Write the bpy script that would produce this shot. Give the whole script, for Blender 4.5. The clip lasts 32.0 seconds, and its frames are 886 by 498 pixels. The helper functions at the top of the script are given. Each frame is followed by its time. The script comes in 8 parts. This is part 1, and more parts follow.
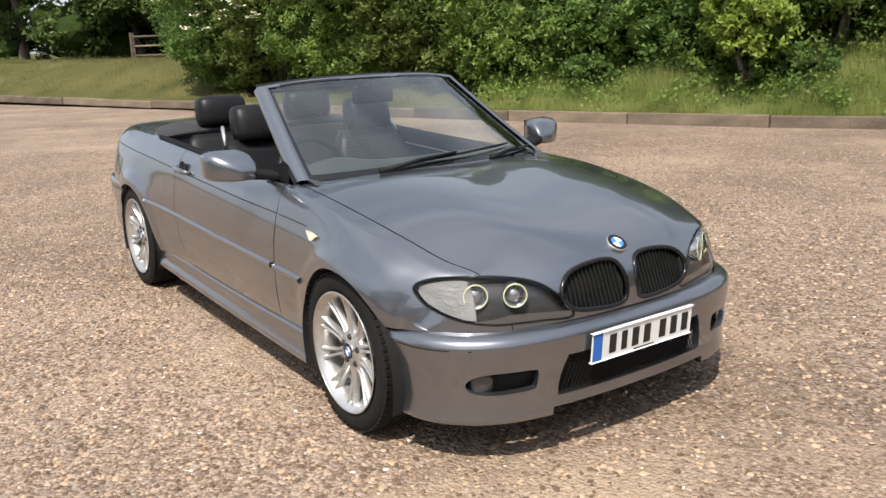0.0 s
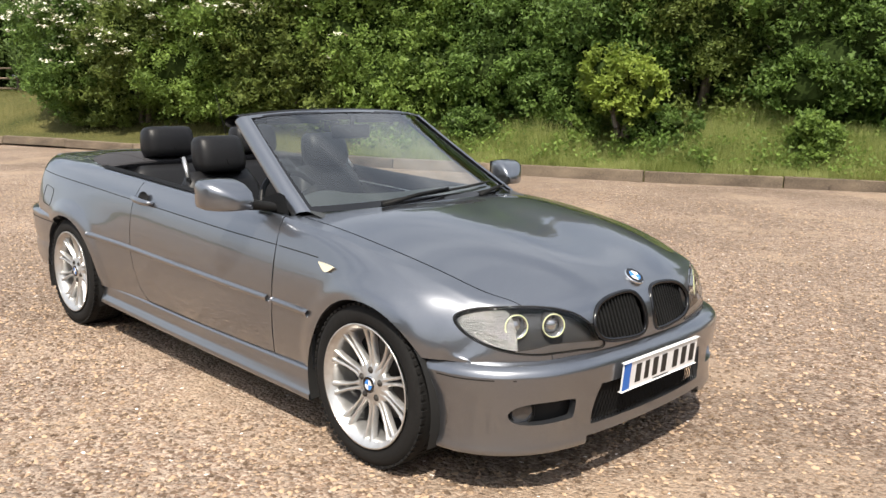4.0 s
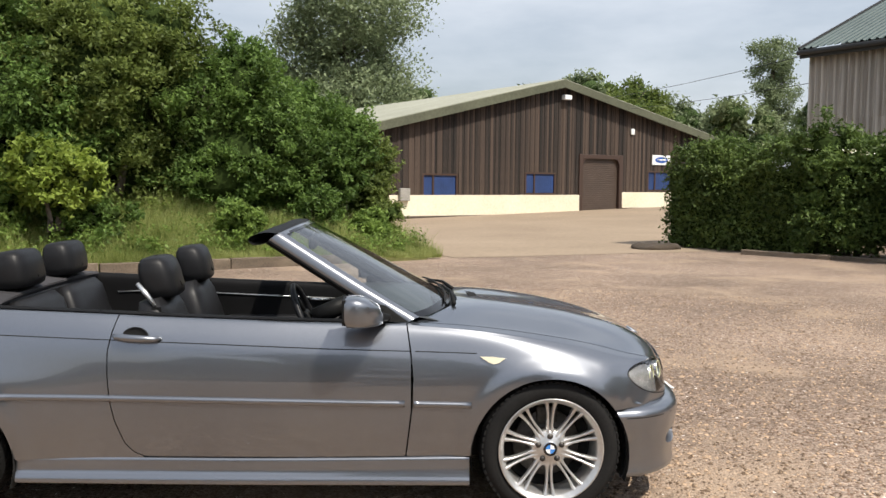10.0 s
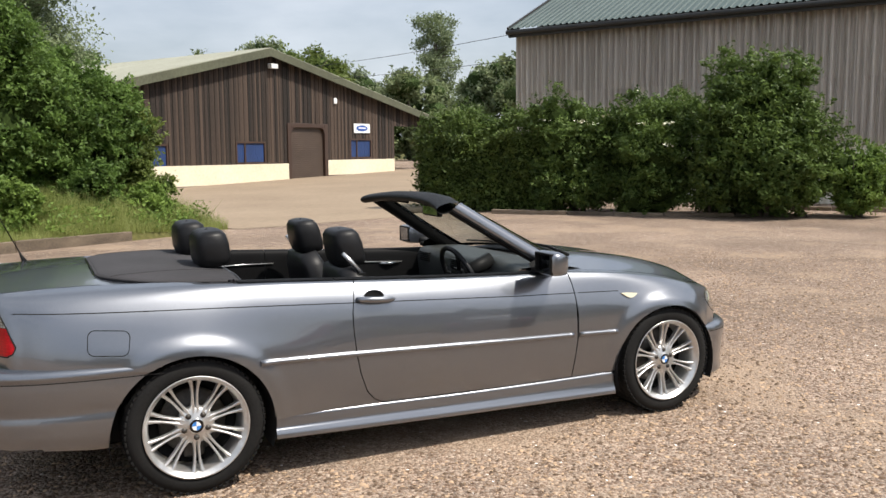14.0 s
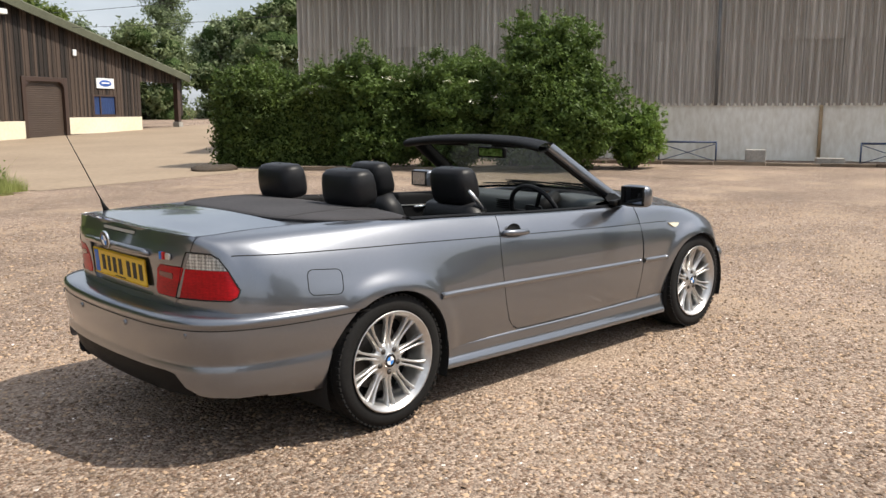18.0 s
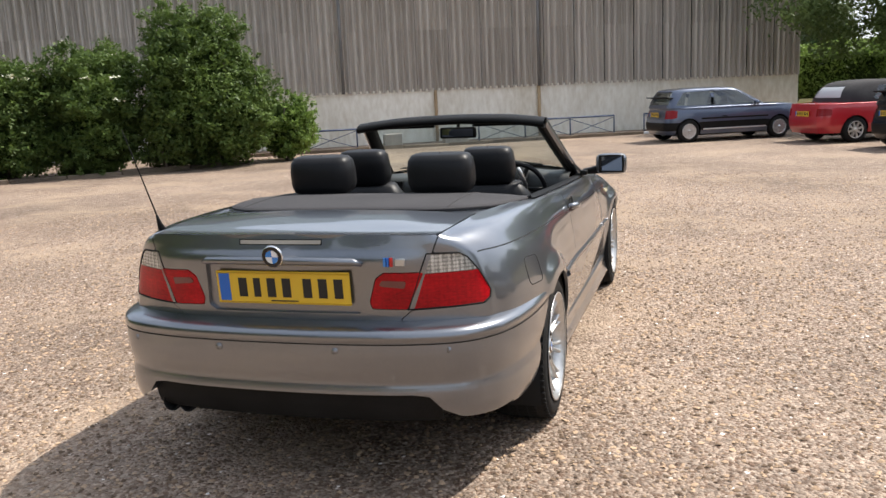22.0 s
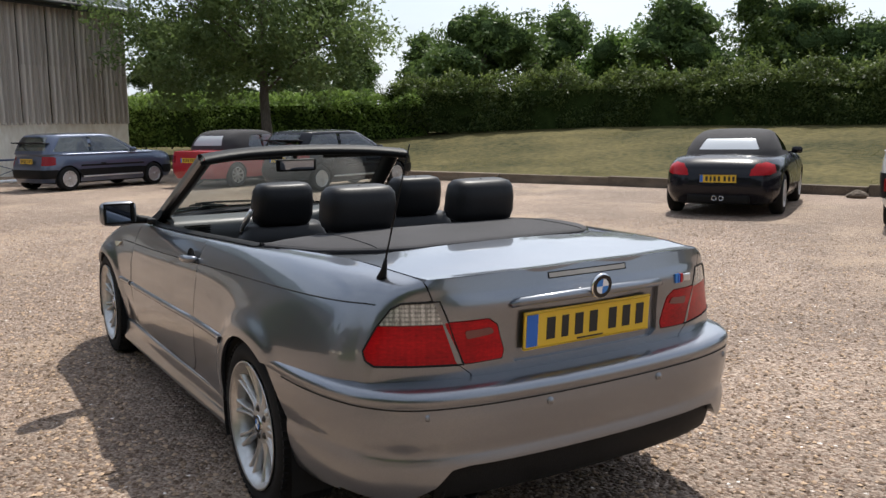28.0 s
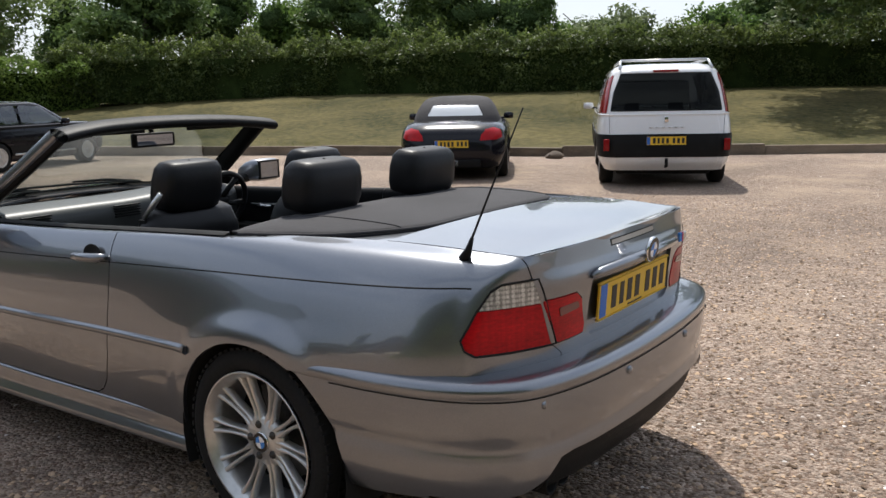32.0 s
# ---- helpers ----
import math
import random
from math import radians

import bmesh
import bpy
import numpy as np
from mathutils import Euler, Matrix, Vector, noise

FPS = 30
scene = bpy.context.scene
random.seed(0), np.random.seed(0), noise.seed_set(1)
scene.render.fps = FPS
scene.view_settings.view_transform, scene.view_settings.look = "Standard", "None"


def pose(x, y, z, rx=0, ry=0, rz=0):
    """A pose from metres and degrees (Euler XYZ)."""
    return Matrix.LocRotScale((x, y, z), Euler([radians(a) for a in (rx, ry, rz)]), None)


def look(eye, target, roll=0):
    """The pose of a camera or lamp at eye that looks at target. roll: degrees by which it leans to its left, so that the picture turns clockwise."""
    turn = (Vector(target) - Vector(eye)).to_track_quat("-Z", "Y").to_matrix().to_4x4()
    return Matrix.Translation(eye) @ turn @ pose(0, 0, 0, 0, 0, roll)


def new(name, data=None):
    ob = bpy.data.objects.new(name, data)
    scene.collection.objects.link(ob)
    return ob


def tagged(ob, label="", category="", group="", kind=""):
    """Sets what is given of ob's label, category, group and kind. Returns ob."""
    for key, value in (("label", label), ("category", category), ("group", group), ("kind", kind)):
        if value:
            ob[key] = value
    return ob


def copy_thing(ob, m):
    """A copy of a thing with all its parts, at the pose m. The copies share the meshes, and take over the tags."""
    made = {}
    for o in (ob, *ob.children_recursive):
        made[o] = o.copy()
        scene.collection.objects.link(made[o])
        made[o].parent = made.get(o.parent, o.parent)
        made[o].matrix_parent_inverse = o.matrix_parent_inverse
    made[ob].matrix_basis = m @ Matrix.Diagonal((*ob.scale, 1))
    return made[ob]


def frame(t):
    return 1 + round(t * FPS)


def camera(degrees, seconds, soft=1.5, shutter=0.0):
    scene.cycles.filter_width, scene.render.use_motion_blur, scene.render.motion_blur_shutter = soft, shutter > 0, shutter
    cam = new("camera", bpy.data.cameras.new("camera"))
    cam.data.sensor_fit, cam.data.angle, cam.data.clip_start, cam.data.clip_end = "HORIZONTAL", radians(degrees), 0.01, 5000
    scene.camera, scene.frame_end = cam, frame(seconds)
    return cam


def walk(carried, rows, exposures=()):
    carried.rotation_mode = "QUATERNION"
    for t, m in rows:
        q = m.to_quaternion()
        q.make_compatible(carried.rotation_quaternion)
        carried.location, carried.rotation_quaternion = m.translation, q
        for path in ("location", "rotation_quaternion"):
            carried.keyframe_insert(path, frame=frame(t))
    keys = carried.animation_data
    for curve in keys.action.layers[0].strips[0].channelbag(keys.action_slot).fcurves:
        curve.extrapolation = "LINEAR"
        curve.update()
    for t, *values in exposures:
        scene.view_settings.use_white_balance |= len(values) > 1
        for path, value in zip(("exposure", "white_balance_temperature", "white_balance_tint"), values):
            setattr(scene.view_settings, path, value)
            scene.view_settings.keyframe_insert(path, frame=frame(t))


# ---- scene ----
cam = camera(54.7, 32.0)
PATH = [
    (0, (4.144, -2.278, 1.473), (2.543, -1.178, 0.998), -1.9),
    (0.5, (4.142, -2.287, 1.471), (2.537, -1.167, 1.06), -1.9),
    (1, (4.135, -2.284, 1.487), (2.521, -1.141, 1.189), -2.3),
    (1.5, (4.129, -2.269, 1.48), (2.521, -1.097, 1.28), -1.6),
    (2, (4.132, -2.259, 1.479), (2.545, -1.05, 1.33), -0.5),
    (2.5, (4.112, -2.369, 1.483), (2.575, -1.096, 1.347), 0.2),
    (3, (4.044, -2.576, 1.464), (2.574, -1.236, 1.255), 0.3),
    (3.5, (3.863, -2.674, 1.412), (2.435, -1.314, 1.079), 0.2),
    (5.5, (3.353, -3.382, 1.43), (2.093, -1.862, 1.111), 0.6),
    (6, (3.044, -3.568, 1.455), (1.888, -1.954, 1.212), -1.0),
    (6.5, (2.811, -3.855, 1.477), (1.803, -2.14, 1.273), -2.6),
    (7, (2.589, -4.065, 1.515), (1.729, -2.271, 1.31), -3.1),
    (7.5, (2.241, -4.132, 1.489), (1.586, -2.249, 1.325), -2.5),
    (8, (1.896, -4.3, 1.486), (1.448, -2.355, 1.349), -2.2),
    (8.5, (1.571, -4.464, 1.533), (1.27, -2.494, 1.357), -2.1),
    (9, (1.218, -4.522, 1.489), (1.017, -2.541, 1.31), -1.0),
    (9.5, (0.947, -4.506, 1.525), (0.885, -2.515, 1.35), -1.2),
    (10, (0.638, -4.582, 1.518), (0.76, -2.591, 1.363), 0.5),
    (10.5, (0.297, -4.644, 1.545), (0.537, -2.666, 1.369), 1.0),
    (11, (-0.031, -4.592, 1.496), (0.272, -2.627, 1.282), 0.2),
    (11.5, (-0.322, -4.604, 1.506), (0.046, -2.653, 1.265), -0.7),
    (12, (-0.708, -4.771, 1.518), (-0.234, -2.848, 1.24), -1.0),
    (12.5, (-1.049, -4.828, 1.504), (-0.526, -2.92, 1.209), -1.3),
    (13, (-1.369, -4.723, 1.527), (-0.756, -2.832, 1.309), -2.0),
    (13.5, (-1.661, -4.73, 1.518), (-0.88, -2.899, 1.326), -0.8),
    (14, (-2.002, -4.744, 1.564), (-1.135, -2.957, 1.335), -0.4),
    (14.5, (-2.29, -4.618, 1.523), (-1.416, -2.829, 1.33), -1.9),
    (16.5, (-3.344, -3.987, 1.513), (-2.175, -2.369, 1.385), -4.2),
    (17, (-3.447, -3.914, 1.489), (-2.204, -2.354, 1.353), -2.9),
    (17.5, (-3.628, -3.849, 1.47), (-2.304, -2.366, 1.252), -1.2),
    (18, (-3.867, -3.754, 1.468), (-2.49, -2.339, 1.147), -0.0),
    (18.5, (-4.082, -3.564, 1.423), (-2.679, -2.183, 1.068), -0.3),
    (19, (-4.243, -3.242, 1.449), (-2.759, -1.944, 1.116), -1.8),
    (19.5, (-4.518, -2.963, 1.477), (-2.888, -1.863, 1.114), -1.5),
    (20, (-4.717, -2.716, 1.471), (-3.022, -1.732, 1.076), -0.8),
    (20.5, (-4.808, -2.382, 1.452), (-3.065, -1.473, 1.087), -1.6),
    (21, (-4.899, -2.105, 1.445), (-3.098, -1.31, 1.094), -1.3),
    (21.5, (-4.958, -1.745, 1.459), (-3.097, -1.108, 1.1), -0.5),
    (22, (-5.011, -1.451, 1.435), (-3.127, -0.881, 1.082), -2.6),
    (22.5, (-4.99, -1.134, 1.474), (-3.069, -0.665, 1.174), -2.8),
    (23, (-5.082, -0.812, 1.465), (-3.118, -0.583, 1.168), -1.5),
    (23.5, (-5.132, -0.532, 1.479), (-3.164, -0.479, 1.126), -0.5),
    (24, (-5.079, -0.203, 1.466), (-3.107, -0.273, 1.142), -0.8),
    (24.5, (-5.04, 0.14, 1.474), (-3.078, -0.104, 1.169), -0.3),
    (25, (-4.997, 0.461, 1.465), (-3.087, -0.004, 1.094), 0.7),
    (25.5, (-4.922, 0.669, 1.432), (-3.047, 0.105, 1.021), -0.2),
    (26, (-4.781, 0.844, 1.426), (-2.911, 0.229, 1.072), -1.8),
    (26.5, (-4.74, 1.093, 1.432), (-2.902, 0.376, 1.108), -1.2),
    (28.5, (-4.152, 2.055, 1.409), (-2.561, 0.889, 1.078), -1.1),
    (29, (-3.945, 2.24, 1.418), (-2.476, 0.937, 1.039), -1.0),
    (29.5, (-3.686, 2.327, 1.392), (-2.304, 0.918, 1.068), -0.7),
    (30, (-3.522, 2.387, 1.399), (-2.253, 0.867, 1.119), 0.0),
    (30.5, (-3.476, 2.481, 1.409), (-2.264, 0.919, 1.107), -1.2),
    (31, (-3.499, 2.459, 1.401), (-2.285, 0.909, 1.053), -2.3),
    (31.5, (-3.485, 2.455, 1.395), (-2.273, 0.906, 1.035), -1.7),
    (32, (-3.353, 2.553, 1.412), (-2.195, 0.965, 1.044), -1.2),
]
walk(cam, [(t, look(eye, target, roll)) for t, eye, target, roll in PATH],
     [(0, 0.43, 6450, 10), (2, 0.60, 6650, 10), (6, 0.58, 6550, 10), (8, 0.5, 6500, 10), (10, 0.34, 6500, 10), (12, 0.42, 6500, 10), (14, 0.36, 6450, 10), (17, 0.36, 6530, 10), (20, 0.5, 6480, 10), (22, 0.58, 6350, 10), (23, 0.56, 6320, 10), (24, 0.38, 6270, 10), (26, 0.30, 6200, 10), (32, 0.24, 6200, 10)])

# ---- light ----
SUN_ELEV, SUN_AZ = radians(55), math.atan2(-0.52, 0.44)
world = bpy.data.worlds.new("world")
scene.world = world
world.use_nodes = True
wn, wl = world.node_tree.nodes, world.node_tree.links
wn.clear()
w_out = wn.new("ShaderNodeOutputWorld")
w_bg = wn.new("ShaderNodeBackground")
w_sky = wn.new("ShaderNodeTexSky")
w_sky.sky_type = "NISHITA"
w_sky.sun_disc = False
w_sky.sun_elevation = SUN_ELEV
w_sky.sun_rotation = math.pi / 2 - SUN_AZ
w_sky.dust_density = 2.5
w_geo = wn.new("ShaderNodeTexCoord")
w_map = wn.new("ShaderNodeMapping")
w_map.inputs["Scale"].default_value = (1.5, 1.5, 5.0)
w_noise = wn.new("ShaderNodeTexNoise")
w_noise.inputs["Scale"].default_value = 1.6
w_noise.inputs["Detail"].default_value = 7
w_noise.inputs["Roughness"].default_value = 0.55
w_ramp = wn.new("ShaderNodeValToRGB")
w_ramp.color_ramp.elements[0].position, w_ramp.color_ramp.elements[1].position = 0.30, 0.72
w_ramp.color_ramp.elements[0].color, w_ramp.color_ramp.elements[1].color = (0.22, 0.22, 0.22, 1), (0.85, 0.85, 0.85, 1)
w_mix = wn.new("ShaderNodeMix")
w_mix.data_type = "RGBA"
w_mix.inputs["B"].default_value = (8.3, 8.8, 9.5, 1)
wl.new(w_geo.outputs["Generated"], w_map.inputs["Vector"])
wl.new(w_map.outputs["Vector"], w_noise.inputs["Vector"])
wl.new(w_noise.outputs["Fac"], w_ramp.inputs["Fac"])
wl.new(w_ramp.outputs["Color"], w_mix.inputs["Factor"])
wl.new(w_sky.outputs["Color"], w_mix.inputs["A"])
# haze is brighter towards the sun
w_dot = wn.new("ShaderNodeVectorMath")
w_dot.operation = "DOT_PRODUCT"
w_dot.inputs[1].default_value = Vector((0.44, -0.52, 1.0)).normalized()
w_glow = wn.new("ShaderNodeMapRange")
w_glow.inputs["From Min"].default_value, w_glow.inputs["From Max"].default_value = -0.3, 0.8
w_glow.inputs["To Min"].default_value, w_glow.inputs["To Max"].default_value = 0.92, 1.22
w_scale = wn.new("ShaderNodeVectorMath")
w_scale.operation = "SCALE"
wl.new(w_geo.outputs["Generated"], w_dot.inputs[0])
wl.new(w_dot.outputs["Value"], w_glow.inputs["Value"])
wl.new(w_mix.outputs["Result"], w_scale.inputs[0])
wl.new(w_glow.outputs["Result"], w_scale.inputs["Scale"])
wl.new(w_scale.outputs["Vector"], w_bg.inputs["Color"])
wl.new(w_bg.outputs["Background"], w_out.inputs["Surface"])
w_bg.inputs["Strength"].default_value = 0.09
sun = new("sun", bpy.data.lights.new("sun", "SUN"))
sun.data.energy, sun.data.angle, sun.data.color = 4.3, radians(0.6), (1.0, 0.935, 0.83)
sun.matrix_world = look((0.44 * 50, -0.52 * 50, 50), (0, 0, 0))
scene.view_settings.exposure = 0.25


# ---- materials ----
def mat(name, color, rough=0.5, metal=0.0, **extra):
    m = bpy.data.materials.new(name)
    m.use_nodes = True
    b = m.node_tree.nodes["Principled BSDF"]
    b.inputs["Base Color"].default_value = (*color, 1)
    b.inputs["Roughness"].default_value = rough
    b.inputs["Metallic"].default_value = metal
    for key, value in extra.items():
        b.inputs[key.replace("_", " ")].default_value = value
    return m


def varied(m, dark, light, scale=4.0, fine=60.0, bump=0.0, rough=None, island=0.0, stretch=(1, 1, 1), obj_random=0.0, coords="Object", dist=0.02):
    """Two scales of noise between two colours, with a little relief."""
    n, l = m.node_tree.nodes, m.node_tree.links
    b = n["Principled BSDF"]
    tc = n.new("ShaderNodeTexCoord")
    mp = n.new("ShaderNodeMapping")
    mp.inputs["Scale"].default_value = stretch
    l.new(tc.outputs[coords], mp.inputs["Vector"])
    a = n.new("ShaderNodeTexNoise")
    a.inputs["Scale"].default_value, a.inputs["Detail"].default_value = scale, 4
    c = n.new("ShaderNodeTexNoise")
    c.inputs["Scale"].default_value, c.inputs["Detail"].default_value = fine, 3
    l.new(mp.outputs["Vector"], a.inputs["Vector"])
    l.new(mp.outputs["Vector"], c.inputs["Vector"])
    add = n.new("ShaderNodeMath")
    add.operation = "ADD"
    half = n.new("ShaderNodeMath")
    half.operation = "MULTIPLY_ADD"
    half.inputs[1].default_value, half.inputs[2].default_value = 0.5, -0.0
    l.new(a.outputs["Fac"], half.inputs[0])
    half2 = n.new("ShaderNodeMath")
    half2.operation = "MULTIPLY"
    half2.inputs[1].default_value = 0.5
    l.new(c.outputs["Fac"], half2.inputs[0])
    l.new(half.outputs[0], add.inputs[0])
    l.new(half2.outputs[0], add.inputs[1])
    value = add.outputs[0]
    for amount, node, out in ((island, "ShaderNodeNewGeometry", "Random Per Island"), (obj_random, "ShaderNodeObjectInfo", "Random")):
        if amount:
            g = n.new(node)
            k = n.new("ShaderNodeMath")
            k.operation = "MULTIPLY_ADD"
            k.inputs[1].default_value, k.inputs[2].default_value = amount, -amount / 2
            l.new(g.outputs[out], k.inputs[0])
            s = n.new("ShaderNodeMath")
            s.operation = "ADD"
            l.new(value, s.inputs[0])
            l.new(k.outputs[0], s.inputs[1])
            value = s.outputs[0]
    r = n.new("ShaderNodeValToRGB")
    r.color_ramp.elements[0].position, r.color_ramp.elements[0].color = 0.3, (*dark, 1)
    r.color_ramp.elements[1].position, r.color_ramp.elements[1].color = 0.7, (*light, 1)
    l.new(value, r.inputs["Fac"])
    l.new(r.outputs["Color"], b.inputs["Base Color"])
    if bump:
        bp = n.new("ShaderNodeBump")
        bp.inputs["Strength"].default_value, bp.inputs["Distance"].default_value = bump, dist
        l.new(c.outputs["Fac"], bp.inputs["Height"])
        l.new(bp.outputs["Normal"], b.inputs["Normal"])
    if rough:
        rr = n.new("ShaderNodeMapRange")
        rr.inputs["To Min"].default_value, rr.inputs["To Max"].default_value = rough
        l.new(a.outputs["Fac"], rr.inputs["Value"])
        l.new(rr.outputs["Result"], b.inputs["Roughness"])
    return m


def leaf_mat(name, dark, light, glow=0.35):
    """Leaves: colour by leaf, some light through them."""
    m = bpy.data.materials.new(name)
    m.use_nodes = True
    n, l = m.node_tree.nodes, m.node_tree.links
    b = n["Principled BSDF"]
    b.inputs["Roughness"].default_value = 0.55
    b.inputs["Specular IOR Level"].default_value = 0.25
    g = n.new("ShaderNodeNewGeometry")
    tc = n.new("ShaderNodeTexCoord")
    a = n.new("ShaderNodeTexNoise")
    a.inputs["Scale"].default_value, a.inputs["Detail"].default_value = 0.9, 3
    l.new(tc.outputs["Object"], a.inputs["Vector"])
    k = n.new("ShaderNodeMath")
    k.operation = "MULTIPLY_ADD"
    k.inputs[1].default_value = 0.45
    l.new(g.outputs["Random Per Island"], k.inputs[0])
    k2 = n.new("ShaderNodeMath")
    k2.operation = "MULTIPLY_ADD"
    k2.inputs[1].default_value, k2.inputs[2].default_value = 1.1, -0.28
    l.new(a.outputs["Fac"], k2.inputs[0])
    l.new(k2.outputs[0], k.inputs[2])
    r = n.new("ShaderNodeValToRGB")
    r.color_ramp.elements[0].position, r.color_ramp.elements[0].color = 0.1, (*dark, 1)
    r.color_ramp.elements[1].position, r.color_ramp.elements[1].color = 0.95, (*light, 1)
    l.new(k.outputs[0], r.inputs["Fac"])
    l.new(r.outputs["Color"], b.inputs["Base Color"])
    t = n.new("ShaderNodeBsdfTranslucent")
    l.new(r.outputs["Color"], t.inputs["Color"])
    mx = n.new("ShaderNodeMixShader")
    mx.inputs["Fac"].default_value = glow
    l.new(b.outputs["BSDF"], mx.inputs[1])
    l.new(t.outputs["BSDF"], mx.inputs[2])
    l.new(mx.outputs["Shader"], n["Material Output"].inputs["Surface"])
    return m


def gravel_mat():
    m = mat("gravel", (0.4, 0.33, 0.26), 0.85)
    n, l = m.node_tree.nodes, m.node_tree.links
    b = n["Principled BSDF"]
    tc = n.new("ShaderNodeTexCoord")
    v = n.new("ShaderNodeTexVoronoi")
    v.inputs["Scale"].default_value = 72
    v2 = n.new("ShaderNodeTexVoronoi")
    v2.inputs["Scale"].default_value = 46
    big = n.new("ShaderNodeTexNoise")
    big.inputs["Scale"].default_value, big.inputs["Detail"].default_value = 0.45, 5
    for q in (v, v2, big):
        l.new(tc.outputs["Object"], q.inputs["Vector"])
    sep = n.new("ShaderNodeSeparateColor")
    l.new(v.outputs["Color"], sep.inputs["Color"])
    r = n.new("ShaderNodeValToRGB")
    for p, c in ((0.0, (0.11, 0.065, 0.04)), (0.28, (0.40, 0.255, 0.15)), (0.62, (0.66, 0.46, 0.29)), (0.84, (0.92, 0.71, 0.50)), (1.0, (0.34, 0.28, 0.23))):
        e = r.color_ramp.elements[0] if p == 0 else r.color_ramp.elements[1] if p == 1 else r.color_ramp.elements.new(p)
        e.position, e.color = p, (*c, 1)
    l.new(sep.outputs["Red"], r.inputs["Fac"])
    mr = n.new("ShaderNodeMapRange")
    mr.inputs["From Min"].default_value, mr.inputs["From Max"].default_value = 0.36, 0.64
    mr.inputs["To Min"].default_value, mr.inputs["To Max"].default_value = 0.62, 1.18
    mid = n.new("ShaderNodeTexNoise")
    mid.inputs["Scale"].default_value, mid.inputs["Detail"].default_value, mid.inputs["Roughness"].default_value = 11.0, 8, 0.72
    l.new(tc.outputs["Object"], mid.inputs["Vector"])
    both = n.new("ShaderNodeMix")
    both.inputs["Factor"].default_value = 0.62
    l.new(big.outputs["Fac"], both.inputs["A"])
    l.new(mid.outputs["Fac"], both.inputs["B"])
    l.new(both.outputs["Result"], mr.inputs["Value"])
    mul = n.new("ShaderNodeMix")
    mul.data_type, mul.blend_type = "RGBA", "MULTIPLY"
    mul.inputs["Factor"].default_value = 1.0
    l.new(r.outputs["Color"], mul.inputs["A"])
    l.new(mr.outputs["Result"], mul.inputs["B"])
    wide = n.new("ShaderNodeTexNoise")
    wide.inputs["Scale"].default_value, wide.inputs["Detail"].default_value = 0.22, 6
    l.new(tc.outputs["Object"], wide.inputs["Vector"])
    tint = n.new("ShaderNodeValToRGB")
    tint.color_ramp.elements[0].position, tint.color_ramp.elements[0].color = 0.36, (1.06, 0.985, 0.915, 1)
    tint.color_ramp.elements[1].position, tint.color_ramp.elements[1].color = 0.60, (1.37, 1.305, 1.235, 1)
    l.new(wide.outputs["Fac"], tint.inputs["Fac"])
    mul2 = n.new("ShaderNodeMix")
    mul2.data_type, mul2.blend_type = "RGBA", "MULTIPLY"
    mul2.inputs["Factor"].default_value = 1.0
    l.new(mul.outputs["Result"], mul2.inputs["A"])
    l.new(tint.outputs["Color"], mul2.inputs["B"])
    last = mul2.outputs["Result"]
    v3 = n.new("ShaderNodeTexVoronoi")
    v3.inputs["Scale"].default_value = 17
    l.new(tc.outputs["Object"], v3.inputs["Vector"])
    for cells, lo, hi in ((v2, 0.76, 1.16), (v3, 0.90, 1.07)):
        cut = n.new("ShaderNodeSeparateColor")
        l.new(cells.outputs["Color"], cut.inputs["Color"])
        span = n.new("ShaderNodeMapRange")
        span.inputs["To Min"].default_value, span.inputs["To Max"].default_value = lo, hi
        l.new(cut.outputs["Green"], span.inputs["Value"])
        tone = n.new("ShaderNodeMix")
        tone.data_type, tone.blend_type = "RGBA", "MULTIPLY"
        tone.inputs["Factor"].default_value = 1.0
        l.new(last, tone.inputs["A"])
        l.new(span.outputs["Result"], tone.inputs["B"])
        last = tone.outputs["Result"]
    bare = n.new("ShaderNodeTexNoise")
    bare.inputs["Scale"].default_value, bare.inputs["Detail"].default_value, bare.inputs["Roughness"].default_value = 0.62, 7, 0.62
    l.new(tc.outputs["Object"], bare.inputs["Vector"])
    thin = n.new("ShaderNodeMapRange")
    thin.inputs["From Min"].default_value, thin.inputs["From Max"].default_value = 0.50, 0.70
    thin.inputs["To Min"].default_value, thin.inputs["To Max"].default_value = 0.0, 0.75
    l.new(bare.outputs["Fac"], thin.inputs["Value"])
    earth = n.new("ShaderNodeMix")
    earth.data_type = "RGBA"
    earth.inputs["B"].default_value = (0.40, 0.295, 0.205, 1)
    l.new(thin.outputs["Result"], earth.inputs["Factor"])
    l.new(last, earth.inputs["A"])
    l.new(earth.outputs["Result"], b.inputs["Base Color"])
    inv = n.new("ShaderNodeMath")
    inv.operation = "ADD"
    l.new(v.outputs["Distance"], inv.inputs[0])
    l.new(v2.outputs["Distance"], inv.inputs[1])
    bp = n.new("ShaderNodeBump")
    bp.inputs["Strength"].default_value, bp.inputs["Distance"].default_value = 0.85, 0.011
    bp.invert = True
    l.new(inv.outputs[0], bp.inputs["Height"])
    l.new(bp.outputs["Normal"], b.inputs["Normal"])
    return m


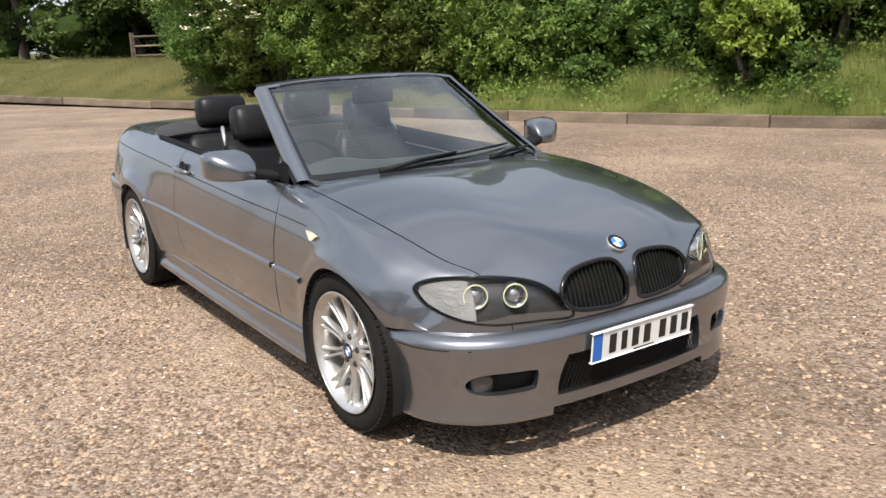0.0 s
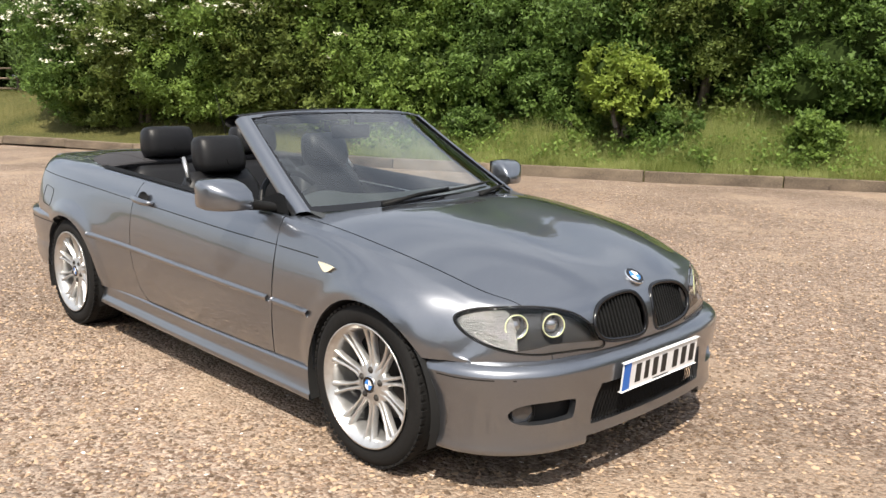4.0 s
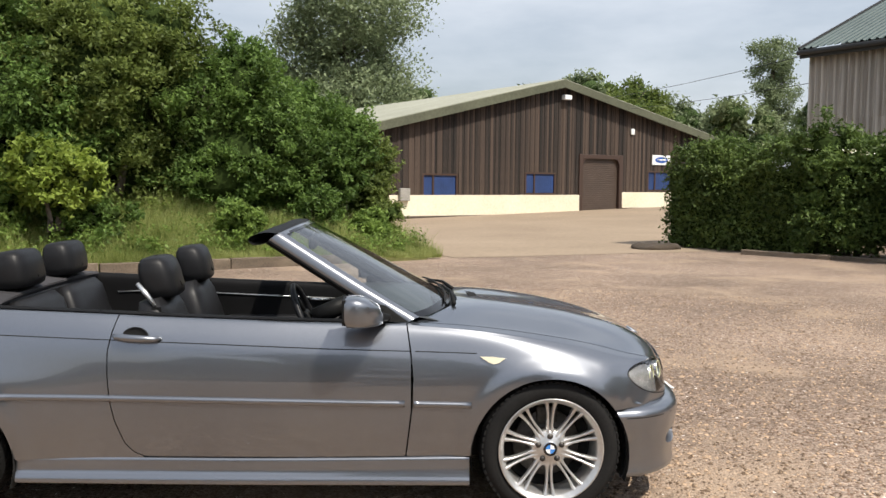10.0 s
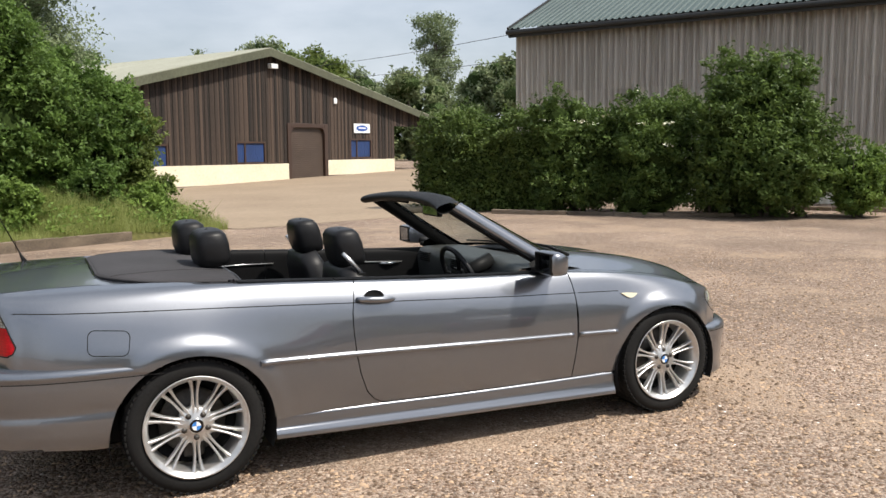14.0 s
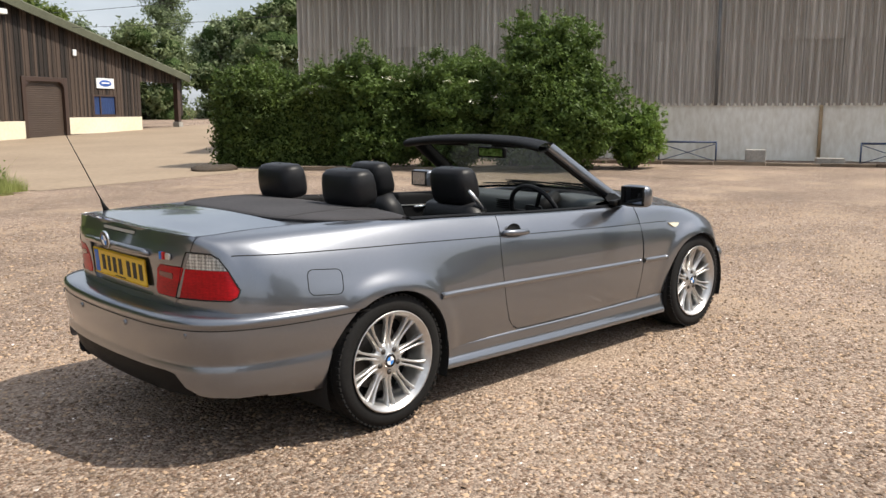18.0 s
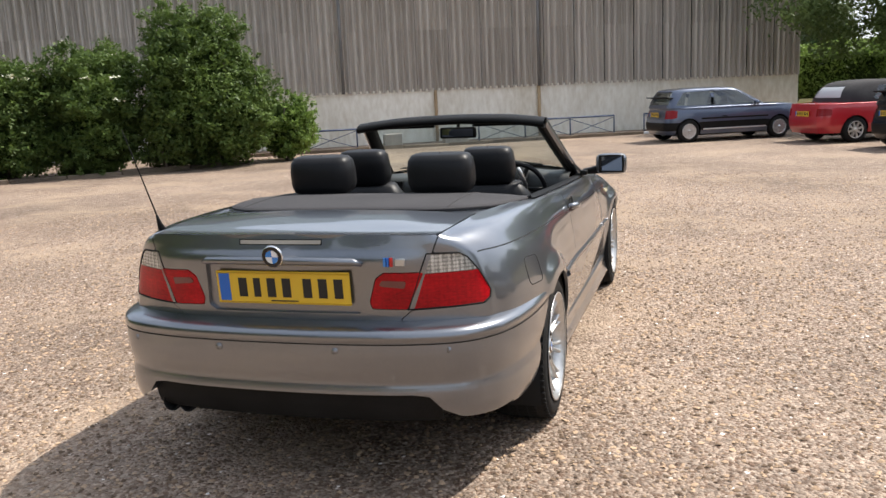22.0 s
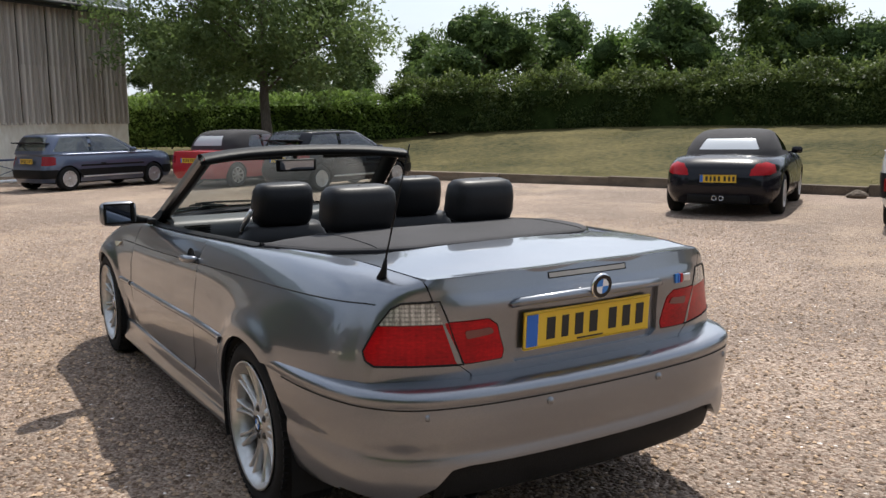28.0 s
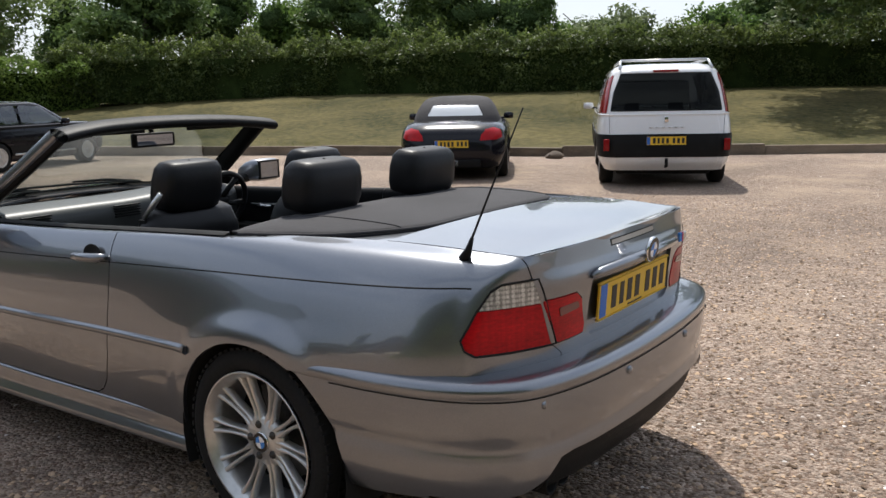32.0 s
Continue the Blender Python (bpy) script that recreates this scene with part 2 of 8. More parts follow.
GRAVEL = gravel_mat()
PEBBLE = varied(mat("pebble", (0.4, 0.33, 0.27), 0.95, Specular_IOR_Level=0.15), (0.13, 0.090, 0.062), (0.47, 0.335, 0.225), 3, 90, island=0.9)
GRASS = varied(mat("grass_soil", (0.12, 0.13, 0.04), 0.95, Specular_IOR_Level=0.1), (0.035, 0.045, 0.013), (0.145, 0.130, 0.05), 0.8, 14, 0.6, dist=0.05)
LAWN = varied(mat("lawn_turf", (0.12, 0.13, 0.04), 0.95, Specular_IOR_Level=0.1), (0.018, 0.024, 0.008), (0.155, 0.126, 0.052), 0.42, 6, 0.6, dist=0.05)
BLADE = leaf_mat("grass_blade", (0.17, 0.22, 0.05), (0.52, 0.54, 0.22), 0.45)
BLADE_DRY = leaf_mat("grass_blade_dry", (0.07, 0.085, 0.022), (0.26, 0.235, 0.095), 0.25)
CONCRETE = varied(mat("concrete_yard", (0.45, 0.38, 0.28), 0.9), (0.21, 0.155, 0.105), (0.33, 0.255, 0.178), 0.3, 9, 0.2)
KERB = varied(mat("kerb_timber", (0.3, 0.26, 0.2), 0.9), (0.05, 0.038, 0.028), (0.27, 0.21, 0.15), 1.5, 40, 0.8, stretch=(1, 1, 3), obj_random=0.25)
SOIL = varied(mat("soil_heap", (0.1, 0.08, 0.06), 1.0), (0.035, 0.027, 0.02), (0.09, 0.068, 0.048), 2, 30, 0.8)
BARK = varied(mat("bark", (0.12, 0.1, 0.08), 0.95), (0.05, 0.04, 0.03), (0.18, 0.15, 0.12), 3, 30, 0.8, stretch=(1, 1, 0.25))
LEAF_MID = leaf_mat("leaf_mid", (0.042, 0.080, 0.019), (0.195, 0.305, 0.070), 0.42)
LEAF_BRIGHT = leaf_mat("leaf_bright", (0.066, 0.115, 0.024), (0.290, 0.41, 0.092), 0.42)
LEAF_DARK = leaf_mat("leaf_dark", (0.042, 0.072, 0.022), (0.160, 0.235, 0.066))
LEAF_HEDGE = leaf_mat("leaf_hedge", (0.028, 0.048, 0.012), (0.140, 0.195, 0.045), 0.25)
LEAF_GREY = leaf_mat("leaf_grey", (0.09, 0.12, 0.055), (0.27, 0.32, 0.15))
LEAF_BROWN = leaf_mat("leaf_brown", (0.075, 0.075, 0.028), (0.23, 0.21, 0.08))
LEAF_BUSH = leaf_mat("leaf_bush", (0.030, 0.056, 0.014), (0.165, 0.240, 0.057), 0.35)
LEAF_LIME = leaf_mat("leaf_lime", (0.13, 0.19, 0.03), (0.44, 0.54, 0.11), 0.45)
LEAF_OLIVE = leaf_mat("leaf_olive", (0.060, 0.090, 0.021), (0.235, 0.295, 0.074), 0.42)
LEAF_FIELD = leaf_mat("leaf_field", (0.028, 0.046, 0.013), (0.140, 0.178, 0.050), 0.35)
LEAF_CHERRY = leaf_mat("leaf_cherry", (0.065, 0.098, 0.032), (0.205, 0.275, 0.092), 0.5)
# distance haze is mixed into this paler leaf colour
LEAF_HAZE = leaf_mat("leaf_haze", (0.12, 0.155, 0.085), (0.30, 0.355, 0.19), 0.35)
# dark greens with the shade inside crowns and hedges put into the colour
CORE = varied(mat("core_shade", (0.012, 0.02, 0.006), 1.0, Specular_IOR_Level=0.0), (0.014, 0.022, 0.007), (0.045, 0.068, 0.020), 3, 20)
FAR_CORE = varied(mat("far_core_shade", (0.05, 0.07, 0.03), 1.0, Specular_IOR_Level=0.0), (0.026, 0.044, 0.016), (0.085, 0.125, 0.048), 1.5, 8, 1.0, dist=0.3)
BLOSSOM = varied(mat("blossom", (0.75, 0.73, 0.6), 0.8), (0.52, 0.51, 0.36), (0.76, 0.75, 0.62), 3, 20)
CLAD = varied(mat("cladding_cement", (0.3, 0.27, 0.23), 0.85), (0.25, 0.218, 0.182), (0.64, 0.59, 0.525), 0.9, 6, 0.25, stretch=(9, 9, 0.11), obj_random=0.08)
SHED_WALL = varied(mat("rendered_wall", (0.6, 0.56, 0.47), 0.9), (0.60, 0.545, 0.44), (0.90, 0.875, 0.80), 0.7, 8, 0.15, stretch=(1, 1, 0.4))
SHED_ROOF = varied(mat("shed_roof", (0.1, 0.15, 0.14), 0.55), (0.036, 0.058, 0.056), (0.070, 0.100, 0.094), 0.4, 6, stretch=(1, 1, 1))
DARK_TRIM = mat("dark_trim", (0.03, 0.03, 0.03), 0.6)
GUTTER = varied(mat("gutter_metal", (0.16, 0.16, 0.16), 0.6), (0.10, 0.10, 0.10), (0.22, 0.21, 0.20), 2, 20)
RUST = varied(mat("rusty_pipe", (0.3, 0.2, 0.1), 0.8), (0.26, 0.16, 0.08), (0.52, 0.40, 0.25), 2, 20, stretch=(1, 1, 0.3))
BLUE_RAIL = varied(mat("blue_rail_paint", (0.03, 0.05, 0.1), 0.6), (0.015, 0.025, 0.06), (0.05, 0.08, 0.15), 3, 30)
BOARD = varied(mat("stained_boards", (0.10, 0.065, 0.045), 0.85), (0.006, 0.004, 0.003), (0.074, 0.050, 0.037), 1.3, 22, 0.3, stretch=(6, 6, 0.16), obj_random=0.40)
BARN_ROOF = varied(mat("barn_roof", (0.35, 0.36, 0.28), 0.8), (0.23, 0.235, 0.18), (0.38, 0.375, 0.30), 0.3, 6)
BARGE = varied(mat("barge_board", (0.12, 0.13, 0.08), 0.7), (0.055, 0.058, 0.035), (0.11, 0.115, 0.072), 1, 10)
CREAM = varied(mat("cream_render", (0.75, 0.68, 0.52), 0.85), (0.66, 0.58, 0.42), (0.80, 0.74, 0.60), 0.5, 9, 0.1)
SHUTTER = varied(mat("brown_shutter", (0.10, 0.07, 0.05), 0.55), (0.045, 0.031, 0.024), (0.09, 0.063, 0.048), 0.8, 10)
BLIND = varied(mat("blue_blind", (0.02, 0.05, 0.2), 0.6), (0.010, 0.026, 0.085), (0.022, 0.058, 0.19), 2, 20)
BROWN_FRAME = mat("brown_frame", (0.05, 0.028, 0.02), 0.5)
WHITE_SIGN = mat("white_sign", (0.8, 0.8, 0.8), 0.5)
BLUE_SIGN = mat("blue_sign", (0.02, 0.09, 0.38), 0.4)
CONCRETE_GREY = varied(mat("grey_block", (0.3, 0.28, 0.25), 0.9), (0.2, 0.19, 0.17), (0.42, 0.4, 0.36), 2, 30, 0.4)


# ---- mesh helpers ----
def part(name, bm, material, parent=None, label="", smooth=True, kind=""):
    """Links a bmesh as one mesh object under a thing or a part."""
    me = bpy.data.meshes.new(name)
    bm.to_mesh(me)
    bm.free()
    me.materials.append(material)
    if smooth:
        me.shade_smooth()
    ob = new(name, me)
    ob.parent = parent
    if label or kind:
        tagged(ob, label, kind=kind)
    return ob


def raw(name, verts, faces, material, parent=None, smooth=False, label="", kind=""):
    me = bpy.data.meshes.new(name)
    if isinstance(faces, np.ndarray):
        n, k = faces.shape
        me.vertices.add(len(verts))
        me.vertices.foreach_set("co", np.ascontiguousarray(verts, np.float32).ravel())
        me.loops.add(n * k)
        me.loops.foreach_set("vertex_index", faces.astype(np.int32).ravel())
        me.polygons.add(n)
        me.polygons.foreach_set("loop_start", np.arange(0, n * k, k, dtype=np.int32))
        me.update(calc_edges=True)
    else:
        me.from_pydata(verts if isinstance(verts, list) else verts.tolist(), [], faces)
    me.materials.append(material)
    if smooth:
        me.shade_smooth()
    ob = new(name, me)
    ob.parent = parent
    if label or kind:
        tagged(ob, label, kind=kind)
    return ob


def empty(name, m=None, label="", category="", group="", kind=""):
    ob = new(name)
    ob.empty_display_size = 0.1
    if m is not None:
        ob.matrix_basis = m
    return tagged(ob, label, category, group, kind)


def box(bm, lo, hi, bevel=0.0, m=None):
    got = bmesh.ops.create_cube(bm, size=1.0)["verts"]
    c, s = [(a + b) / 2 for a, b in zip(lo, hi)], [b - a for a, b in zip(lo, hi)]
    for v in got:
        v.co = Vector([c[i] + v.co[i] * s[i] for i in range(3)])
        if m is not None:
            v.co = m @ v.co
    if bevel:
        edges = list({e for v in got for e in v.link_edges})
        bmesh.ops.bevel(bm, geom=edges, offset=bevel, segments=2, profile=0.6, affect="EDGES")
    return got


def boxed(lo, hi, bevel=0.0, m=None):
    bm = bmesh.new()
    box(bm, lo, hi, bevel, m)
    return bm


def tube(bm, pts, radius, sides=8, caps=True):
    """A round bar along a polyline; radius may be a list."""
    pts = [Vector(p) for p in pts]
    rad = radius if isinstance(radius, (list, tuple)) else [radius] * len(pts)
    rings = []
    for i, p in enumerate(pts):
        d = (pts[min(i + 1, len(pts) - 1)] - pts[max(i - 1, 0)]).normalized()
        side = d.cross(Vector((0, 0, 1)))
        side = side.normalized() if side.length > 1e-3 else Vector((1, 0, 0))
        up = side.cross(d)
        rings.append([bm.verts.new(p + rad[i] * (math.cos(a) * side + math.sin(a) * up)) for a in (2 * math.pi * k / sides for k in range(sides))])
    for a, b in zip(rings, rings[1:]):
        for k in range(sides):
            bm.faces.new((a[k], a[(k + 1) % sides], b[(k + 1) % sides], b[k]))
    if caps:
        bm.faces.new(rings[0][::-1])
        bm.faces.new(rings[-1])
    return bm


def interp(table, x):
    xs, ys = zip(*table)
    return float(np.interp(x, xs, ys))


def spline(table):
    """Smooth (Catmull-Rom) interpolation through a table of x, y."""
    xs, ys = np.array([p[0] for p in table], float), np.array([p[1] for p in table], float)
    slope = np.gradient(ys, xs)

    def at(x):
        i = int(np.clip(np.searchsorted(xs, x) - 1, 0, len(xs) - 2))
        h = xs[i + 1] - xs[i]
        u = min(max((x - xs[i]) / h, 0.0), 1.0)
        return ((1 + 2 * u) * (1 - u) ** 2 * ys[i] + u * (1 - u) ** 2 * h * slope[i] + u * u * (3 - 2 * u) * ys[i + 1] + u * u * (u - 1) * h * slope[i + 1])

    return at


def smooth01(a, b, x):
    u = np.clip((x - a) / (b - a), 0, 1)
    return u * u * (3 - 2 * u)


# ---- ground ----
KERB_LEFT = [(-75, -12.5), (-45, -3.2), (-24.3, 3.4), (-8.7, 8.2), (-4.2, 9.9), (-0.3, 12.0), (1.4, 12.85)]
KERB_RIGHT = [(15.6, -9.3), (10.2, -11.5), (5.0, -13.1), (1.5, -15.0), (-0.5, -16.3), (-14, -25), (-45, -42)]
BARN_O, BARN_D, BARN_N = Vector((9.0, 37.6, 0)), Vector((math.cos(radians(30)), math.sin(radians(30)), 0)), Vector((-0.5, math.cos(radians(30)), 0))
SHED_O, SHED_D, SHED_N = Vector((13.15, 20.65, 0)), Vector((0.5, -math.cos(radians(30)), 0)), Vector((math.cos(radians(30)), 0.5, 0))


def ground_z(x, y):
    u = (x - BARN_O.x) * BARN_D.x + (y - BARN_O.y) * BARN_D.y
    v = (x - BARN_O.x) * BARN_N.x + (y - BARN_O.y) * BARN_N.y
    w = smooth01(-24, -2, v) * smooth01(120, 60, abs(v))
    return w * np.clip(0.11 + 0.024 * u, -0.3, 0.6)


xs = np.unique(np.concatenate([np.linspace(-40, 60, 101), np.geomspace(60, 2500, 16), -np.geomspace(40, 2500, 16)]))
ys = np.unique(np.concatenate([np.linspace(-40, 80, 121), np.geomspace(80, 2500, 16), -np.geomspace(40, 2500, 16)]))
gx, gy = np.meshgrid(xs, ys, indexing="ij")
gz = ground_z(gx, gy)
gv = np.stack([gx, gy, gz], -1).reshape(-1, 3)
nx, ny = len(xs), len(ys)
idx = np.arange(nx * ny).reshape(nx, ny)
gf = np.stack([idx[:-1, :-1], idx[1:, :-1], idx[1:, 1:], idx[:-1, 1:]], -1).reshape(-1, 4)
ground = tagged(raw("ground", gv, gf, GRAVEL, smooth=True), "tan and brown loose gravel yard", "ground", kind="structure")
ground.data.materials.append(GRASS)
centres = gv[gf].mean(1)
far_face = (np.abs(centres[:, 0]) > 40) | (centres[:, 1] > 80) | (centres[:, 1] < -40)
ground.data.polygons.foreach_set("material_index", far_face.astype(np.int32))


def along(line, step):
    """Points at even steps along a polyline, with the way along it."""
    out = []
    for (ax, ay), (bx, by) in zip(line, line[1:]):
        n = max(1, round(math.hypot(bx - ax, by - ay) / step))
        out += [(ax + (bx - ax) * k / n, ay + (by - ay) * k / n) for k in range(n)]
    out.append(line[-1])
    pts = np.array(out)
    way = np.gradient(pts, axis=0)
    way /= np.linalg.norm(way, axis=1)[:, None]
    return pts, way


def bank_fade(x, y):
    """The left bank dies away at the drive."""
    return 1 - smooth01(-1.0, 1.6, x) * (np.asarray(y) > 8)


def bank(name, line, side, rise, reach, label, lip=0.12, turf=GRASS):
    """A grass bank that climbs away from a kerb."""
    pts, way = along(line, 1.0)
    normal = np.stack([-way[:, 1], way[:, 0]], 1) * side
    ds = np.array([-0.03, 0.05, 0.3, 0.6, 1, 1.5, 2, 2.6, 3.3, 4.2, 5.5, 7, 9, 11, 13, 16, 20, 26, 34, 44])
    v, n = [], len(ds)
    for p, q in zip(pts, normal):
        for d in ds:
            x, y = p + q * d
            fade = float(bank_fade(p[0], p[1]))
            v.append((x, y, -0.04 + fade * (lip + 0.04 + rise * float(smooth01(0, reach, d))) + 0.05 * noise.noise((x * 0.6, y * 0.6, 0)) * min(d, 1) if d > 0 else -0.08))
    f = [(i * n + j, (i + 1) * n + j, (i + 1) * n + j + 1, i * n + j + 1) for i in range(len(pts) - 1) for j in range(n - 1)]
    if side < 0:
        f = [q[::-1] for q in f]
    return tagged(raw(name, v, f, turf, smooth=True), label, "grass bank", kind="structure")


bank("grass_bank", KERB_LEFT, 1, 1.0, 4.0, "rough grassy bank of long grass behind the kerb")
bank("lawn", [(40.0, 3.0), (27.5, -5.6), *KERB_RIGHT], 1, 1.1, 12.0, "mown sloping lawn with dry patches below the hedge", 0.16, LAWN)

# the paler yard towards the barn
yard_v, yard_f = [], []
for i in range(25):
    for j in range(31):
        a, b = i / 24, j / 30
        p = Vector((2.0, 13.3, 0)).lerp(Vector((8.4, 14.8, 0)), a).lerp(BARN_O + BARN_D * (-16 + 60 * a) + BARN_N * 0.3, b)
        yard_v.append((p.x, p.y, float(ground_z(p.x, p.y)) + 0.006 + 0.012 * min(1, b * 20)))
yard_f = [(i * 31 + j, (i + 1) * 31 + j, (i + 1) * 31 + j + 1, i * 31 + j + 1) for i in range(24) for j in range(30)]
tagged(raw("yard", yard_v, yard_f, CONCRETE, smooth=True), "pale tan concrete yard in front of the barn", "yard", kind="structure")


def kerb(line, name, label, step, height, width, lo=0.0):
    pts, way = along(line, step)
    root = empty(name, None, label, "kerb", kind="structure")
    for p, q in zip(pts[:-1], pts[1:]):
        length, turn = math.hypot(*(q - p)), math.atan2(q[1] - p[1], q[0] - p[0])
        h = height * random.uniform(0.85, 1.12)
        ob = part("kerb_block", boxed((0.01, -width / 2, -0.08), (length - 0.01, width / 2, h), 0.012), KERB, root, smooth=False)
        ob.matrix_basis = pose(p[0], p[1], lo, random.uniform(-2, 2), random.uniform(-0.5, 0.5), math.degrees(turn) + random.uniform(-0.8, 0.8))
    return root


kerb(KERB_LEFT[1:-1], "kerb_left", "weathered timber sleeper kerb along the bank", 2.4, 0.12, 0.14)
kerb(KERB_RIGHT[:-1], "kerb_right", "dark weathered sleeper kerb below the lawn", 2.4, 0.2, 0.16)
SHED_KERB = [(SHED_O + SHED_D * s - SHED_N * (2.9 - 0.012 * s)).to_2d() for s in (9.0, 12, 16, 20, 24, 27)]
kerb([tuple(p) for p in SHED_KERB], "kerb_shed", "low grey kerb along the shed", 1.6, 0.10, 0.14)

# ---- foliage ----
def leaves(name, centres, size, material, parent, seed, up=0.35, kind="stuff", label="", aspect=0.62):
    """Small pointed leaves round the given places, one mesh."""
    rng = np.random.default_rng(seed)
    n = len(centres)
    face = rng.normal(size=(n, 3)) * 0.62 + np.array([0.10, -0.12, up * 1.6])
    a = np.cross(face, rng.normal(size=(n, 3)))
    a /= np.linalg.norm(a, axis=1)[:, None] + 1e-9
    b = np.cross(face, a)
    b /= np.linalg.norm(b, axis=1)[:, None] + 1e-9
    s = size * rng.uniform(0.6, 1.25, (n, 1))
    c = np.asarray(centres)
    v = np.stack([c - a * s * 0.45 + b * s * aspect * 0.52, c - a * s * 0.45 - b * s * aspect * 0.52, c + a * s * 0.65], 1).reshape(-1, 3)
    f = np.arange(n * 3).reshape(n, 3)
    return raw(name, v, f, material, parent, label=label, kind=kind)


def blob_points(blobs, density, seed, shell=0.35, rough=0.25, loose=0.108):
    """Places near the skin of a heap of ellipsoids, drawn into clumps."""
    rng = np.random.default_rng(seed)
    out = []
    for i, (c, r) in enumerate(blobs):
        c, r = np.array(c, float), np.array(r, float)
        area = 4 * math.pi * ((r[0] * r[1]) ** 1.6 / 3 + (r[0] * r[2]) ** 1.6 / 3 + (r[1] * r[2]) ** 1.6 / 3) ** (1 / 1.6)
        n = int(area * density)
        if n < 1:
            continue
        clumps = max(8, n // 84)
        d = rng.normal(size=(clumps, 3))
        d /= np.linalg.norm(d, axis=1)[:, None]
        rad = 1 - shell * rng.random((clumps, 1)) ** 1.5 + rough * rng.normal(size=(clumps, 1)) * 0.62
        centre = c + d * r * rad
        pick = rng.integers(0, clumps, n)
        spread = loose * float(np.mean(r)) ** 0.5
        p = centre[pick] + rng.normal(size=(n, 3)) * spread * np.array([1, 1, 0.75])
        keep = np.ones(n, bool)
        for j, (c2, r2) in enumerate(blobs):
            if j != i:
                keep &= (((p - np.array(c2)) / (np.array(r2) * 0.72)) ** 2).sum(1) > 1
        out.append(p[keep])
    return np.concatenate(out)


# solid dark lumps: painted inner shade, and no sky through the crown
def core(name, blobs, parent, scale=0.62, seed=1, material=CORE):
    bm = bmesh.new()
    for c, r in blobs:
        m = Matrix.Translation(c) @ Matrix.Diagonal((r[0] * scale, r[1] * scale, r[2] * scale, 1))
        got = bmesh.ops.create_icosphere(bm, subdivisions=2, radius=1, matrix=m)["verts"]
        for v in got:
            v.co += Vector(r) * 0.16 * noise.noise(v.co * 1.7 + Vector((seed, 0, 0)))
    return part(name, bm, material, parent, "dark solid core painted as the shaded inside of the leaves", smooth=False, kind="stuff")


def limbs(bm, base, top, r0, seed, count=7, spread=1.6):
    rng = random.Random(seed)
    base, top = Vector(base), Vector(top)
    h = (top - base).length
    path = [base.lerp(top, k / 6) + Vector((rng.uniform(-1, 1), rng.uniform(-1, 1), 0)) * 0.02 * h * (k > 0) for k in range(7)]
    tube(bm, path, [r0 * (1 - 0.75 * k / 6) * (1.35 if k == 0 else 1) for k in range(7)], 8)
    for k in range(count):
        f = rng.uniform(0.3, 0.9)
        start = base.lerp(top, f)
        a = rng.uniform(0, 2 * math.pi)
        reach = spread * rng.uniform(0.6, 1.1) * (1.2 - f * 0.6)
        d = Vector((math.cos(a), math.sin(a), rng.uniform(0.3, 0.9)))
        mid = start + d * reach * 0.5 + Vector((0, 0, 0.05 * reach))
        tube(bm, [start, mid, start + d * reach], [r0 * 0.4 * (1.1 - f), r0 * 0.25 * (1.1 - f), r0 * 0.07], 5)
    return bm


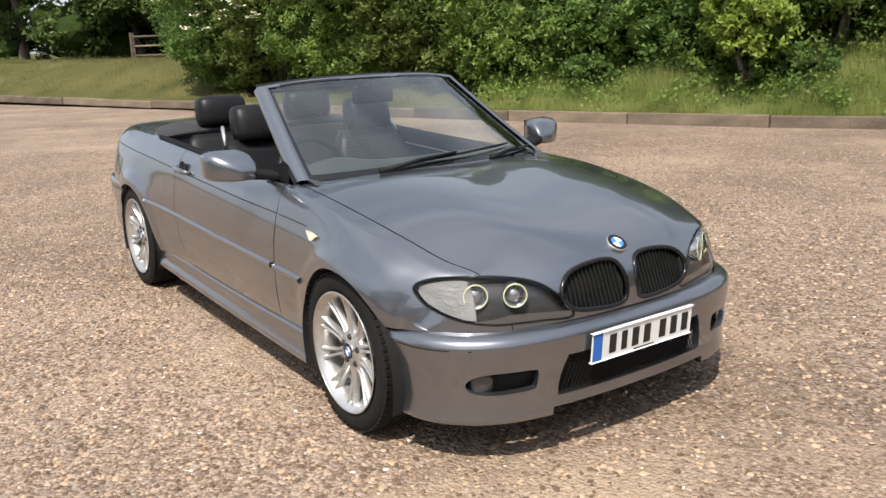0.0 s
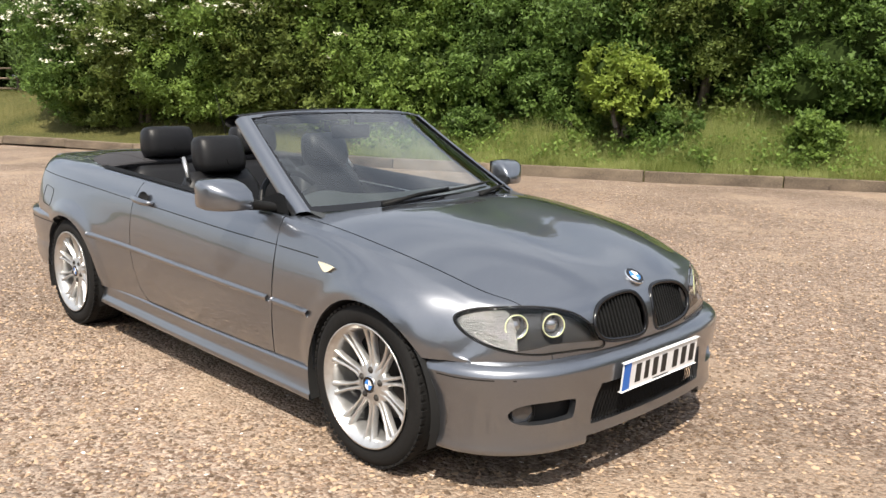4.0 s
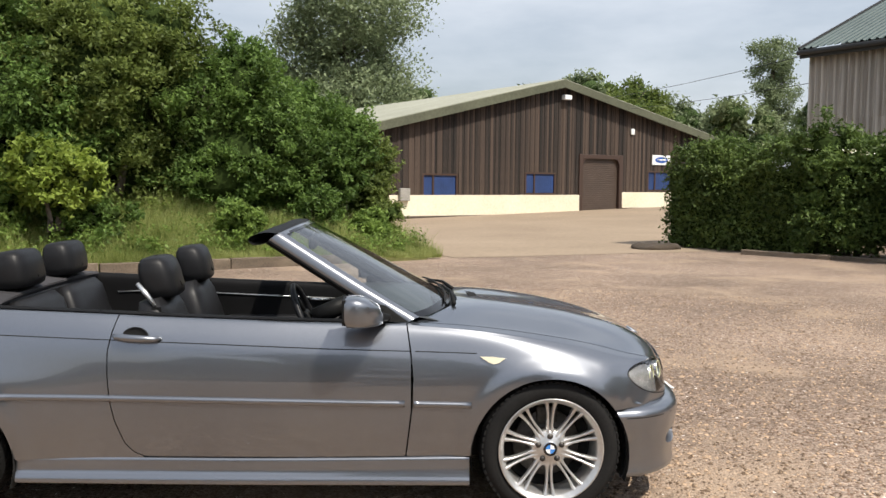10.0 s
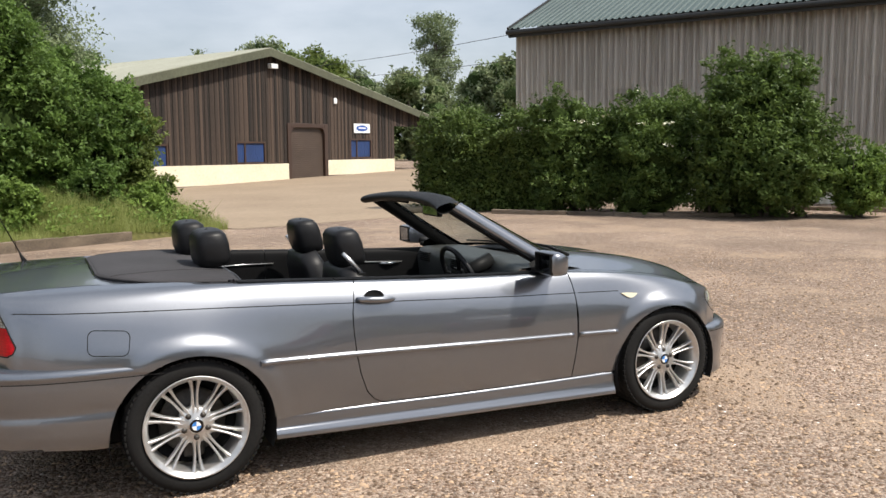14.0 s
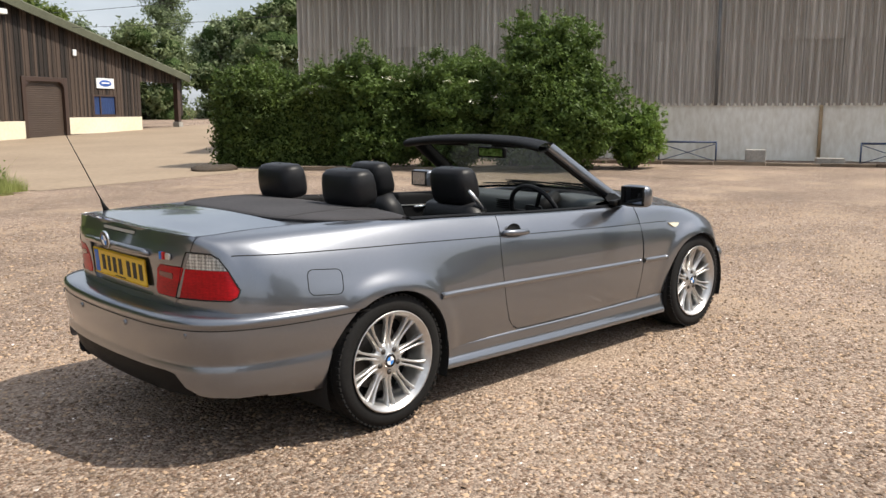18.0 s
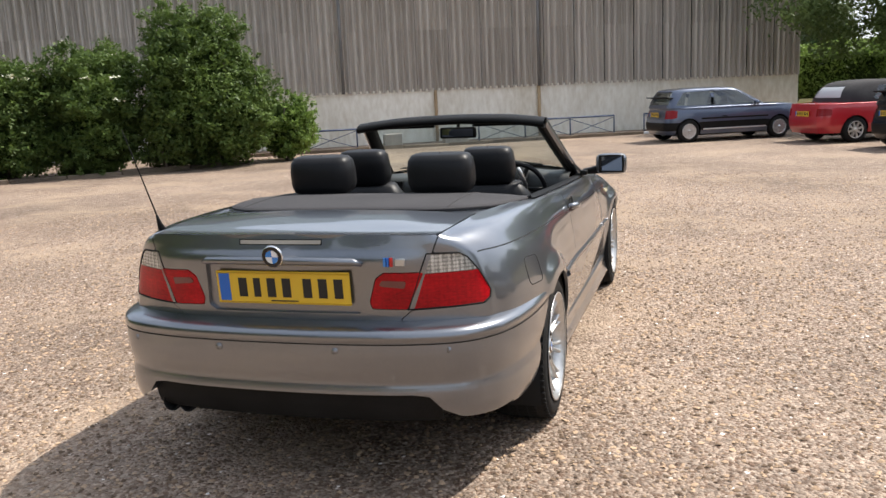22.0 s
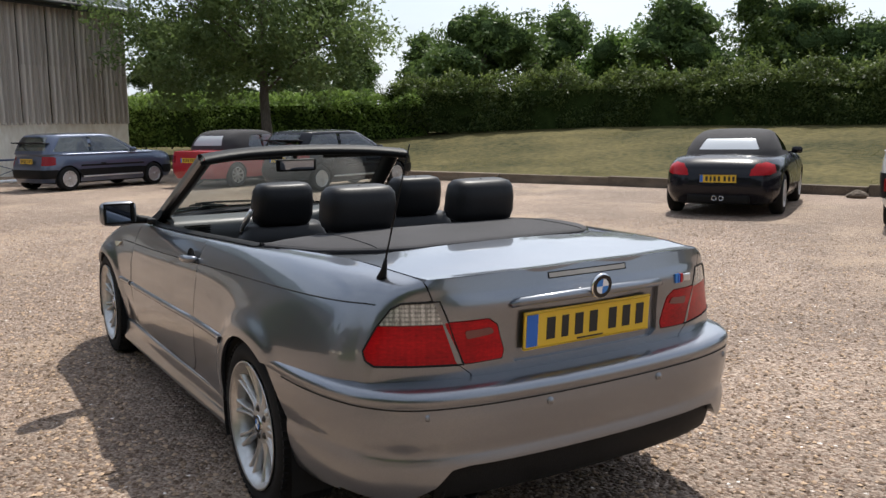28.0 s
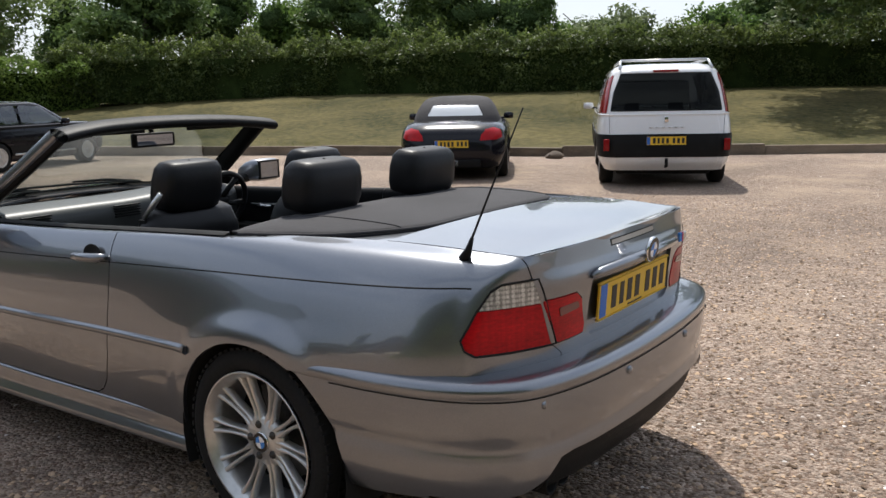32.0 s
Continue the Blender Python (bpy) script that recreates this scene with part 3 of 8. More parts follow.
def shrub(x, y, w, d, h, material, seed, label, leaf=0.075, density=170, z0=0.0, lumps=7, blossom=0, group="", name="shrub", category="shrub", skirt=0.0):
    """A many-stemmed bush: stems, a dark core for the inner shade, clumps of leaves."""
    rng = random.Random(seed)
    root = empty(name, pose(x, y, z0), label, category, group)
    blobs = [((0, 0, h * 0.48), (w * 0.40, d * 0.40, h * 0.44))]
    for k in range(lumps):
        a, e = rng.uniform(0, 2 * math.pi), rng.uniform(0.12, 0.86)
        rr = rng.uniform(0.2, 0.32)
        keep = math.sin(math.pi * min(max(e, 0.25), 0.8)) ** 0.5
        blobs.append(((math.cos(a) * w * 0.30 * keep, math.sin(a) * d * 0.30 * keep, max(h * e, skirt)), (w * rr, d * rr, h * rr * 0.75)))
    bm = bmesh.new()
    for k in range(4):
        a = rng.uniform(0, 6.28)
        limbs(bm, (0.12 * math.cos(a), 0.12 * math.sin(a), -0.1), (w * 0.2 * math.cos(a), d * 0.2 * math.sin(a), h * 0.7), 0.035 + 0.01 * h, seed * 10 + k, 3, w * 0.25)
    part("stem", bm, BARK, root)
    core("shaded_core", blobs, root, seed=seed)
    pts = blob_points(blobs, density, seed)
    g = np.random.default_rng(seed + 3)
    ring = g.normal(size=(int(26 * lumps), 3))
    ring /= np.linalg.norm(ring, axis=1)[:, None]
    which = g.integers(0, len(blobs), len(ring))
    mid, rad = np.array([b[0] for b in blobs])[which], np.array([b[1] for b in blobs])[which]
    out = ring * np.array([1, 1, 0.6]) + np.array([0, 0, 0.75])
    out /= np.linalg.norm(out, axis=1)[:, None]
    reach = g.uniform(0.05, 0.17, (len(ring), 1, 1)) * h ** 0.7
    run = g.random((len(ring), 20, 1))
    shoots = (mid + ring * rad * 0.97)[:, None, :] + out[:, None, :] * reach * run + g.normal(size=(len(ring), 20, 3)) * 0.035
    pts = np.concatenate([pts, shoots.reshape(-1, 3)])
    pts = pts[pts[:, 2] > 0.04]
    leaves("foliage", pts, leaf, material, root, seed)
    if blossom:
        g = np.random.default_rng(seed + 5)
        high = pts[pts[:, 2] > h * 0.35]
        skin = ((high[:, :2] / (0.5 * w, 0.5 * d)) ** 2).sum(1) + ((high[:, 2] - h * 0.45) / (h * 0.5)) ** 2
        high = high[np.argsort(-skin * (0.6 + high[:, 2] / h) * g.uniform(0.75, 1, len(high)))[: len(high) // 3]]
        pick = high[g.choice(len(high), blossom)]
        pick = pick[:, None, :] + g.normal(size=(len(pick), 14, 3)) * np.array([0.085, 0.085, 0.022])
        leaves("blossom", pick.reshape(-1, 3) + np.array([0.03, -0.04, 0.08]), 0.07, BLOSSOM, root, seed + 9, up=1.0, aspect=0.9)
    return root


def tree(x, y, h, r, material, seed, label, leaf=0.12, density=60, z0=0.0, trunk=0.3, lumps=14, low=0.3, flat=1.0, name="tree", inner=True, loose=0.16, far=False):
    rng = random.Random(seed)
    root = empty(name, pose(x, y, z0), label, "tree")
    bm = bmesh.new()
    limbs(bm, (0, 0, -0.2), (rng.uniform(-0.3, 0.3), rng.uniform(-0.3, 0.3), h * 0.86), trunk, seed, 12, r * 0.85)
    part("trunk", bm, BARK, root)
    blobs = []
    for k in range(lumps):
        a, e = rng.uniform(0, 6.28), low + (0.94 - low) * ((k + rng.random()) / lumps)
        wide = r * flat * math.sin(math.pi * min(0.93, 0.18 + 0.8 * (e - low) / (1 - low))) ** 0.6
        s = r * rng.uniform(0.30, 0.46)
        blobs.append(((math.cos(a) * wide * rng.uniform(0.3, 0.75), math.sin(a) * wide * rng.uniform(0.3, 0.75), h * e), (s, s, s * 0.72)))
    if inner:
        core("shaded_core", blobs, root, 0.7 if far else 0.66, seed, FAR_CORE if far else CORE)
    leaves("foliage", blob_points(blobs, density, seed, 0.55, 0.3, loose), leaf, material, root, seed)
    return root


def hedge(name, line, width, height, material, seed, label, leaf=0.075, per=420, z0=0.0, bare=0.0, wob=0.12, stem_step=1.2, group="", tips=None):
    """A clipped hedge along a line: leaves over a wavy box, a dark core for the inner shade, stems below."""
    rng = np.random.default_rng(seed)
    root = empty(name, None, label, "hedge", group)
    pts, way = along(line, 0.5)
    nrm = np.stack([-way[:, 1], way[:, 0]], 1)
    length = 0.5 * (len(pts) - 1)
    n = int(length * (2 * (height - bare) + width) * per)
    at = rng.uniform(0, len(pts) - 1.001, n)
    k = at.astype(int)
    f = (at - k)[:, None]
    base, q = pts[k] * (1 - f) + pts[k + 1] * f, nrm[k]
    t = rng.uniform(-(height - bare), width + (height - bare), n)
    side = np.where(t < 0, -width / 2, np.where(t > width, width / 2, t - width / 2))
    up = np.where(t < 0, height + t, np.where(t > width, height - (t - width), height))
    ends = np.minimum(at, len(pts) - 1 - at) * 0.5
    wave = np.array([noise.noise((x * 0.9, y * 0.9, z * 0.9 + seed)) + 0.5 * noise.noise((x * 2.7, y * 2.7, z * 2.7)) for x, y, z in zip(base[:, 0] + q[:, 0] * side, base[:, 1] + q[:, 1] * side, up)])
    grow = 1 + wave * wob * 2.2 - 0.10 * rng.random(n) ** 2 + rng.normal(size=n) * 0.03
    corner = np.clip(1 - 0.16 * (np.abs(side) / (width / 2)) ** 4 * smooth01(0.7, 1.0, up / height), 0, 1)
    p = np.stack([base[:, 0] + q[:, 0] * side * grow, base[:, 1] + q[:, 1] * side * grow, z0 + bare + (up - bare) * (corner * (1 + (wave * wob * 0.9) * (up > height * 0.6)))], 1)
    p += rng.normal(size=p.shape) * 0.05
    leaves("foliage", p, leaf, material, root, seed)
    if tips:
        high = p[(t > 0) & (t < width)]
        high = high[rng.integers(0, len(high), len(high) // 12)]
        sprig = high[:, None, :] + rng.random((len(high), 9, 1)) * (np.array([0, 0, 0.34]) * rng.random((len(high), 1, 1)) + rng.normal(size=(len(high), 1, 3)) * 0.06) + rng.normal(size=(len(high), 9, 3)) * 0.03
        leaves("top_shoot", sprig.reshape(-1, 3), leaf * 0.85, tips, root, seed + 2)
    ev = []
    for s in (pts[0], pts[-1]):
        m = int(width * (height - bare) * per)
        u = rng.uniform(-0.5, 0.5, m) * width * 0.95
        w = nrm[0] if s is pts[0] else nrm[-1]
        ev.append(np.stack([s[0] + w[0] * u, s[1] + w[1] * u, z0 + bare + rng.random(m) * (height - bare) * 0.95], 1) + rng.normal(size=(m, 3)) * 0.09)
    leaves("end_foliage", np.concatenate(ev), leaf, material, root, seed + 1)
    # dark box along the line, painted as the hedge's inner shade
    v, fc = [], []
    for (x, y), w in zip(pts, nrm):
        for sx, z in ((-0.36, bare), (-0.38, height * 0.80), (0.38, height * 0.80), (0.36, bare)):
            v.append((x + w[0] * sx * width, y + w[1] * sx * width, z0 + z))
    for i in range(len(pts) - 1):
        for j in range(4):
            fc.append((i * 4 + j, i * 4 + (j + 1) % 4, (i + 1) * 4 + (j + 1) % 4, (i + 1) * 4 + j))
    fc += [(0, 1, 2, 3), (len(v) - 1, len(v) - 2, len(v) - 3, len(v) - 4)]
    raw("shaded_core", v, fc, CORE, root, kind="stuff", label="dark solid core painted as the shaded inside of the leaves")
    bm = bmesh.new()
    for i in range(0, len(pts), max(1, int(stem_step * 2))):
        x, y = pts[i]
        tube(bm, [(x, y, z0 - 0.1), (x + random.uniform(-.15, .15), y + random.uniform(-.15, .15), z0 + max(bare, .3) + 0.3)], 0.04, 5)
    part("stem", bm, BARK, root, kind="stuff")
    return root


# hedge behind the left kerb, from the lawn gap to the barn drive
def kerb_at(x):
    return interp(KERB_LEFT, x)


HEDGE = [(-19.6, 3.8, 3.6, 3.9, LEAF_MID, 270), (-17.4, 3.8, 3.6, 4.3, LEAF_OLIVE, 280), (-15.0, 3.8, 3.6, 4.0, LEAF_BRIGHT, 180), (-12.8, 3.6, 3.4, 4.4, LEAF_OLIVE, 130),
         (-10.9, 3.6, 3.4, 4.8, LEAF_BRIGHT, 420), (-8.8, 3.8, 3.6, 4.5, LEAF_MID, 60), (-6.8, 3.6, 3.4, 4.7, LEAF_MID, 0), (-4.9, 3.2, 3.2, 4.4, LEAF_OLIVE, 0),
         (-3.3, 3.0, 3.0, 3.9, LEAF_MID, 0), (-2.0, 2.4, 2.6, 3.4, LEAF_MID, 0)]
for k, (x, w, d, h, m, white) in enumerate(HEDGE):
    back = 2.0 if x < -9 else 2.9
    z = 0.35 if x < -9 else 0.7
    shrub(x, kerb_at(x) + back + random.uniform(-0.2, 0.3), w * 1.12, d, h, m, 20 + k, "tall hawthorn bush with white blossom" if white > 50 else "tall dense green hawthorn bush",
          0.088, 560, z, 13, white, "hedgerow bushes", skirt=0.6)
shrub(-0.85, 15.0, 2.0, 2.2, 3.3, LEAF_MID, 57, "tall dense green hawthorn bush", 0.09, 520, 0.3, 13, 0, "hedgerow bushes", skirt=0.5)
shrub(0.1, 15.5, 1.2, 1.4, 2.4, LEAF_OLIVE, 59, "tall dense green hawthorn bush", 0.09, 520, 0.15, 10, 0, "hedgerow bushes", skirt=0.4)
shrub(0.35, 14.4, 1.1, 1.1, 1.1, LEAF_OLIVE, 58, "low green bush at the end of the bank", 0.08, 480, 0.05, 8, 0, skirt=0.3, name="bush", category="bush")
shrub(-5.1, 10.45, 1.35, 1.1, 1.6, LEAF_LIME, 61, "pale lime-green young maple bush on the bank", 0.10, 420, 0.72, 9, skirt=0.75, name="bush", category="bush")
for k, (x, dy, w, h) in enumerate(((-6.2, 1.3, 1.3, 0.8), (-4.8, 1.2, 1.5, 0.9), (-2.2, 1.0, 0.8, 0.7), (-0.9, 1.5, 1.2, 1.1), (0.2, 1.2, 0.8, 0.6), (-8.2, 1.3, 1.4, 0.8))):
    shrub(x, kerb_at(x) + dy, w, w * 0.8, h, LEAF_MID if k % 2 else LEAF_BRIGHT, 66 + k, "low bramble and nettle clump on the bank", 0.085, 420, 0.3, 6, skirt=0.2, name="bramble", category="bush", group="bank brambles")
for k, (x, h, r, m) in enumerate(((-26, 8.0, 3.4, LEAF_DARK), (-22, 9.5, 3.6, LEAF_DARK), (-18, 7.6, 3.0, LEAF_MID), (-14.5, 7.4, 2.9, LEAF_DARK), (-11, 7.8, 2.9, LEAF_MID), (-7.6, 7.0, 2.7, LEAF_BROWN),
                                  (-5.6, 5.6, 2.0, LEAF_MID))):
    tree(x, kerb_at(x) + 6.4, h, r, m, 80 + k, "tall leafy tree behind the hedgerow", 0.17, 85, 0.9, 0.16, 20, 0.2)
for k, (x, y, h, r) in enumerate(((-34, 12, 8, 3.6), (-40, 9, 9, 4), (-46, 6, 8.5, 4), (-37, 20, 11, 4.5), (-30, 17, 10, 4))):
    tree(x, y, h, r, LEAF_DARK, 110 + k, "dark conifer-like tree beyond the grass", 0.24, 45, 0.6, 0.3, 18, 0.08)

tree(-36.2, 9.3, 9.5, 4.2, LEAF_HEDGE, 117, "dark drooping conifer beyond the grass", 0.24, 50, 0.4, 0.3, 22, 0.05)
tree(0.6, -24.6, 7.6, 4.4, LEAF_DARK, 118, "dark overhanging tree at the end of the lawn", 0.20, 85, 0.9, 0.25, 24, 0.46, 1.2, inner=False, loose=0.24)

# hedge and bushes before the shed
hedge("clipped_hedge", [(8.25, 17.0), (9.0, 15.9), (10.2, 14.1)], 1.8, 2.3, LEAF_HEDGE, 120, "clipped dense dark green hedge beside the drive", 0.095, 900, wob=0.2, tips=LEAF_BUSH)
shrub(10.5, 13.2, 2.35, 2.1, 2.9, LEAF_BUSH, 125, "rounded green bush with pale blossom", 0.09, 760, 0, 12, 12, skirt=0.4)
shrub(11.8, 11.7, 2.4, 2.2, 3.0, LEAF_BUSH, 126, "rounded green bush with pale blossom", 0.09, 760, 0, 12, 8, skirt=0.4)
shrub(13.0, 9.6, 2.7, 2.5, 3.45, LEAF_BUSH, 127, "large rounded green bush before the shed", 0.095, 700, 0, 16, 0, skirt=0.5)
shrub(12.3, 10.3, 1.7, 1.6, 1.7, LEAF_HEDGE, 129, "low dark green bush at the kerb", 0.09, 640, 0, 9, 0, skirt=0.3)
shrub(14.75, 8.5, 1.45, 1.4, 1.85, LEAF_BRIGHT, 128, "small round bright green bush by the kerb", 0.085, 640, 0, 9, 0, skirt=0.4)
kerb([(8.4, 13.9), (9.7, 12.5), (11.3, 10.9), (13.9, 9.1)], "kerb_hedge", "low dark edging below the clipped hedge", 1.3, 0.09, 0.14)

# hedge above the lawn
pts, way = along(KERB_RIGHT, 2.0)
norm = np.stack([-way[:, 1], way[:, 0]], 1)
line_h = [(26.2, -14.6)] + [tuple(p) for p in (pts + norm * 12.0)[:-9]]
hedge("field_hedge", line_h, 1.6, 2.05, LEAF_FIELD, 160, "trimmed field hedge with bare stems below", 0.11, 400, 0.98, 0.16, 0.42, 0.5, tips=LEAF_OLIVE)
hedge("far_hedge", [(25.5, -15.5), (28.5, -11.0), (33, -2), (37, 6)], 2.4, 1.9, LEAF_BRIGHT, 200, "sunlit green hedge beyond the shed", 0.12, 330, 0.7, wob=0.2)
tree(23.1, -8.1, 7.6, 4.4, LEAF_CHERRY, 220, "spreading dark-leaved cherry tree above the parked cars", 0.15, 100, 0.35, 0.2, 26, 0.36, 1.25, inner=False, loose=0.24)

# distance
rng = random.Random(4)
for k in range(42):
    a = radians(-100 + 4.6 * k + rng.uniform(-1.2, 1.2))
    dist = rng.uniform(48, 70) if k < 15 else rng.uniform(75, 105)
    gap = -77 < math.degrees(a) < -60
    tall = rng.uniform(4.6, 5.6) if gap else rng.uniform(6.4, 9.6) if k < 15 else rng.uniform(8, 12)
    wide = 4.2 if gap else rng.uniform(3.8, 5.2)
    # the farther trees get leaves with haze in their colour
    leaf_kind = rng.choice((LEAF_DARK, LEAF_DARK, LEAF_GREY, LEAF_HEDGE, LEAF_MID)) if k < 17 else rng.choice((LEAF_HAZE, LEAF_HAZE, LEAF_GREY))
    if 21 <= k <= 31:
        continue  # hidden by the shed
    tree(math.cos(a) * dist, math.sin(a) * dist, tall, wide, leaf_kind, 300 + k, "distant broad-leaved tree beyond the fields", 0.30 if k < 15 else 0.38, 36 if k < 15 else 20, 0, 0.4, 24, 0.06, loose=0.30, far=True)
tree(21.3, 72.2, 10.6, 4.6, LEAF_OLIVE, 345, "round olive-green tree behind the barn", 0.34, 40, 0, 0.4, 24, 0.2, loose=0.3, far=True)
def conifer(x, y, h, r, seed, label):
    """A narrow conifer: whorls of drooping boughs round one straight stem."""
    g = np.random.default_rng(seed)
    root = empty("tree", pose(x, y, 0), label, "tree")
    part("trunk", tube(bmesh.new(), [(0, 0, -0.2), (0, 0, h * 0.98)], [0.22, 0.03], 8), BARK, root)
    z = h * (0.12 + 0.88 * g.random(420) ** 0.8)
    a = g.uniform(0, 6.28, 420)
    out = r * (1.03 - z / h) ** 0.85 * g.uniform(0.6, 1.1, 420)
    f = g.random((420, 26)) ** 0.7
    p = np.stack([np.cos(a)[:, None] * out[:, None] * f, np.sin(a)[:, None] * out[:, None] * f, z[:, None] - 0.35 * out[:, None] * f ** 2], -1) + g.normal(size=(420, 26, 3)) * 0.09
    leaves("foliage", p.reshape(-1, 3), 0.24, LEAF_DARK, root, seed, up=0.2)
    return root


conifer(27.3, -51.4, 10.0, 3.3, 346, "narrow dark spruce on the skyline")
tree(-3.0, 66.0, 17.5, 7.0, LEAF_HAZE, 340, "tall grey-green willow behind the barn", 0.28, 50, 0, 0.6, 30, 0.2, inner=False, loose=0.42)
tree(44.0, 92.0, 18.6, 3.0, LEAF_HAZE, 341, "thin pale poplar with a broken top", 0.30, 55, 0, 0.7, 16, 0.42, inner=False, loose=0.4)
# short grass on the banks
def grass_tufts(name, line, d0, d1, rise, reach, lip, count, size, material, seed, label):
    rng = np.random.default_rng(seed)
    pts, way = along(line, 0.5)
    nrm = np.stack([-way[:, 1], way[:, 0]], 1)
    k = rng.integers(0, len(pts), count)
    d = d0 + (d1 - d0) * rng.random(count) ** 1.2
    xy = pts[k] + nrm[k] * d[:, None] + way[k] * rng.uniform(-0.3, 0.3, (count, 1))
    patch = np.array([noise.noise((x * 0.7, y * 0.7, 3.0)) for x, y in xy])
    z = (lip * (d > 0) + rise * smooth01(0, reach, d)) * bank_fade(pts[k, 0], pts[k, 1])
    h = size * rng.uniform(0.35, 1.3, count) * (1 + 0.8 * patch) * (0.4 + 0.6 * smooth01(0, 1.0, d))
    lean = rng.normal(size=(count, 2)) * 0.27 * h[:, None]
    a = rng.uniform(0, 6.28, count)
    w = np.stack([np.cos(a), np.sin(a)], 1) * (0.003 + 0.006 * h)[:, None]
    lo = np.stack([xy[:, 0], xy[:, 1], z - 0.03], 1)
    v = np.stack([lo - np.c_[w, np.zeros(count)], lo + np.c_[w, np.zeros(count)], lo + np.c_[lean, h]], 1).reshape(-1, 3)
    return tagged(raw(name, v, np.arange(count * 3).reshape(-1, 3), material), label, "grass", kind="stuff")


grass_tufts("long_grass", [(-9.5, 8.0), (-8.7, 8.2), (-4.2, 9.9), (-0.3, 12.0), (1.45, 12.9)], 0.02, 3.4, 1.0, 4.0, 0.12, 140000, 0.48, BLADE, 7, "long green and straw-coloured grass on the bank")
grass_tufts("rough_grass", [(-45, -3.2), (-24.3, 3.4), (-8.7, 8.2)], -0.08, 6.0, 1.0, 4.0, 0.12, 42000, 0.15, BLADE_DRY, 8, "short rough grass by the timber kerb")
grass_tufts("lawn_grass", KERB_RIGHT[:-1], 0.05, 12.0, 1.1, 12.0, 0.16, 80000, 0.06, BLADE_DRY, 9, "short mown lawn grass with dry patches")

# ---- shed ----
SHED_L, EAVE = 29.4, 5.44
shed = empty("shed", None, "large farm shed with grey corrugated cladding on a cream wall", "shed")
SM = Matrix((( SHED_D.x, SHED_N.x, 0, SHED_O.x), (SHED_D.y, SHED_N.y, 0, SHED_O.y), (0, 0, 1, 0), (0, 0, 0, 1)))
part("wall", boxed((0, 0.05, -0.3), (SHED_L, 0.35, 1.66), 0.01, SM), SHED_WALL, shed, "cream rendered wall with stains", smooth=False)
part("end_wall", boxed((0, 0.36, -0.3), (0.25, 18, 5.3), 0, SM), CLAD, shed, smooth=False)
# added unseen back wall and dark sheet keep sky out of the cladding slits
part("back_wall", boxed((0.26, 17.8, -0.3), (SHED_L - 0.26, 18.0, 5.3), 0, SM), CLAD, shed, smooth=False)
part("light_leak_sheet", boxed((0.26, 0.36, 1.5), (SHED_L - 0.26, 0.40, 5.3), 0, SM), DARK_TRIM, shed, smooth=False)
for x0 in (0.0, SHED_L - 0.25):
    bm = bmesh.new()
    tri_v = [bm.verts.new(SM @ Vector((x, y, z))) for x in (x0, x0 + 0.25) for y, z in ((0.3, 5.3), (18.7, 5.3), (9.5, 9.7))]
    for fc in ((0, 1, 2), (5, 4, 3), (0, 3, 4, 1), (1, 4, 5, 2), (2, 5, 3, 0)):
        bm.faces.new([tri_v[q] for q in fc])
    part("gable", bm, CLAD, shed, smooth=False)
part("barge_board", boxed((-0.14, -0.45, -0.22), (-0.08, 10.6, 0.06), 0, SM @ pose(0, 0, EAVE + 0.1) @ Matrix.Translation((0, -0.45, 0)) @ pose(0, 0, 0, 24) @ Matrix.Translation((0, 0.45, 0))), DARK_TRIM, shed, smooth=False)
part("far_end_wall", boxed((SHED_L - 0.25, 0.36, -0.3), (SHED_L, 18, 5.2), 0, SM), CLAD, shed, smooth=False)


def corrugated(width, height, pitch=0.20, amp=0.078, per=8):
    n = int(width / pitch * per)
    x = np.linspace(0, width, n + 1)
    y = -amp * np.cos(2 * math.pi * x / pitch)
    v = [(a, b, z) for z in (0.0, height) for a, b in zip(x, y)]
    f = [(i, i + 1, n + 2 + i, n + 1 + i) for i in range(n)]
    return v, f


sheet_w = SHED_L / 28
v, f = corrugated(sheet_w + 0.04, 1.95)
sheet_low = bpy.data.meshes.new("cladding_sheet")
sheet_low.from_pydata(v, [], f)
sheet_low.materials.append(CLAD)
sheet_low.shade_smooth()
for row, z in ((0, 1.60), (1, 3.47)):
    for k in range(28):
        ob = new("cladding_sheet", sheet_low)
        ob.parent = shed
        ob.matrix_basis = SM @ pose(k * sheet_w, 0.02 - 0.012 * row - 0.004 * (k % 2), z + random.uniform(-0.012, 0.012), 0.25 * row, 0, random.uniform(-0.12, 0.12))
roof_pitch = math.tan(radians(24))
for k in range(15):
    bm = bmesh.new()
    w = (SHED_L + 0.5) / 15
    prof = [(w * (q + a) / 9, b) for q in range(9) for a, b in ((0, 0), (.5, 0), (.62, .04), (.86, .04))] + [(w, 0)]
    rows = [[bm.verts.new(SM @ Vector((-0.1 + k * w + a, q, EAVE + 0.1 + (q + 0.45) * roof_pitch + b))) for a, b in prof] for q in (-0.45, 9.5)]
    for a, b, c, d in zip(rows[0], rows[0][1:], rows[1][1:], rows[1]):
        bm.faces.new((a, b, c, d))
    part("roof_sheet", bm, SHED_ROOF, shed, smooth=False)
part("roof_far_slope", boxed((-0.1, 0, -0.04), (SHED_L + 0.4, 10.8, 0), 0, SM @ pose(0, 9.5, EAVE + 0.1 + 9.95 * roof_pitch, -24)), SHED_ROOF, shed, smooth=False)
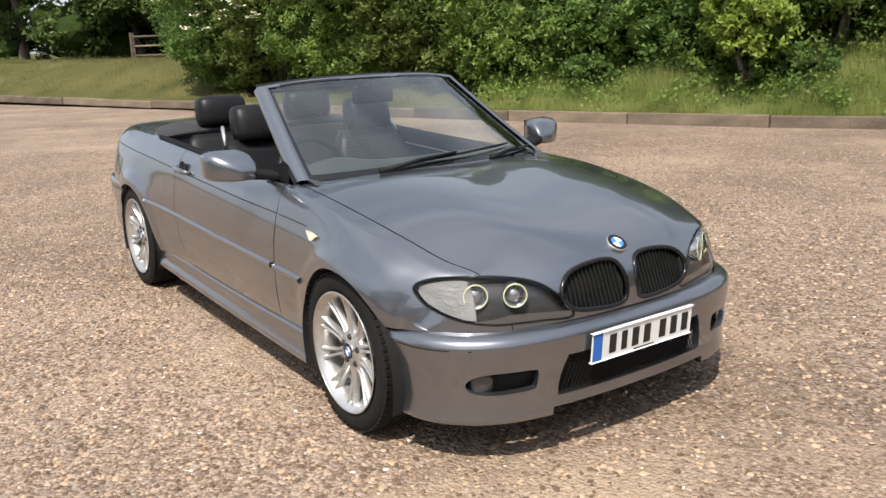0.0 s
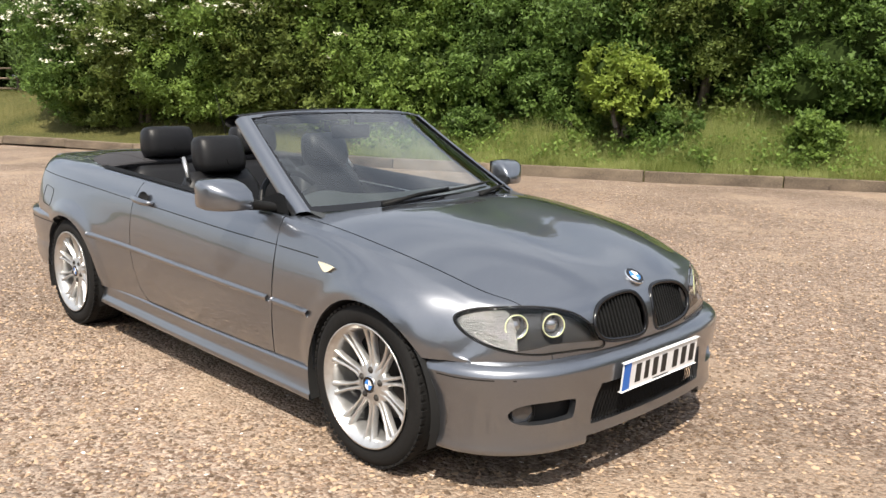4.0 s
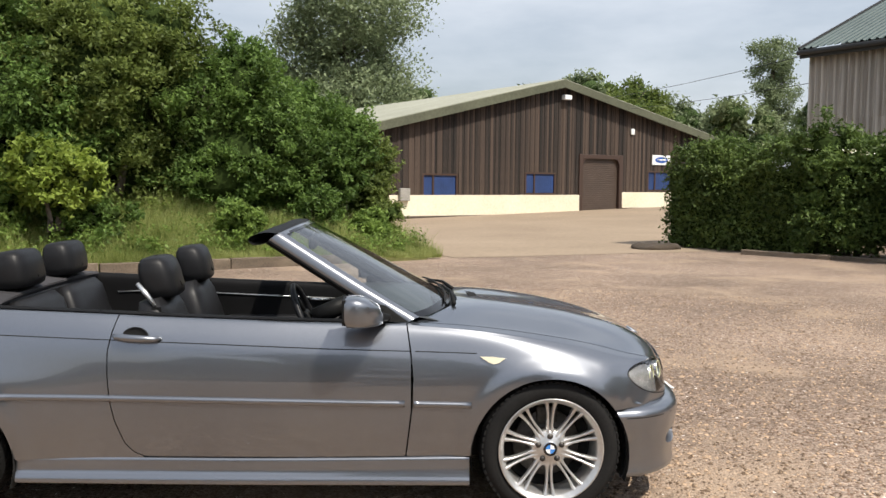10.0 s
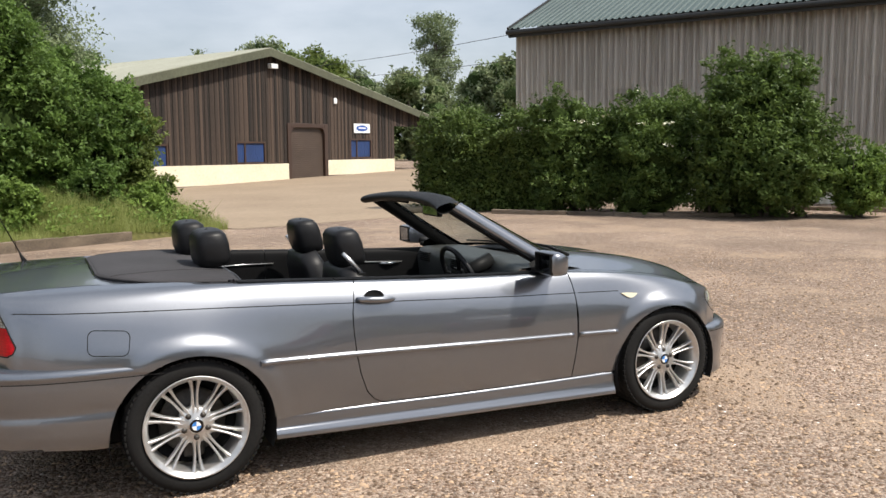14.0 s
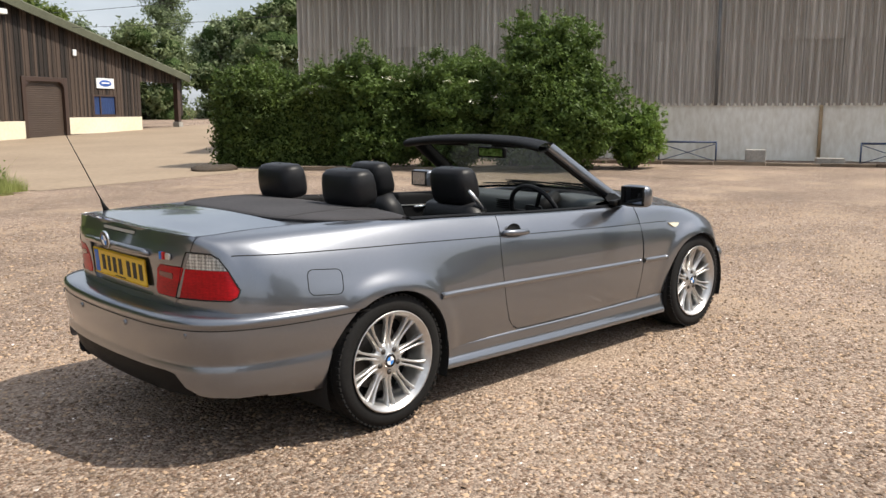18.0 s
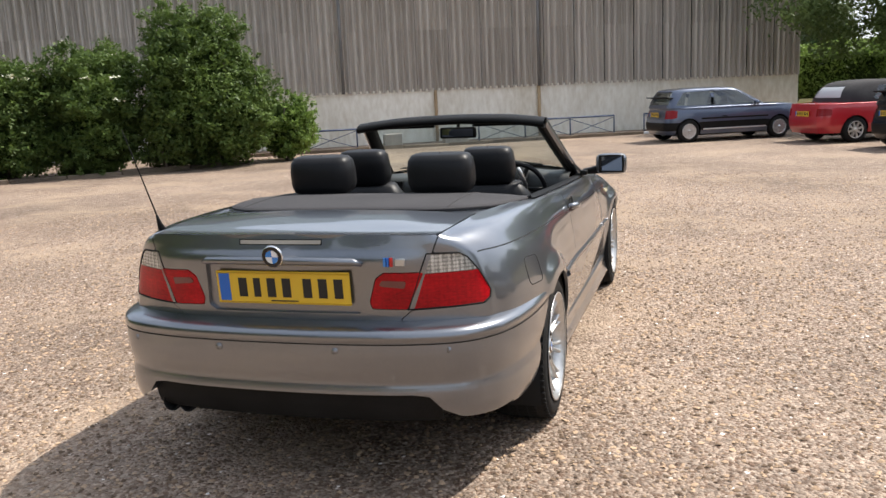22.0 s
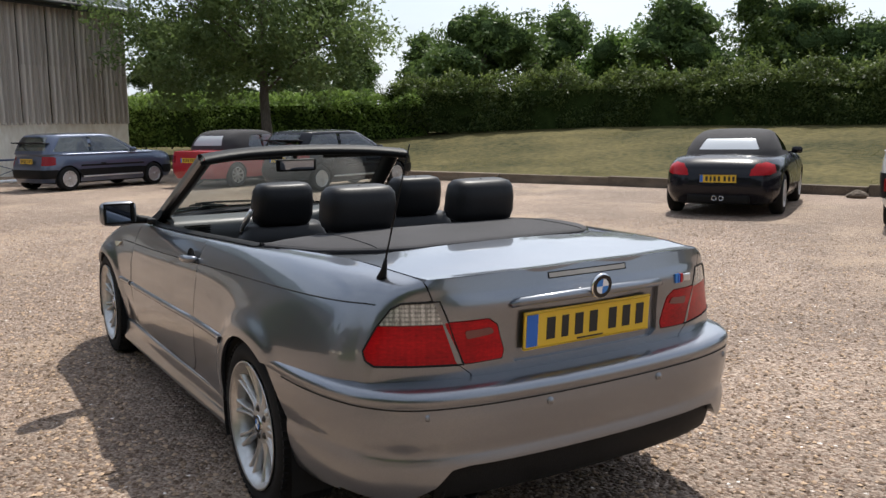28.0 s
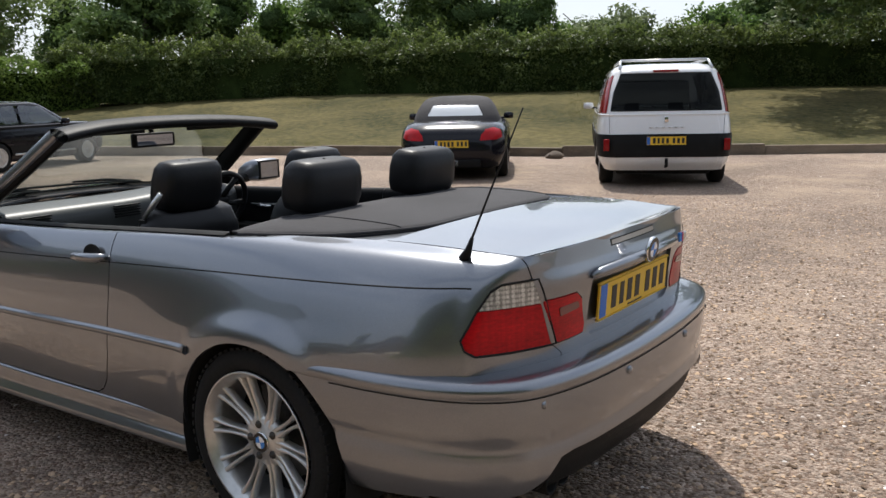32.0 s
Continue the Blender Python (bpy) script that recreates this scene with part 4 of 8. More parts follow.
part("fascia", boxed((-0.14, -0.36, EAVE - 0.16), (SHED_L + 0.45, -0.30, EAVE + 0.05), 0, SM), DARK_TRIM, shed, smooth=False)
part("soffit", boxed((-0.10, -0.30, EAVE - 0.04), (SHED_L + 0.40, 0.3, EAVE + 0.0), 0, SM), DARK_TRIM, shed, smooth=False)
bm = bmesh.new()
tube(bm, [SM @ Vector((-0.15, -0.45, EAVE + 0.0)), SM @ Vector((SHED_L + 0.45, -0.45, EAVE + 0.0))], 0.075, 10)
part("gutter", bm, DARK_TRIM, shed)
for s, m, top in ((13.4, GUTTER, 5.2), (19.75, GUTTER, 5.2), (19.75, RUST, 1.66), (11.6, RUST, 1.5), (16.3, RUST, 1.6)):
    bm = bmesh.new()
    lo = 1.6 if m is GUTTER else 0.0
    tube(bm, [SM @ Vector((s, -0.07 if m is GUTTER else -0.04, lo)), SM @ Vector((s, -0.07 if m is GUTTER else -0.04, top))], 0.05 if m is GUTTER else 0.055, 8)
    part("downpipe", bm, m, shed, "rusty lower pipe" if m is RUST else "grey downpipe")

# ---- barn ----
barn = empty("barn", None, "timber-clad barn with cream base, blue blinds and brown shutters", "barn")
BM = Matrix(((BARN_D.x, BARN_N.x, 0, BARN_O.x), (BARN_D.y, BARN_N.y, 0, BARN_O.y), (0, 0, 1, 0), (0, 0, 0, 1)))
GABLE = [(-11.9, 3.6), (-0.2, 6.45), (14.5, 3.35)]
OPEN = [(-8.10, -6.18, 0.82, 1.92), (-2.27, -0.33, 0.96, 2.05), (1.32, 4.12, -0.2, 2.90), (6.10, 7.98, 1.14, 2.24), (-13.0, -9.86, -0.5, 2.5), (10.15, 13.7, -0.5, 3.0)]
u, k = -11.6, 0
while u < 14.2:
    w = 0.148
    top = interp(GABLE, u + w / 2) - 0.08
    pieces = [(0.95 + 0.013 * u + random.uniform(-0.03, 0.03), top)]
    for a, b, lo, hi in OPEN:
        if a < u + w / 2 < b:
            pieces = [q for p, t in pieces for q in ((p, min(t, lo)), (max(p, hi), t)) if q[1] - q[0] > 0.05]
    for p, t in pieces:
        ob = part("board", boxed((0, -0.03 - 0.022 * (k % 2), p), (w + 0.012, 0.0 - 0.022 * (k % 2), t)), BOARD, barn, smooth=False)
        ob.matrix_basis = BM @ pose(u, 0, 0)
    u, k = u + w, k + 1
for a, b in ((-9.8, 1.25), (4.2, 10.1)):
    part("base_wall", boxed((a, -0.10, -0.5), (b, 0.2, 1.0 + 0.006 * (a + b)), 0.01, BM), CREAM, barn, "cream rendered base wall", smooth=False)
    part("plinth", boxed((a, -0.13, -0.5), (b, -0.10, 0.12 + 0.011 * (a + b)), 0.0, BM), SHUTTER, barn, smooth=False)
part("back_wall", boxed((-11.5, 0.25, -0.5), (10.1, 0.35, 3.3), 0, BM), BROWN_FRAME, barn, smooth=False)
for a, b, lo, hi in (OPEN[0], OPEN[1], OPEN[3]):
    win = part("window", boxed((a, 0.0, lo), (b, 0.05, hi), 0, BM), BLIND, barn, "window with blue blinds", smooth=False)
    bm = bmesh.new()
    for lo3, hi3 in (((a, -0.07, lo), (a + 0.09, 0, hi)), ((b - 0.09, -0.07, lo), (b, 0, hi)), ((a + 0.09, -0.07, lo), (b - 0.09, 0, lo + 0.09)), ((a + 0.09, -0.07, hi - 0.09), (b - 0.09, 0, hi)), ((a + 0.55, -0.06, lo + 0.09), (a + 0.64, 0, hi - 0.09))):
        box(bm, lo3, hi3, 0, BM)
    part("frame", bm, BROWN_FRAME, win, smooth=False)
    for j in range(int((b - a - 0.2) / 0.12)):
        part("blind_slat", boxed((a + 0.1 + j * 0.12, -0.012, lo + 0.1), (a + 0.205 + j * 0.12, -0.006, hi - 0.1), 0, BM), BLIND, win, smooth=False)
for a, b, lo, hi in (OPEN[2], (-12.3, -9.9, -0.4, 2.5)):
    sh = part("shutter", boxed((a, 0.10, lo), (b, 0.14, hi), 0, BM), SHUTTER, barn, "brown roller shutter door", smooth=False)
    for j in range(int((hi - lo) / 0.1)):
        part("slat", boxed((a + 0.12, 0.06, lo + j * 0.1), (b - 0.12, 0.10, lo + j * 0.1 + 0.088), 0.012, BM), SHUTTER, sh, smooth=False)
    bm = bmesh.new()
    box(bm, (a - 0.12, -0.10, lo), (a + 0.14, 0.1, hi + 0.1), 0.02, BM)
    box(bm, (b - 0.14, -0.10, lo), (b + 0.12, 0.1, hi + 0.1), 0.02, BM)
    box(bm, (a + 0.14, -0.10, hi - 0.12), (b - 0.14, 0.1, hi + 0.1), 0.02, BM)
    for e, d in ((a + 0.14, 1), (b - 0.14, -1)):
        tri_v = [bm.verts.new(BM @ Vector(q)) for y in (-0.10, 0.1) for q in ((e, y, hi - 0.12), (e + d * 0.3, y, hi - 0.12), (e + d * 0.1, y, hi - 0.2), (e, y, hi - 0.42))]
        for fc in ((0, 1, 2, 3), (7, 6, 5, 4), (1, 5, 6, 2), (2, 6, 7, 3)):
            bm.faces.new([tri_v[q] for q in fc])
    part("door_frame", bm, BROWN_FRAME, sh, smooth=False)
for (a, za), (b, zb) in zip(GABLE, GABLE[1:]):
    bm = bmesh.new()
    for lo, hi, y0, y1 in ((0.0, 0.14, -0.45, 24), (-0.28, 0.10, -0.50, -0.44)):
        vs = [bm.verts.new(BM @ Vector((q, y, z + d))) for q, z in ((a, za), (b, zb)) for y in (y0, y1) for d in (lo, hi)]
        for fc in ((0, 1, 3, 2), (4, 6, 7, 5), (0, 4, 5, 1), (2, 3, 7, 6), (1, 5, 7, 3), (0, 2, 6, 4)):
            bm.faces.new([vs[i] for i in fc])
        part("roof" if y1 > 0 else "barge_board", bm, BARN_ROOF if y1 > 0 else BARGE, barn, smooth=False)
        bm = bmesh.new()
    bm.free()
part("side_wall", boxed((-11.6, 0.36, -0.5), (-11.4, 23, 3.6), 0, BM), BOARD, barn, smooth=False)
part("post", boxed((13.7, -0.1, -0.1), (14.0, 0.2, 3.2), 0.02, BM), BROWN_FRAME, barn, smooth=False)
part("post_base", boxed((13.64, -0.16, -0.1), (14.06, 0.26, 0.75), 0.02, BM), CONCRETE_GREY, barn, smooth=False)
sign = empty("sign", None, "white sign with a blue oval on the barn", "sign")
part("panel", boxed((6.4, -0.11, 2.56), (7.8, -0.075, 3.08), 0.004, BM), WHITE_SIGN, sign, smooth=False)
bm = bmesh.new()
bmesh.ops.create_uvsphere(bm, u_segments=20, v_segments=10, radius=1, matrix=BM @ pose(7.1, -0.11, 2.82) @ Matrix.Diagonal((0.5, 0.012, 0.17, 1)))
part("oval", bm, BLUE_SIGN, sign)
part("bar", boxed((6.78, -0.128, 2.80), (7.42, -0.118, 2.87), 0, BM), WHITE_SIGN, sign, smooth=False)
for name, lo, hi, m, lab in (("flood_light", (-0.05, -0.35, 5.62), (0.4, -0.08, 5.85), WHITE_SIGN, "pale flood light under the barn gable"), ("alarm_box", (4.75, -0.14, 4.1), (5.0, -0.075, 4.4), WHITE_SIGN, "white alarm box on the barn boards"),
                             ("meter_box", (-9.35, -0.3, 0.7), (-8.85, -0.11, 1.25), CONCRETE_GREY, "grey meter box on the barn wall")):
    tagged(part(name, boxed(lo, hi, 0.03, BM), m, None, smooth=False), lab, name.replace("_", " "))

# nettles and weeds among the bank grass
wrng = np.random.default_rng(31)
wp, ww = along([(-9.5, 8.0), (-8.7, 8.2), (-4.2, 9.9), (-0.3, 12.0), (1.4, 12.8)], 0.4)
spots = wrng.integers(0, len(wp), 900)
wd = 0.25 + 3.2 * wrng.random(900) ** 1.1
wq = wp[spots] + np.stack([-ww[spots, 1], ww[spots, 0]], 1) * wd[:, None] + wrng.normal(size=(900, 2)) * 0.15
wz = (0.12 + smooth01(0, 4.0, wd)) * bank_fade(wp[spots, 0], wp[spots, 1])
wt = wrng.uniform(0.2, 0.6, 900)
stalks = np.repeat(np.c_[wq, wz], 34, 0) + np.c_[wrng.normal(size=(30600, 2)) * 0.09, wrng.random(30600) * np.repeat(wt, 34)]
tagged(leaves("bank_weeds", stalks, 0.07, LEAF_BRIGHT, None, 33), "nettles and leafy weeds among the bank grass", "weeds", kind="stuff")

# ---- car materials ----
def paint_mat(name, base, metal=0.75, rough=0.32, coat=1.0):
    m = mat(name, base, rough, metal, Coat_Weight=coat, Coat_Roughness=0.02)
    n, l = m.node_tree.nodes, m.node_tree.links
    b = n["Principled BSDF"]
    tc = n.new("ShaderNodeTexCoord")
    flake = n.new("ShaderNodeTexVoronoi")
    flake.inputs["Scale"].default_value = 900
    dust = n.new("ShaderNodeTexNoise")
    dust.inputs["Scale"].default_value, dust.inputs["Detail"].default_value = 2.5, 6
    for q in (flake, dust):
        l.new(tc.outputs["Object"], q.inputs["Vector"])
    mr = n.new("ShaderNodeMapRange")
    mr.inputs["To Min"].default_value, mr.inputs["To Max"].default_value = rough - 0.06, rough + 0.08
    l.new(dust.outputs["Fac"], mr.inputs["Value"])
    l.new(mr.outputs["Result"], b.inputs["Roughness"])
    mx = n.new("ShaderNodeMix")
    mx.data_type = "RGBA"
    mx.inputs["A"].default_value = (*[c * 0.88 for c in base], 1)
    mx.inputs["B"].default_value = (*[min(1, c * 1.12) for c in base], 1)
    sep = n.new("ShaderNodeSeparateColor")
    l.new(flake.outputs["Color"], sep.inputs["Color"])
    l.new(sep.outputs["Red"], mx.inputs["Factor"])
    l.new(mx.outputs["Result"], b.inputs["Base Color"])
    return m


PAINT = paint_mat("grey_metallic_paint", (0.184, 0.195, 0.217), 0.9, 0.31)
PAINT.node_tree.nodes["Principled BSDF"].inputs["Coat IOR"].default_value = 1.75
# near-black of joints and wipers, also put in for shade in deep recesses
NEAR_BLACK = mat("gap_and_shade_black", (0.006, 0.006, 0.006), 0.9)
BLACK = varied(mat("black_plastic", (0.010, 0.010, 0.010), 0.5, Specular_IOR_Level=0.12), (0.006, 0.006, 0.006), (0.015, 0.015, 0.015), 6, 200, 0.1, (0.4, 0.6))
GLOSS_BLACK = mat("gloss_black", (0.006, 0.006, 0.007), 0.15)
LEATHER = varied(mat("black_leather", (0.010, 0.010, 0.011), 0.42, Specular_IOR_Level=0.22), (0.006, 0.006, 0.007), (0.015, 0.015, 0.016), 5, 180, 0.25, (0.34, 0.52), dist=0.002)
VINYL = varied(mat("black_vinyl", (0.008, 0.008, 0.0085), 0.6, Specular_IOR_Level=0.1), (0.005, 0.005, 0.0055), (0.011, 0.011, 0.0115), 5, 180, 0.2, dist=0.002)
# base lifted from black to grey so the colour carries part of the sheen
DASH = varied(mat("dash_skin", (0.035, 0.037, 0.036), 0.45, Specular_IOR_Level=0.6), (0.028, 0.030, 0.029), (0.045, 0.048, 0.046), 5, 260, 0.2, (0.40, 0.52), dist=0.002)
FABRIC = varied(mat("roof_fabric", (0.02, 0.019, 0.021), 0.9), (0.018, 0.017, 0.019), (0.045, 0.042, 0.045), 3, 400, 0.3, dist=0.002)
RUBBER = varied(mat("tyre_rubber", (0.008, 0.008, 0.008), 0.8, Specular_IOR_Level=0.25), (0.005, 0.005, 0.005), (0.014, 0.0135, 0.013), 5, 90, 0.2, dist=0.002)
ALLOY = varied(mat("silver_alloy", (0.68, 0.68, 0.67), 0.34, 0.8), (0.48, 0.475, 0.465), (0.67, 0.665, 0.655), 6, 40, rough=(0.26, 0.42))
CHROME = mat("chrome", (0.8, 0.8, 0.8), 0.08, 1.0)
SILVER = mat("satin_silver", (0.6, 0.6, 0.6), 0.3, 0.8)
MIRROR = mat("mirror_glass", (0.28, 0.31, 0.36), 0.02, 1.0)
BRAKE = varied(mat("brake_iron", (0.08, 0.075, 0.07), 0.5, 0.6), (0.03, 0.028, 0.026), (0.10, 0.09, 0.08), 8, 60)
WHITE_PLATE = mat("white_plate", (0.72, 0.72, 0.72), 0.4)
YELLOW_PLATE = mat("yellow_plate", (0.72, 0.46, 0.03), 0.4)
BLUE_BAND = mat("blue_band", (0.02, 0.13, 0.5), 0.4)
INK = mat("black_ink", (0.012, 0.012, 0.012), 0.5)
WHITE_INK = mat("white_ink", (0.8, 0.8, 0.8), 0.4)
ROUNDEL_BLUE = mat("roundel_blue", (0.05, 0.22, 0.6), 0.25)
RED_INK = mat("red_ink", (0.5, 0.02, 0.02), 0.3)
RED_LENS = varied(mat("red_lens", (0.42, 0.002, 0.006), 0.28, 0.0, Specular_IOR_Level=0.15, Coat_Weight=0.22, Coat_Roughness=0.02), (0.20, 0.0005, 0.004), (0.58, 0.004, 0.010), 5, 60, 0.1, dist=0.001, stretch=(1, 1, 3))
DIM_LENS = mat("dim_lens", (0.40, 0.36, 0.31), 0.25)
CLEAR_LENS = varied(mat("clear_lens", (0.42, 0.41, 0.38), 0.25, 0.35, Coat_Weight=1.0, Coat_Roughness=0.03), (0.24, 0.235, 0.22), (0.78, 0.77, 0.72), 20, 150, 0.5, dist=0.001)
DIM_RED = mat("dim_red_lens", (0.15, 0.035, 0.03), 0.2, 0.0, Coat_Weight=0.5)
FOG_GLASS = mat("dark_lamp_glass", (0.05, 0.05, 0.052), 0.12, 0.2, Coat_Weight=1.0, Coat_Roughness=0.02)
BOWL = mat("lamp_bowl", (0.42, 0.42, 0.43), 0.12, 0.9)
AMBER_LENS = mat("cream_lens", (0.70, 0.64, 0.46), 0.2, 0.0, Coat_Weight=1.0)


def dotted(m, scale, low):
    """Small regular cells moulded into a lens."""
    n, l = m.node_tree.nodes, m.node_tree.links
    tc, v, rp, mx = n.new("ShaderNodeTexCoord"), n.new("ShaderNodeTexVoronoi"), n.new("ShaderNodeValToRGB"), n.new("ShaderNodeMix")
    v.inputs["Scale"].default_value, v.inputs["Randomness"].default_value = scale, 0.0
    rp.color_ramp.elements[0].position, rp.color_ramp.elements[0].color = 0.35, (1, 1, 1, 1)
    rp.color_ramp.elements[1].position, rp.color_ramp.elements[1].color = 0.62, (low, low, low, 1)
    mx.data_type, mx.blend_type = "RGBA", "MULTIPLY"
    mx.inputs["Factor"].default_value = 1.0
    b = n["Principled BSDF"].inputs["Base Color"]
    l.new(tc.outputs["Object"], v.inputs["Vector"])
    l.new(v.outputs["Distance"], rp.inputs["Fac"])
    l.new(b.links[0].from_socket, mx.inputs["A"])
    l.new(rp.outputs["Color"], mx.inputs["B"])
    l.new(mx.outputs["Result"], b)


dotted(CLEAR_LENS, 75, 0.42)
dotted(RED_LENS, 70, 0.86)
LAMP_DARK = mat("lamp_housing", (0.06, 0.06, 0.062), 0.3, 0.3)
REFLECTOR = varied(mat("ribbed_reflector", (0.7, 0.7, 0.68), 0.2, 0.7), (0.13, 0.13, 0.128), (0.46, 0.46, 0.45), 8, 40, 0.6, stretch=(1, 1, 12), dist=0.01)
HALO = mat("halo_ring", (0.62, 0.64, 0.36), 0.3)


def glass_mat(name, tint, rough=0.0, mix=0.12):
    """Thin pane: clear through, with a gloss that grows at a slant."""
    m = bpy.data.materials.new(name)
    m.use_nodes = True
    n, l = m.node_tree.nodes, m.node_tree.links
    n.clear()
    out = n.new("ShaderNodeOutputMaterial")
    tr = n.new("ShaderNodeBsdfTransparent")
    tr.inputs["Color"].default_value = (*tint, 1)
    gl = n.new("ShaderNodeBsdfGlossy")
    gl.inputs["Roughness"].default_value = rough
    fr = n.new("ShaderNodeLayerWeight")
    fr.inputs["Blend"].default_value = 0.5
    pw = n.new("ShaderNodeMath")
    pw.operation = "POWER"
    pw.inputs[1].default_value = 3.2
    ad = n.new("ShaderNodeMath")
    ad.operation = "MULTIPLY_ADD"
    ad.inputs[1].default_value, ad.inputs[2].default_value = 0.8, 0.03 + mix * 0.3
    mx = n.new("ShaderNodeMixShader")
    l.new(fr.outputs["Facing"], pw.inputs[0])
    l.new(pw.outputs[0], ad.inputs[0])
    l.new(ad.outputs[0], mx.inputs["Fac"])
    l.new(tr.outputs["BSDF"], mx.inputs[1])
    l.new(gl.outputs["BSDF"], mx.inputs[2])
    l.new(mx.outputs["Shader"], out.inputs["Surface"])
    return m


GLASS = glass_mat("clear_glass", (0.80, 0.87, 0.85), 0.0, 0.32)
LAMP_GLASS = glass_mat("lamp_glass", (0.96, 0.97, 0.97), 0.02, 0.0)
DARK_GLASS = glass_mat("dark_glass", (0.02, 0.023, 0.025), 0.0, -0.08)
CAR_GLASS = glass_mat("car_glass", (0.42, 0.46, 0.46), 0.0, 0.3)


# ---- curved panels ----
def cr(t, p0, p1, p2, p3):
    return 0.5 * (2 * p1 + (p2 - p0) * t + (2 * p0 - 5 * p1 + 4 * p2 - p3) * t * t + (3 * p1 - p0 - 3 * p2 + p3) * t * t * t)


class Net:
    """A smooth surface through a net of points."""

    def __init__(self, rows):
        p = np.array(rows, float)
        p = np.concatenate([2 * p[:1] - p[1:2], p, 2 * p[-1:] - p[-2:-1]], 0)
        self.p = np.concatenate([2 * p[:, :1] - p[:, 1:2], p, 2 * p[:, -1:] - p[:, -2:-1]], 1)

    def at(self, i, j):
        n, m = self.p.shape[0] - 2, self.p.shape[1] - 2
        i, j = np.clip(i, 0, n - 1 - 1e-9), np.clip(j, 0, m - 1 - 1e-9)
        a, b = i.astype(int), j.astype(int)
        u, v = (i - a)[..., None], (j - b)[..., None]
        rows = [cr(v, *[self.p[a + k, b + q] for q in range(4)]) for k in range(4)]
        return cr(u, *rows)


def sd_poly(x, y, poly, r=0.0):
    """Signed distance to a polygon (negative inside), with rounded corners."""
    p = np.stack([x, y], -1)
    v = np.array(poly, float)
    d = np.full(x.shape, 1e9)
    s = np.ones(x.shape)
    for k in range(len(v)):
        a, b = v[k], v[k - 1]
        e, w = b - a, p - a
        h = np.clip((w @ e) / (e @ e), 0, 1)
        d = np.minimum(d, ((w - h[..., None] * e) ** 2).sum(-1))
        c1, c2, c3 = p[..., 1] >= a[1], p[..., 1] < b[1], e[0] * w[..., 1] > e[1] * w[..., 0]
        s = np.where((c1 & c2 & c3) | (~c1 & ~c2 & ~c3), -s, s)
    return s * np.sqrt(d) - r


def rounded(poly, n=5):
    """The smooth closed curve through a few points."""
    p = np.array(poly, float)
    out = []
    for k in range(len(p)):
        q = [p[(k + d) % len(p)] for d in (-1, 0, 1, 2)]
        out += [tuple(cr(t, *q)) for t in np.linspace(0, 1, n, endpoint=False)]
    return out


def strip(name, net, span, height, half, push, cells, material, parent, flip=False, limits=(-9, 9)):
    """A narrow moulding that follows a height along a net."""
    normal = np.array([0.0, 1.0, 0.15])
    I = np.linspace(span[0], span[1], cells)
    J = np.linspace(span[2], span[3], 160)
    rows = []
    for i in I:
        p = net.at(np.full(J.shape, i), J)
        want = np.interp(p[:, 0], *height)
        d = p[:, 2] - want
        order = np.argsort(d)
        at = []
        for off, out in ((half, 0.0), (half * .72, push * .62), (half * .35, push * .92), (-half * .1, push), (-half * .7, push * .8), (-half, 0.0)):
            q = np.array([np.interp(off, d[order], p[order, k]) for k in range(3)])
            at.append((q, out))
        mid = at[1][0]
        if limits[0] <= mid[0] <= limits[1]:
            rows.append([q + normal * o for q, o in at])
    v = np.array(rows).reshape(-1, 3)
    m = len(rows)
    f = [[i * 6 + k, i * 6 + k + 1, (i + 1) * 6 + k + 1, (i + 1) * 6 + k] for i in range(m - 1) for k in range(5)] + [list(range(6)), list(range(6 * m - 1, 6 * m - 7, -1))]
    if flip:
        v = v * np.array([1, -1, 1])
        f = [q[::-1] for q in f]
    return raw(name, v, f, material, parent, smooth=True)


def outline(name, net, span, poly, radius, material, parent, flip=False, value=None, push=0.0):
    """A thin bead round a shape that lies on a net."""
    I, J = np.meshgrid(np.linspace(span[0], span[1], 160), np.linspace(span[2], span[3], 160), indexing="ij")
    p = net.at(I, J).reshape(-1, 3)
    a = value(p) if value else p[:, 1]
    pts = []
    for u, w in poly:
        d = (a - u) ** 2 + (p[:, 2] - w) ** 2
        k = np.argsort(d)[:6]
        wt = 1 / (d[k] + 1e-6)
        pts.append(Vector((p[k] * wt[:, None]).sum(0) / wt.sum()))
    if flip:
        pts = [Vector((q.x, -q.y, q.z)) for q in pts]
    bm = bmesh.new()
    tube(bm, pts + pts[:2], radius, 6, False)
    return part(name, bm, material, parent)


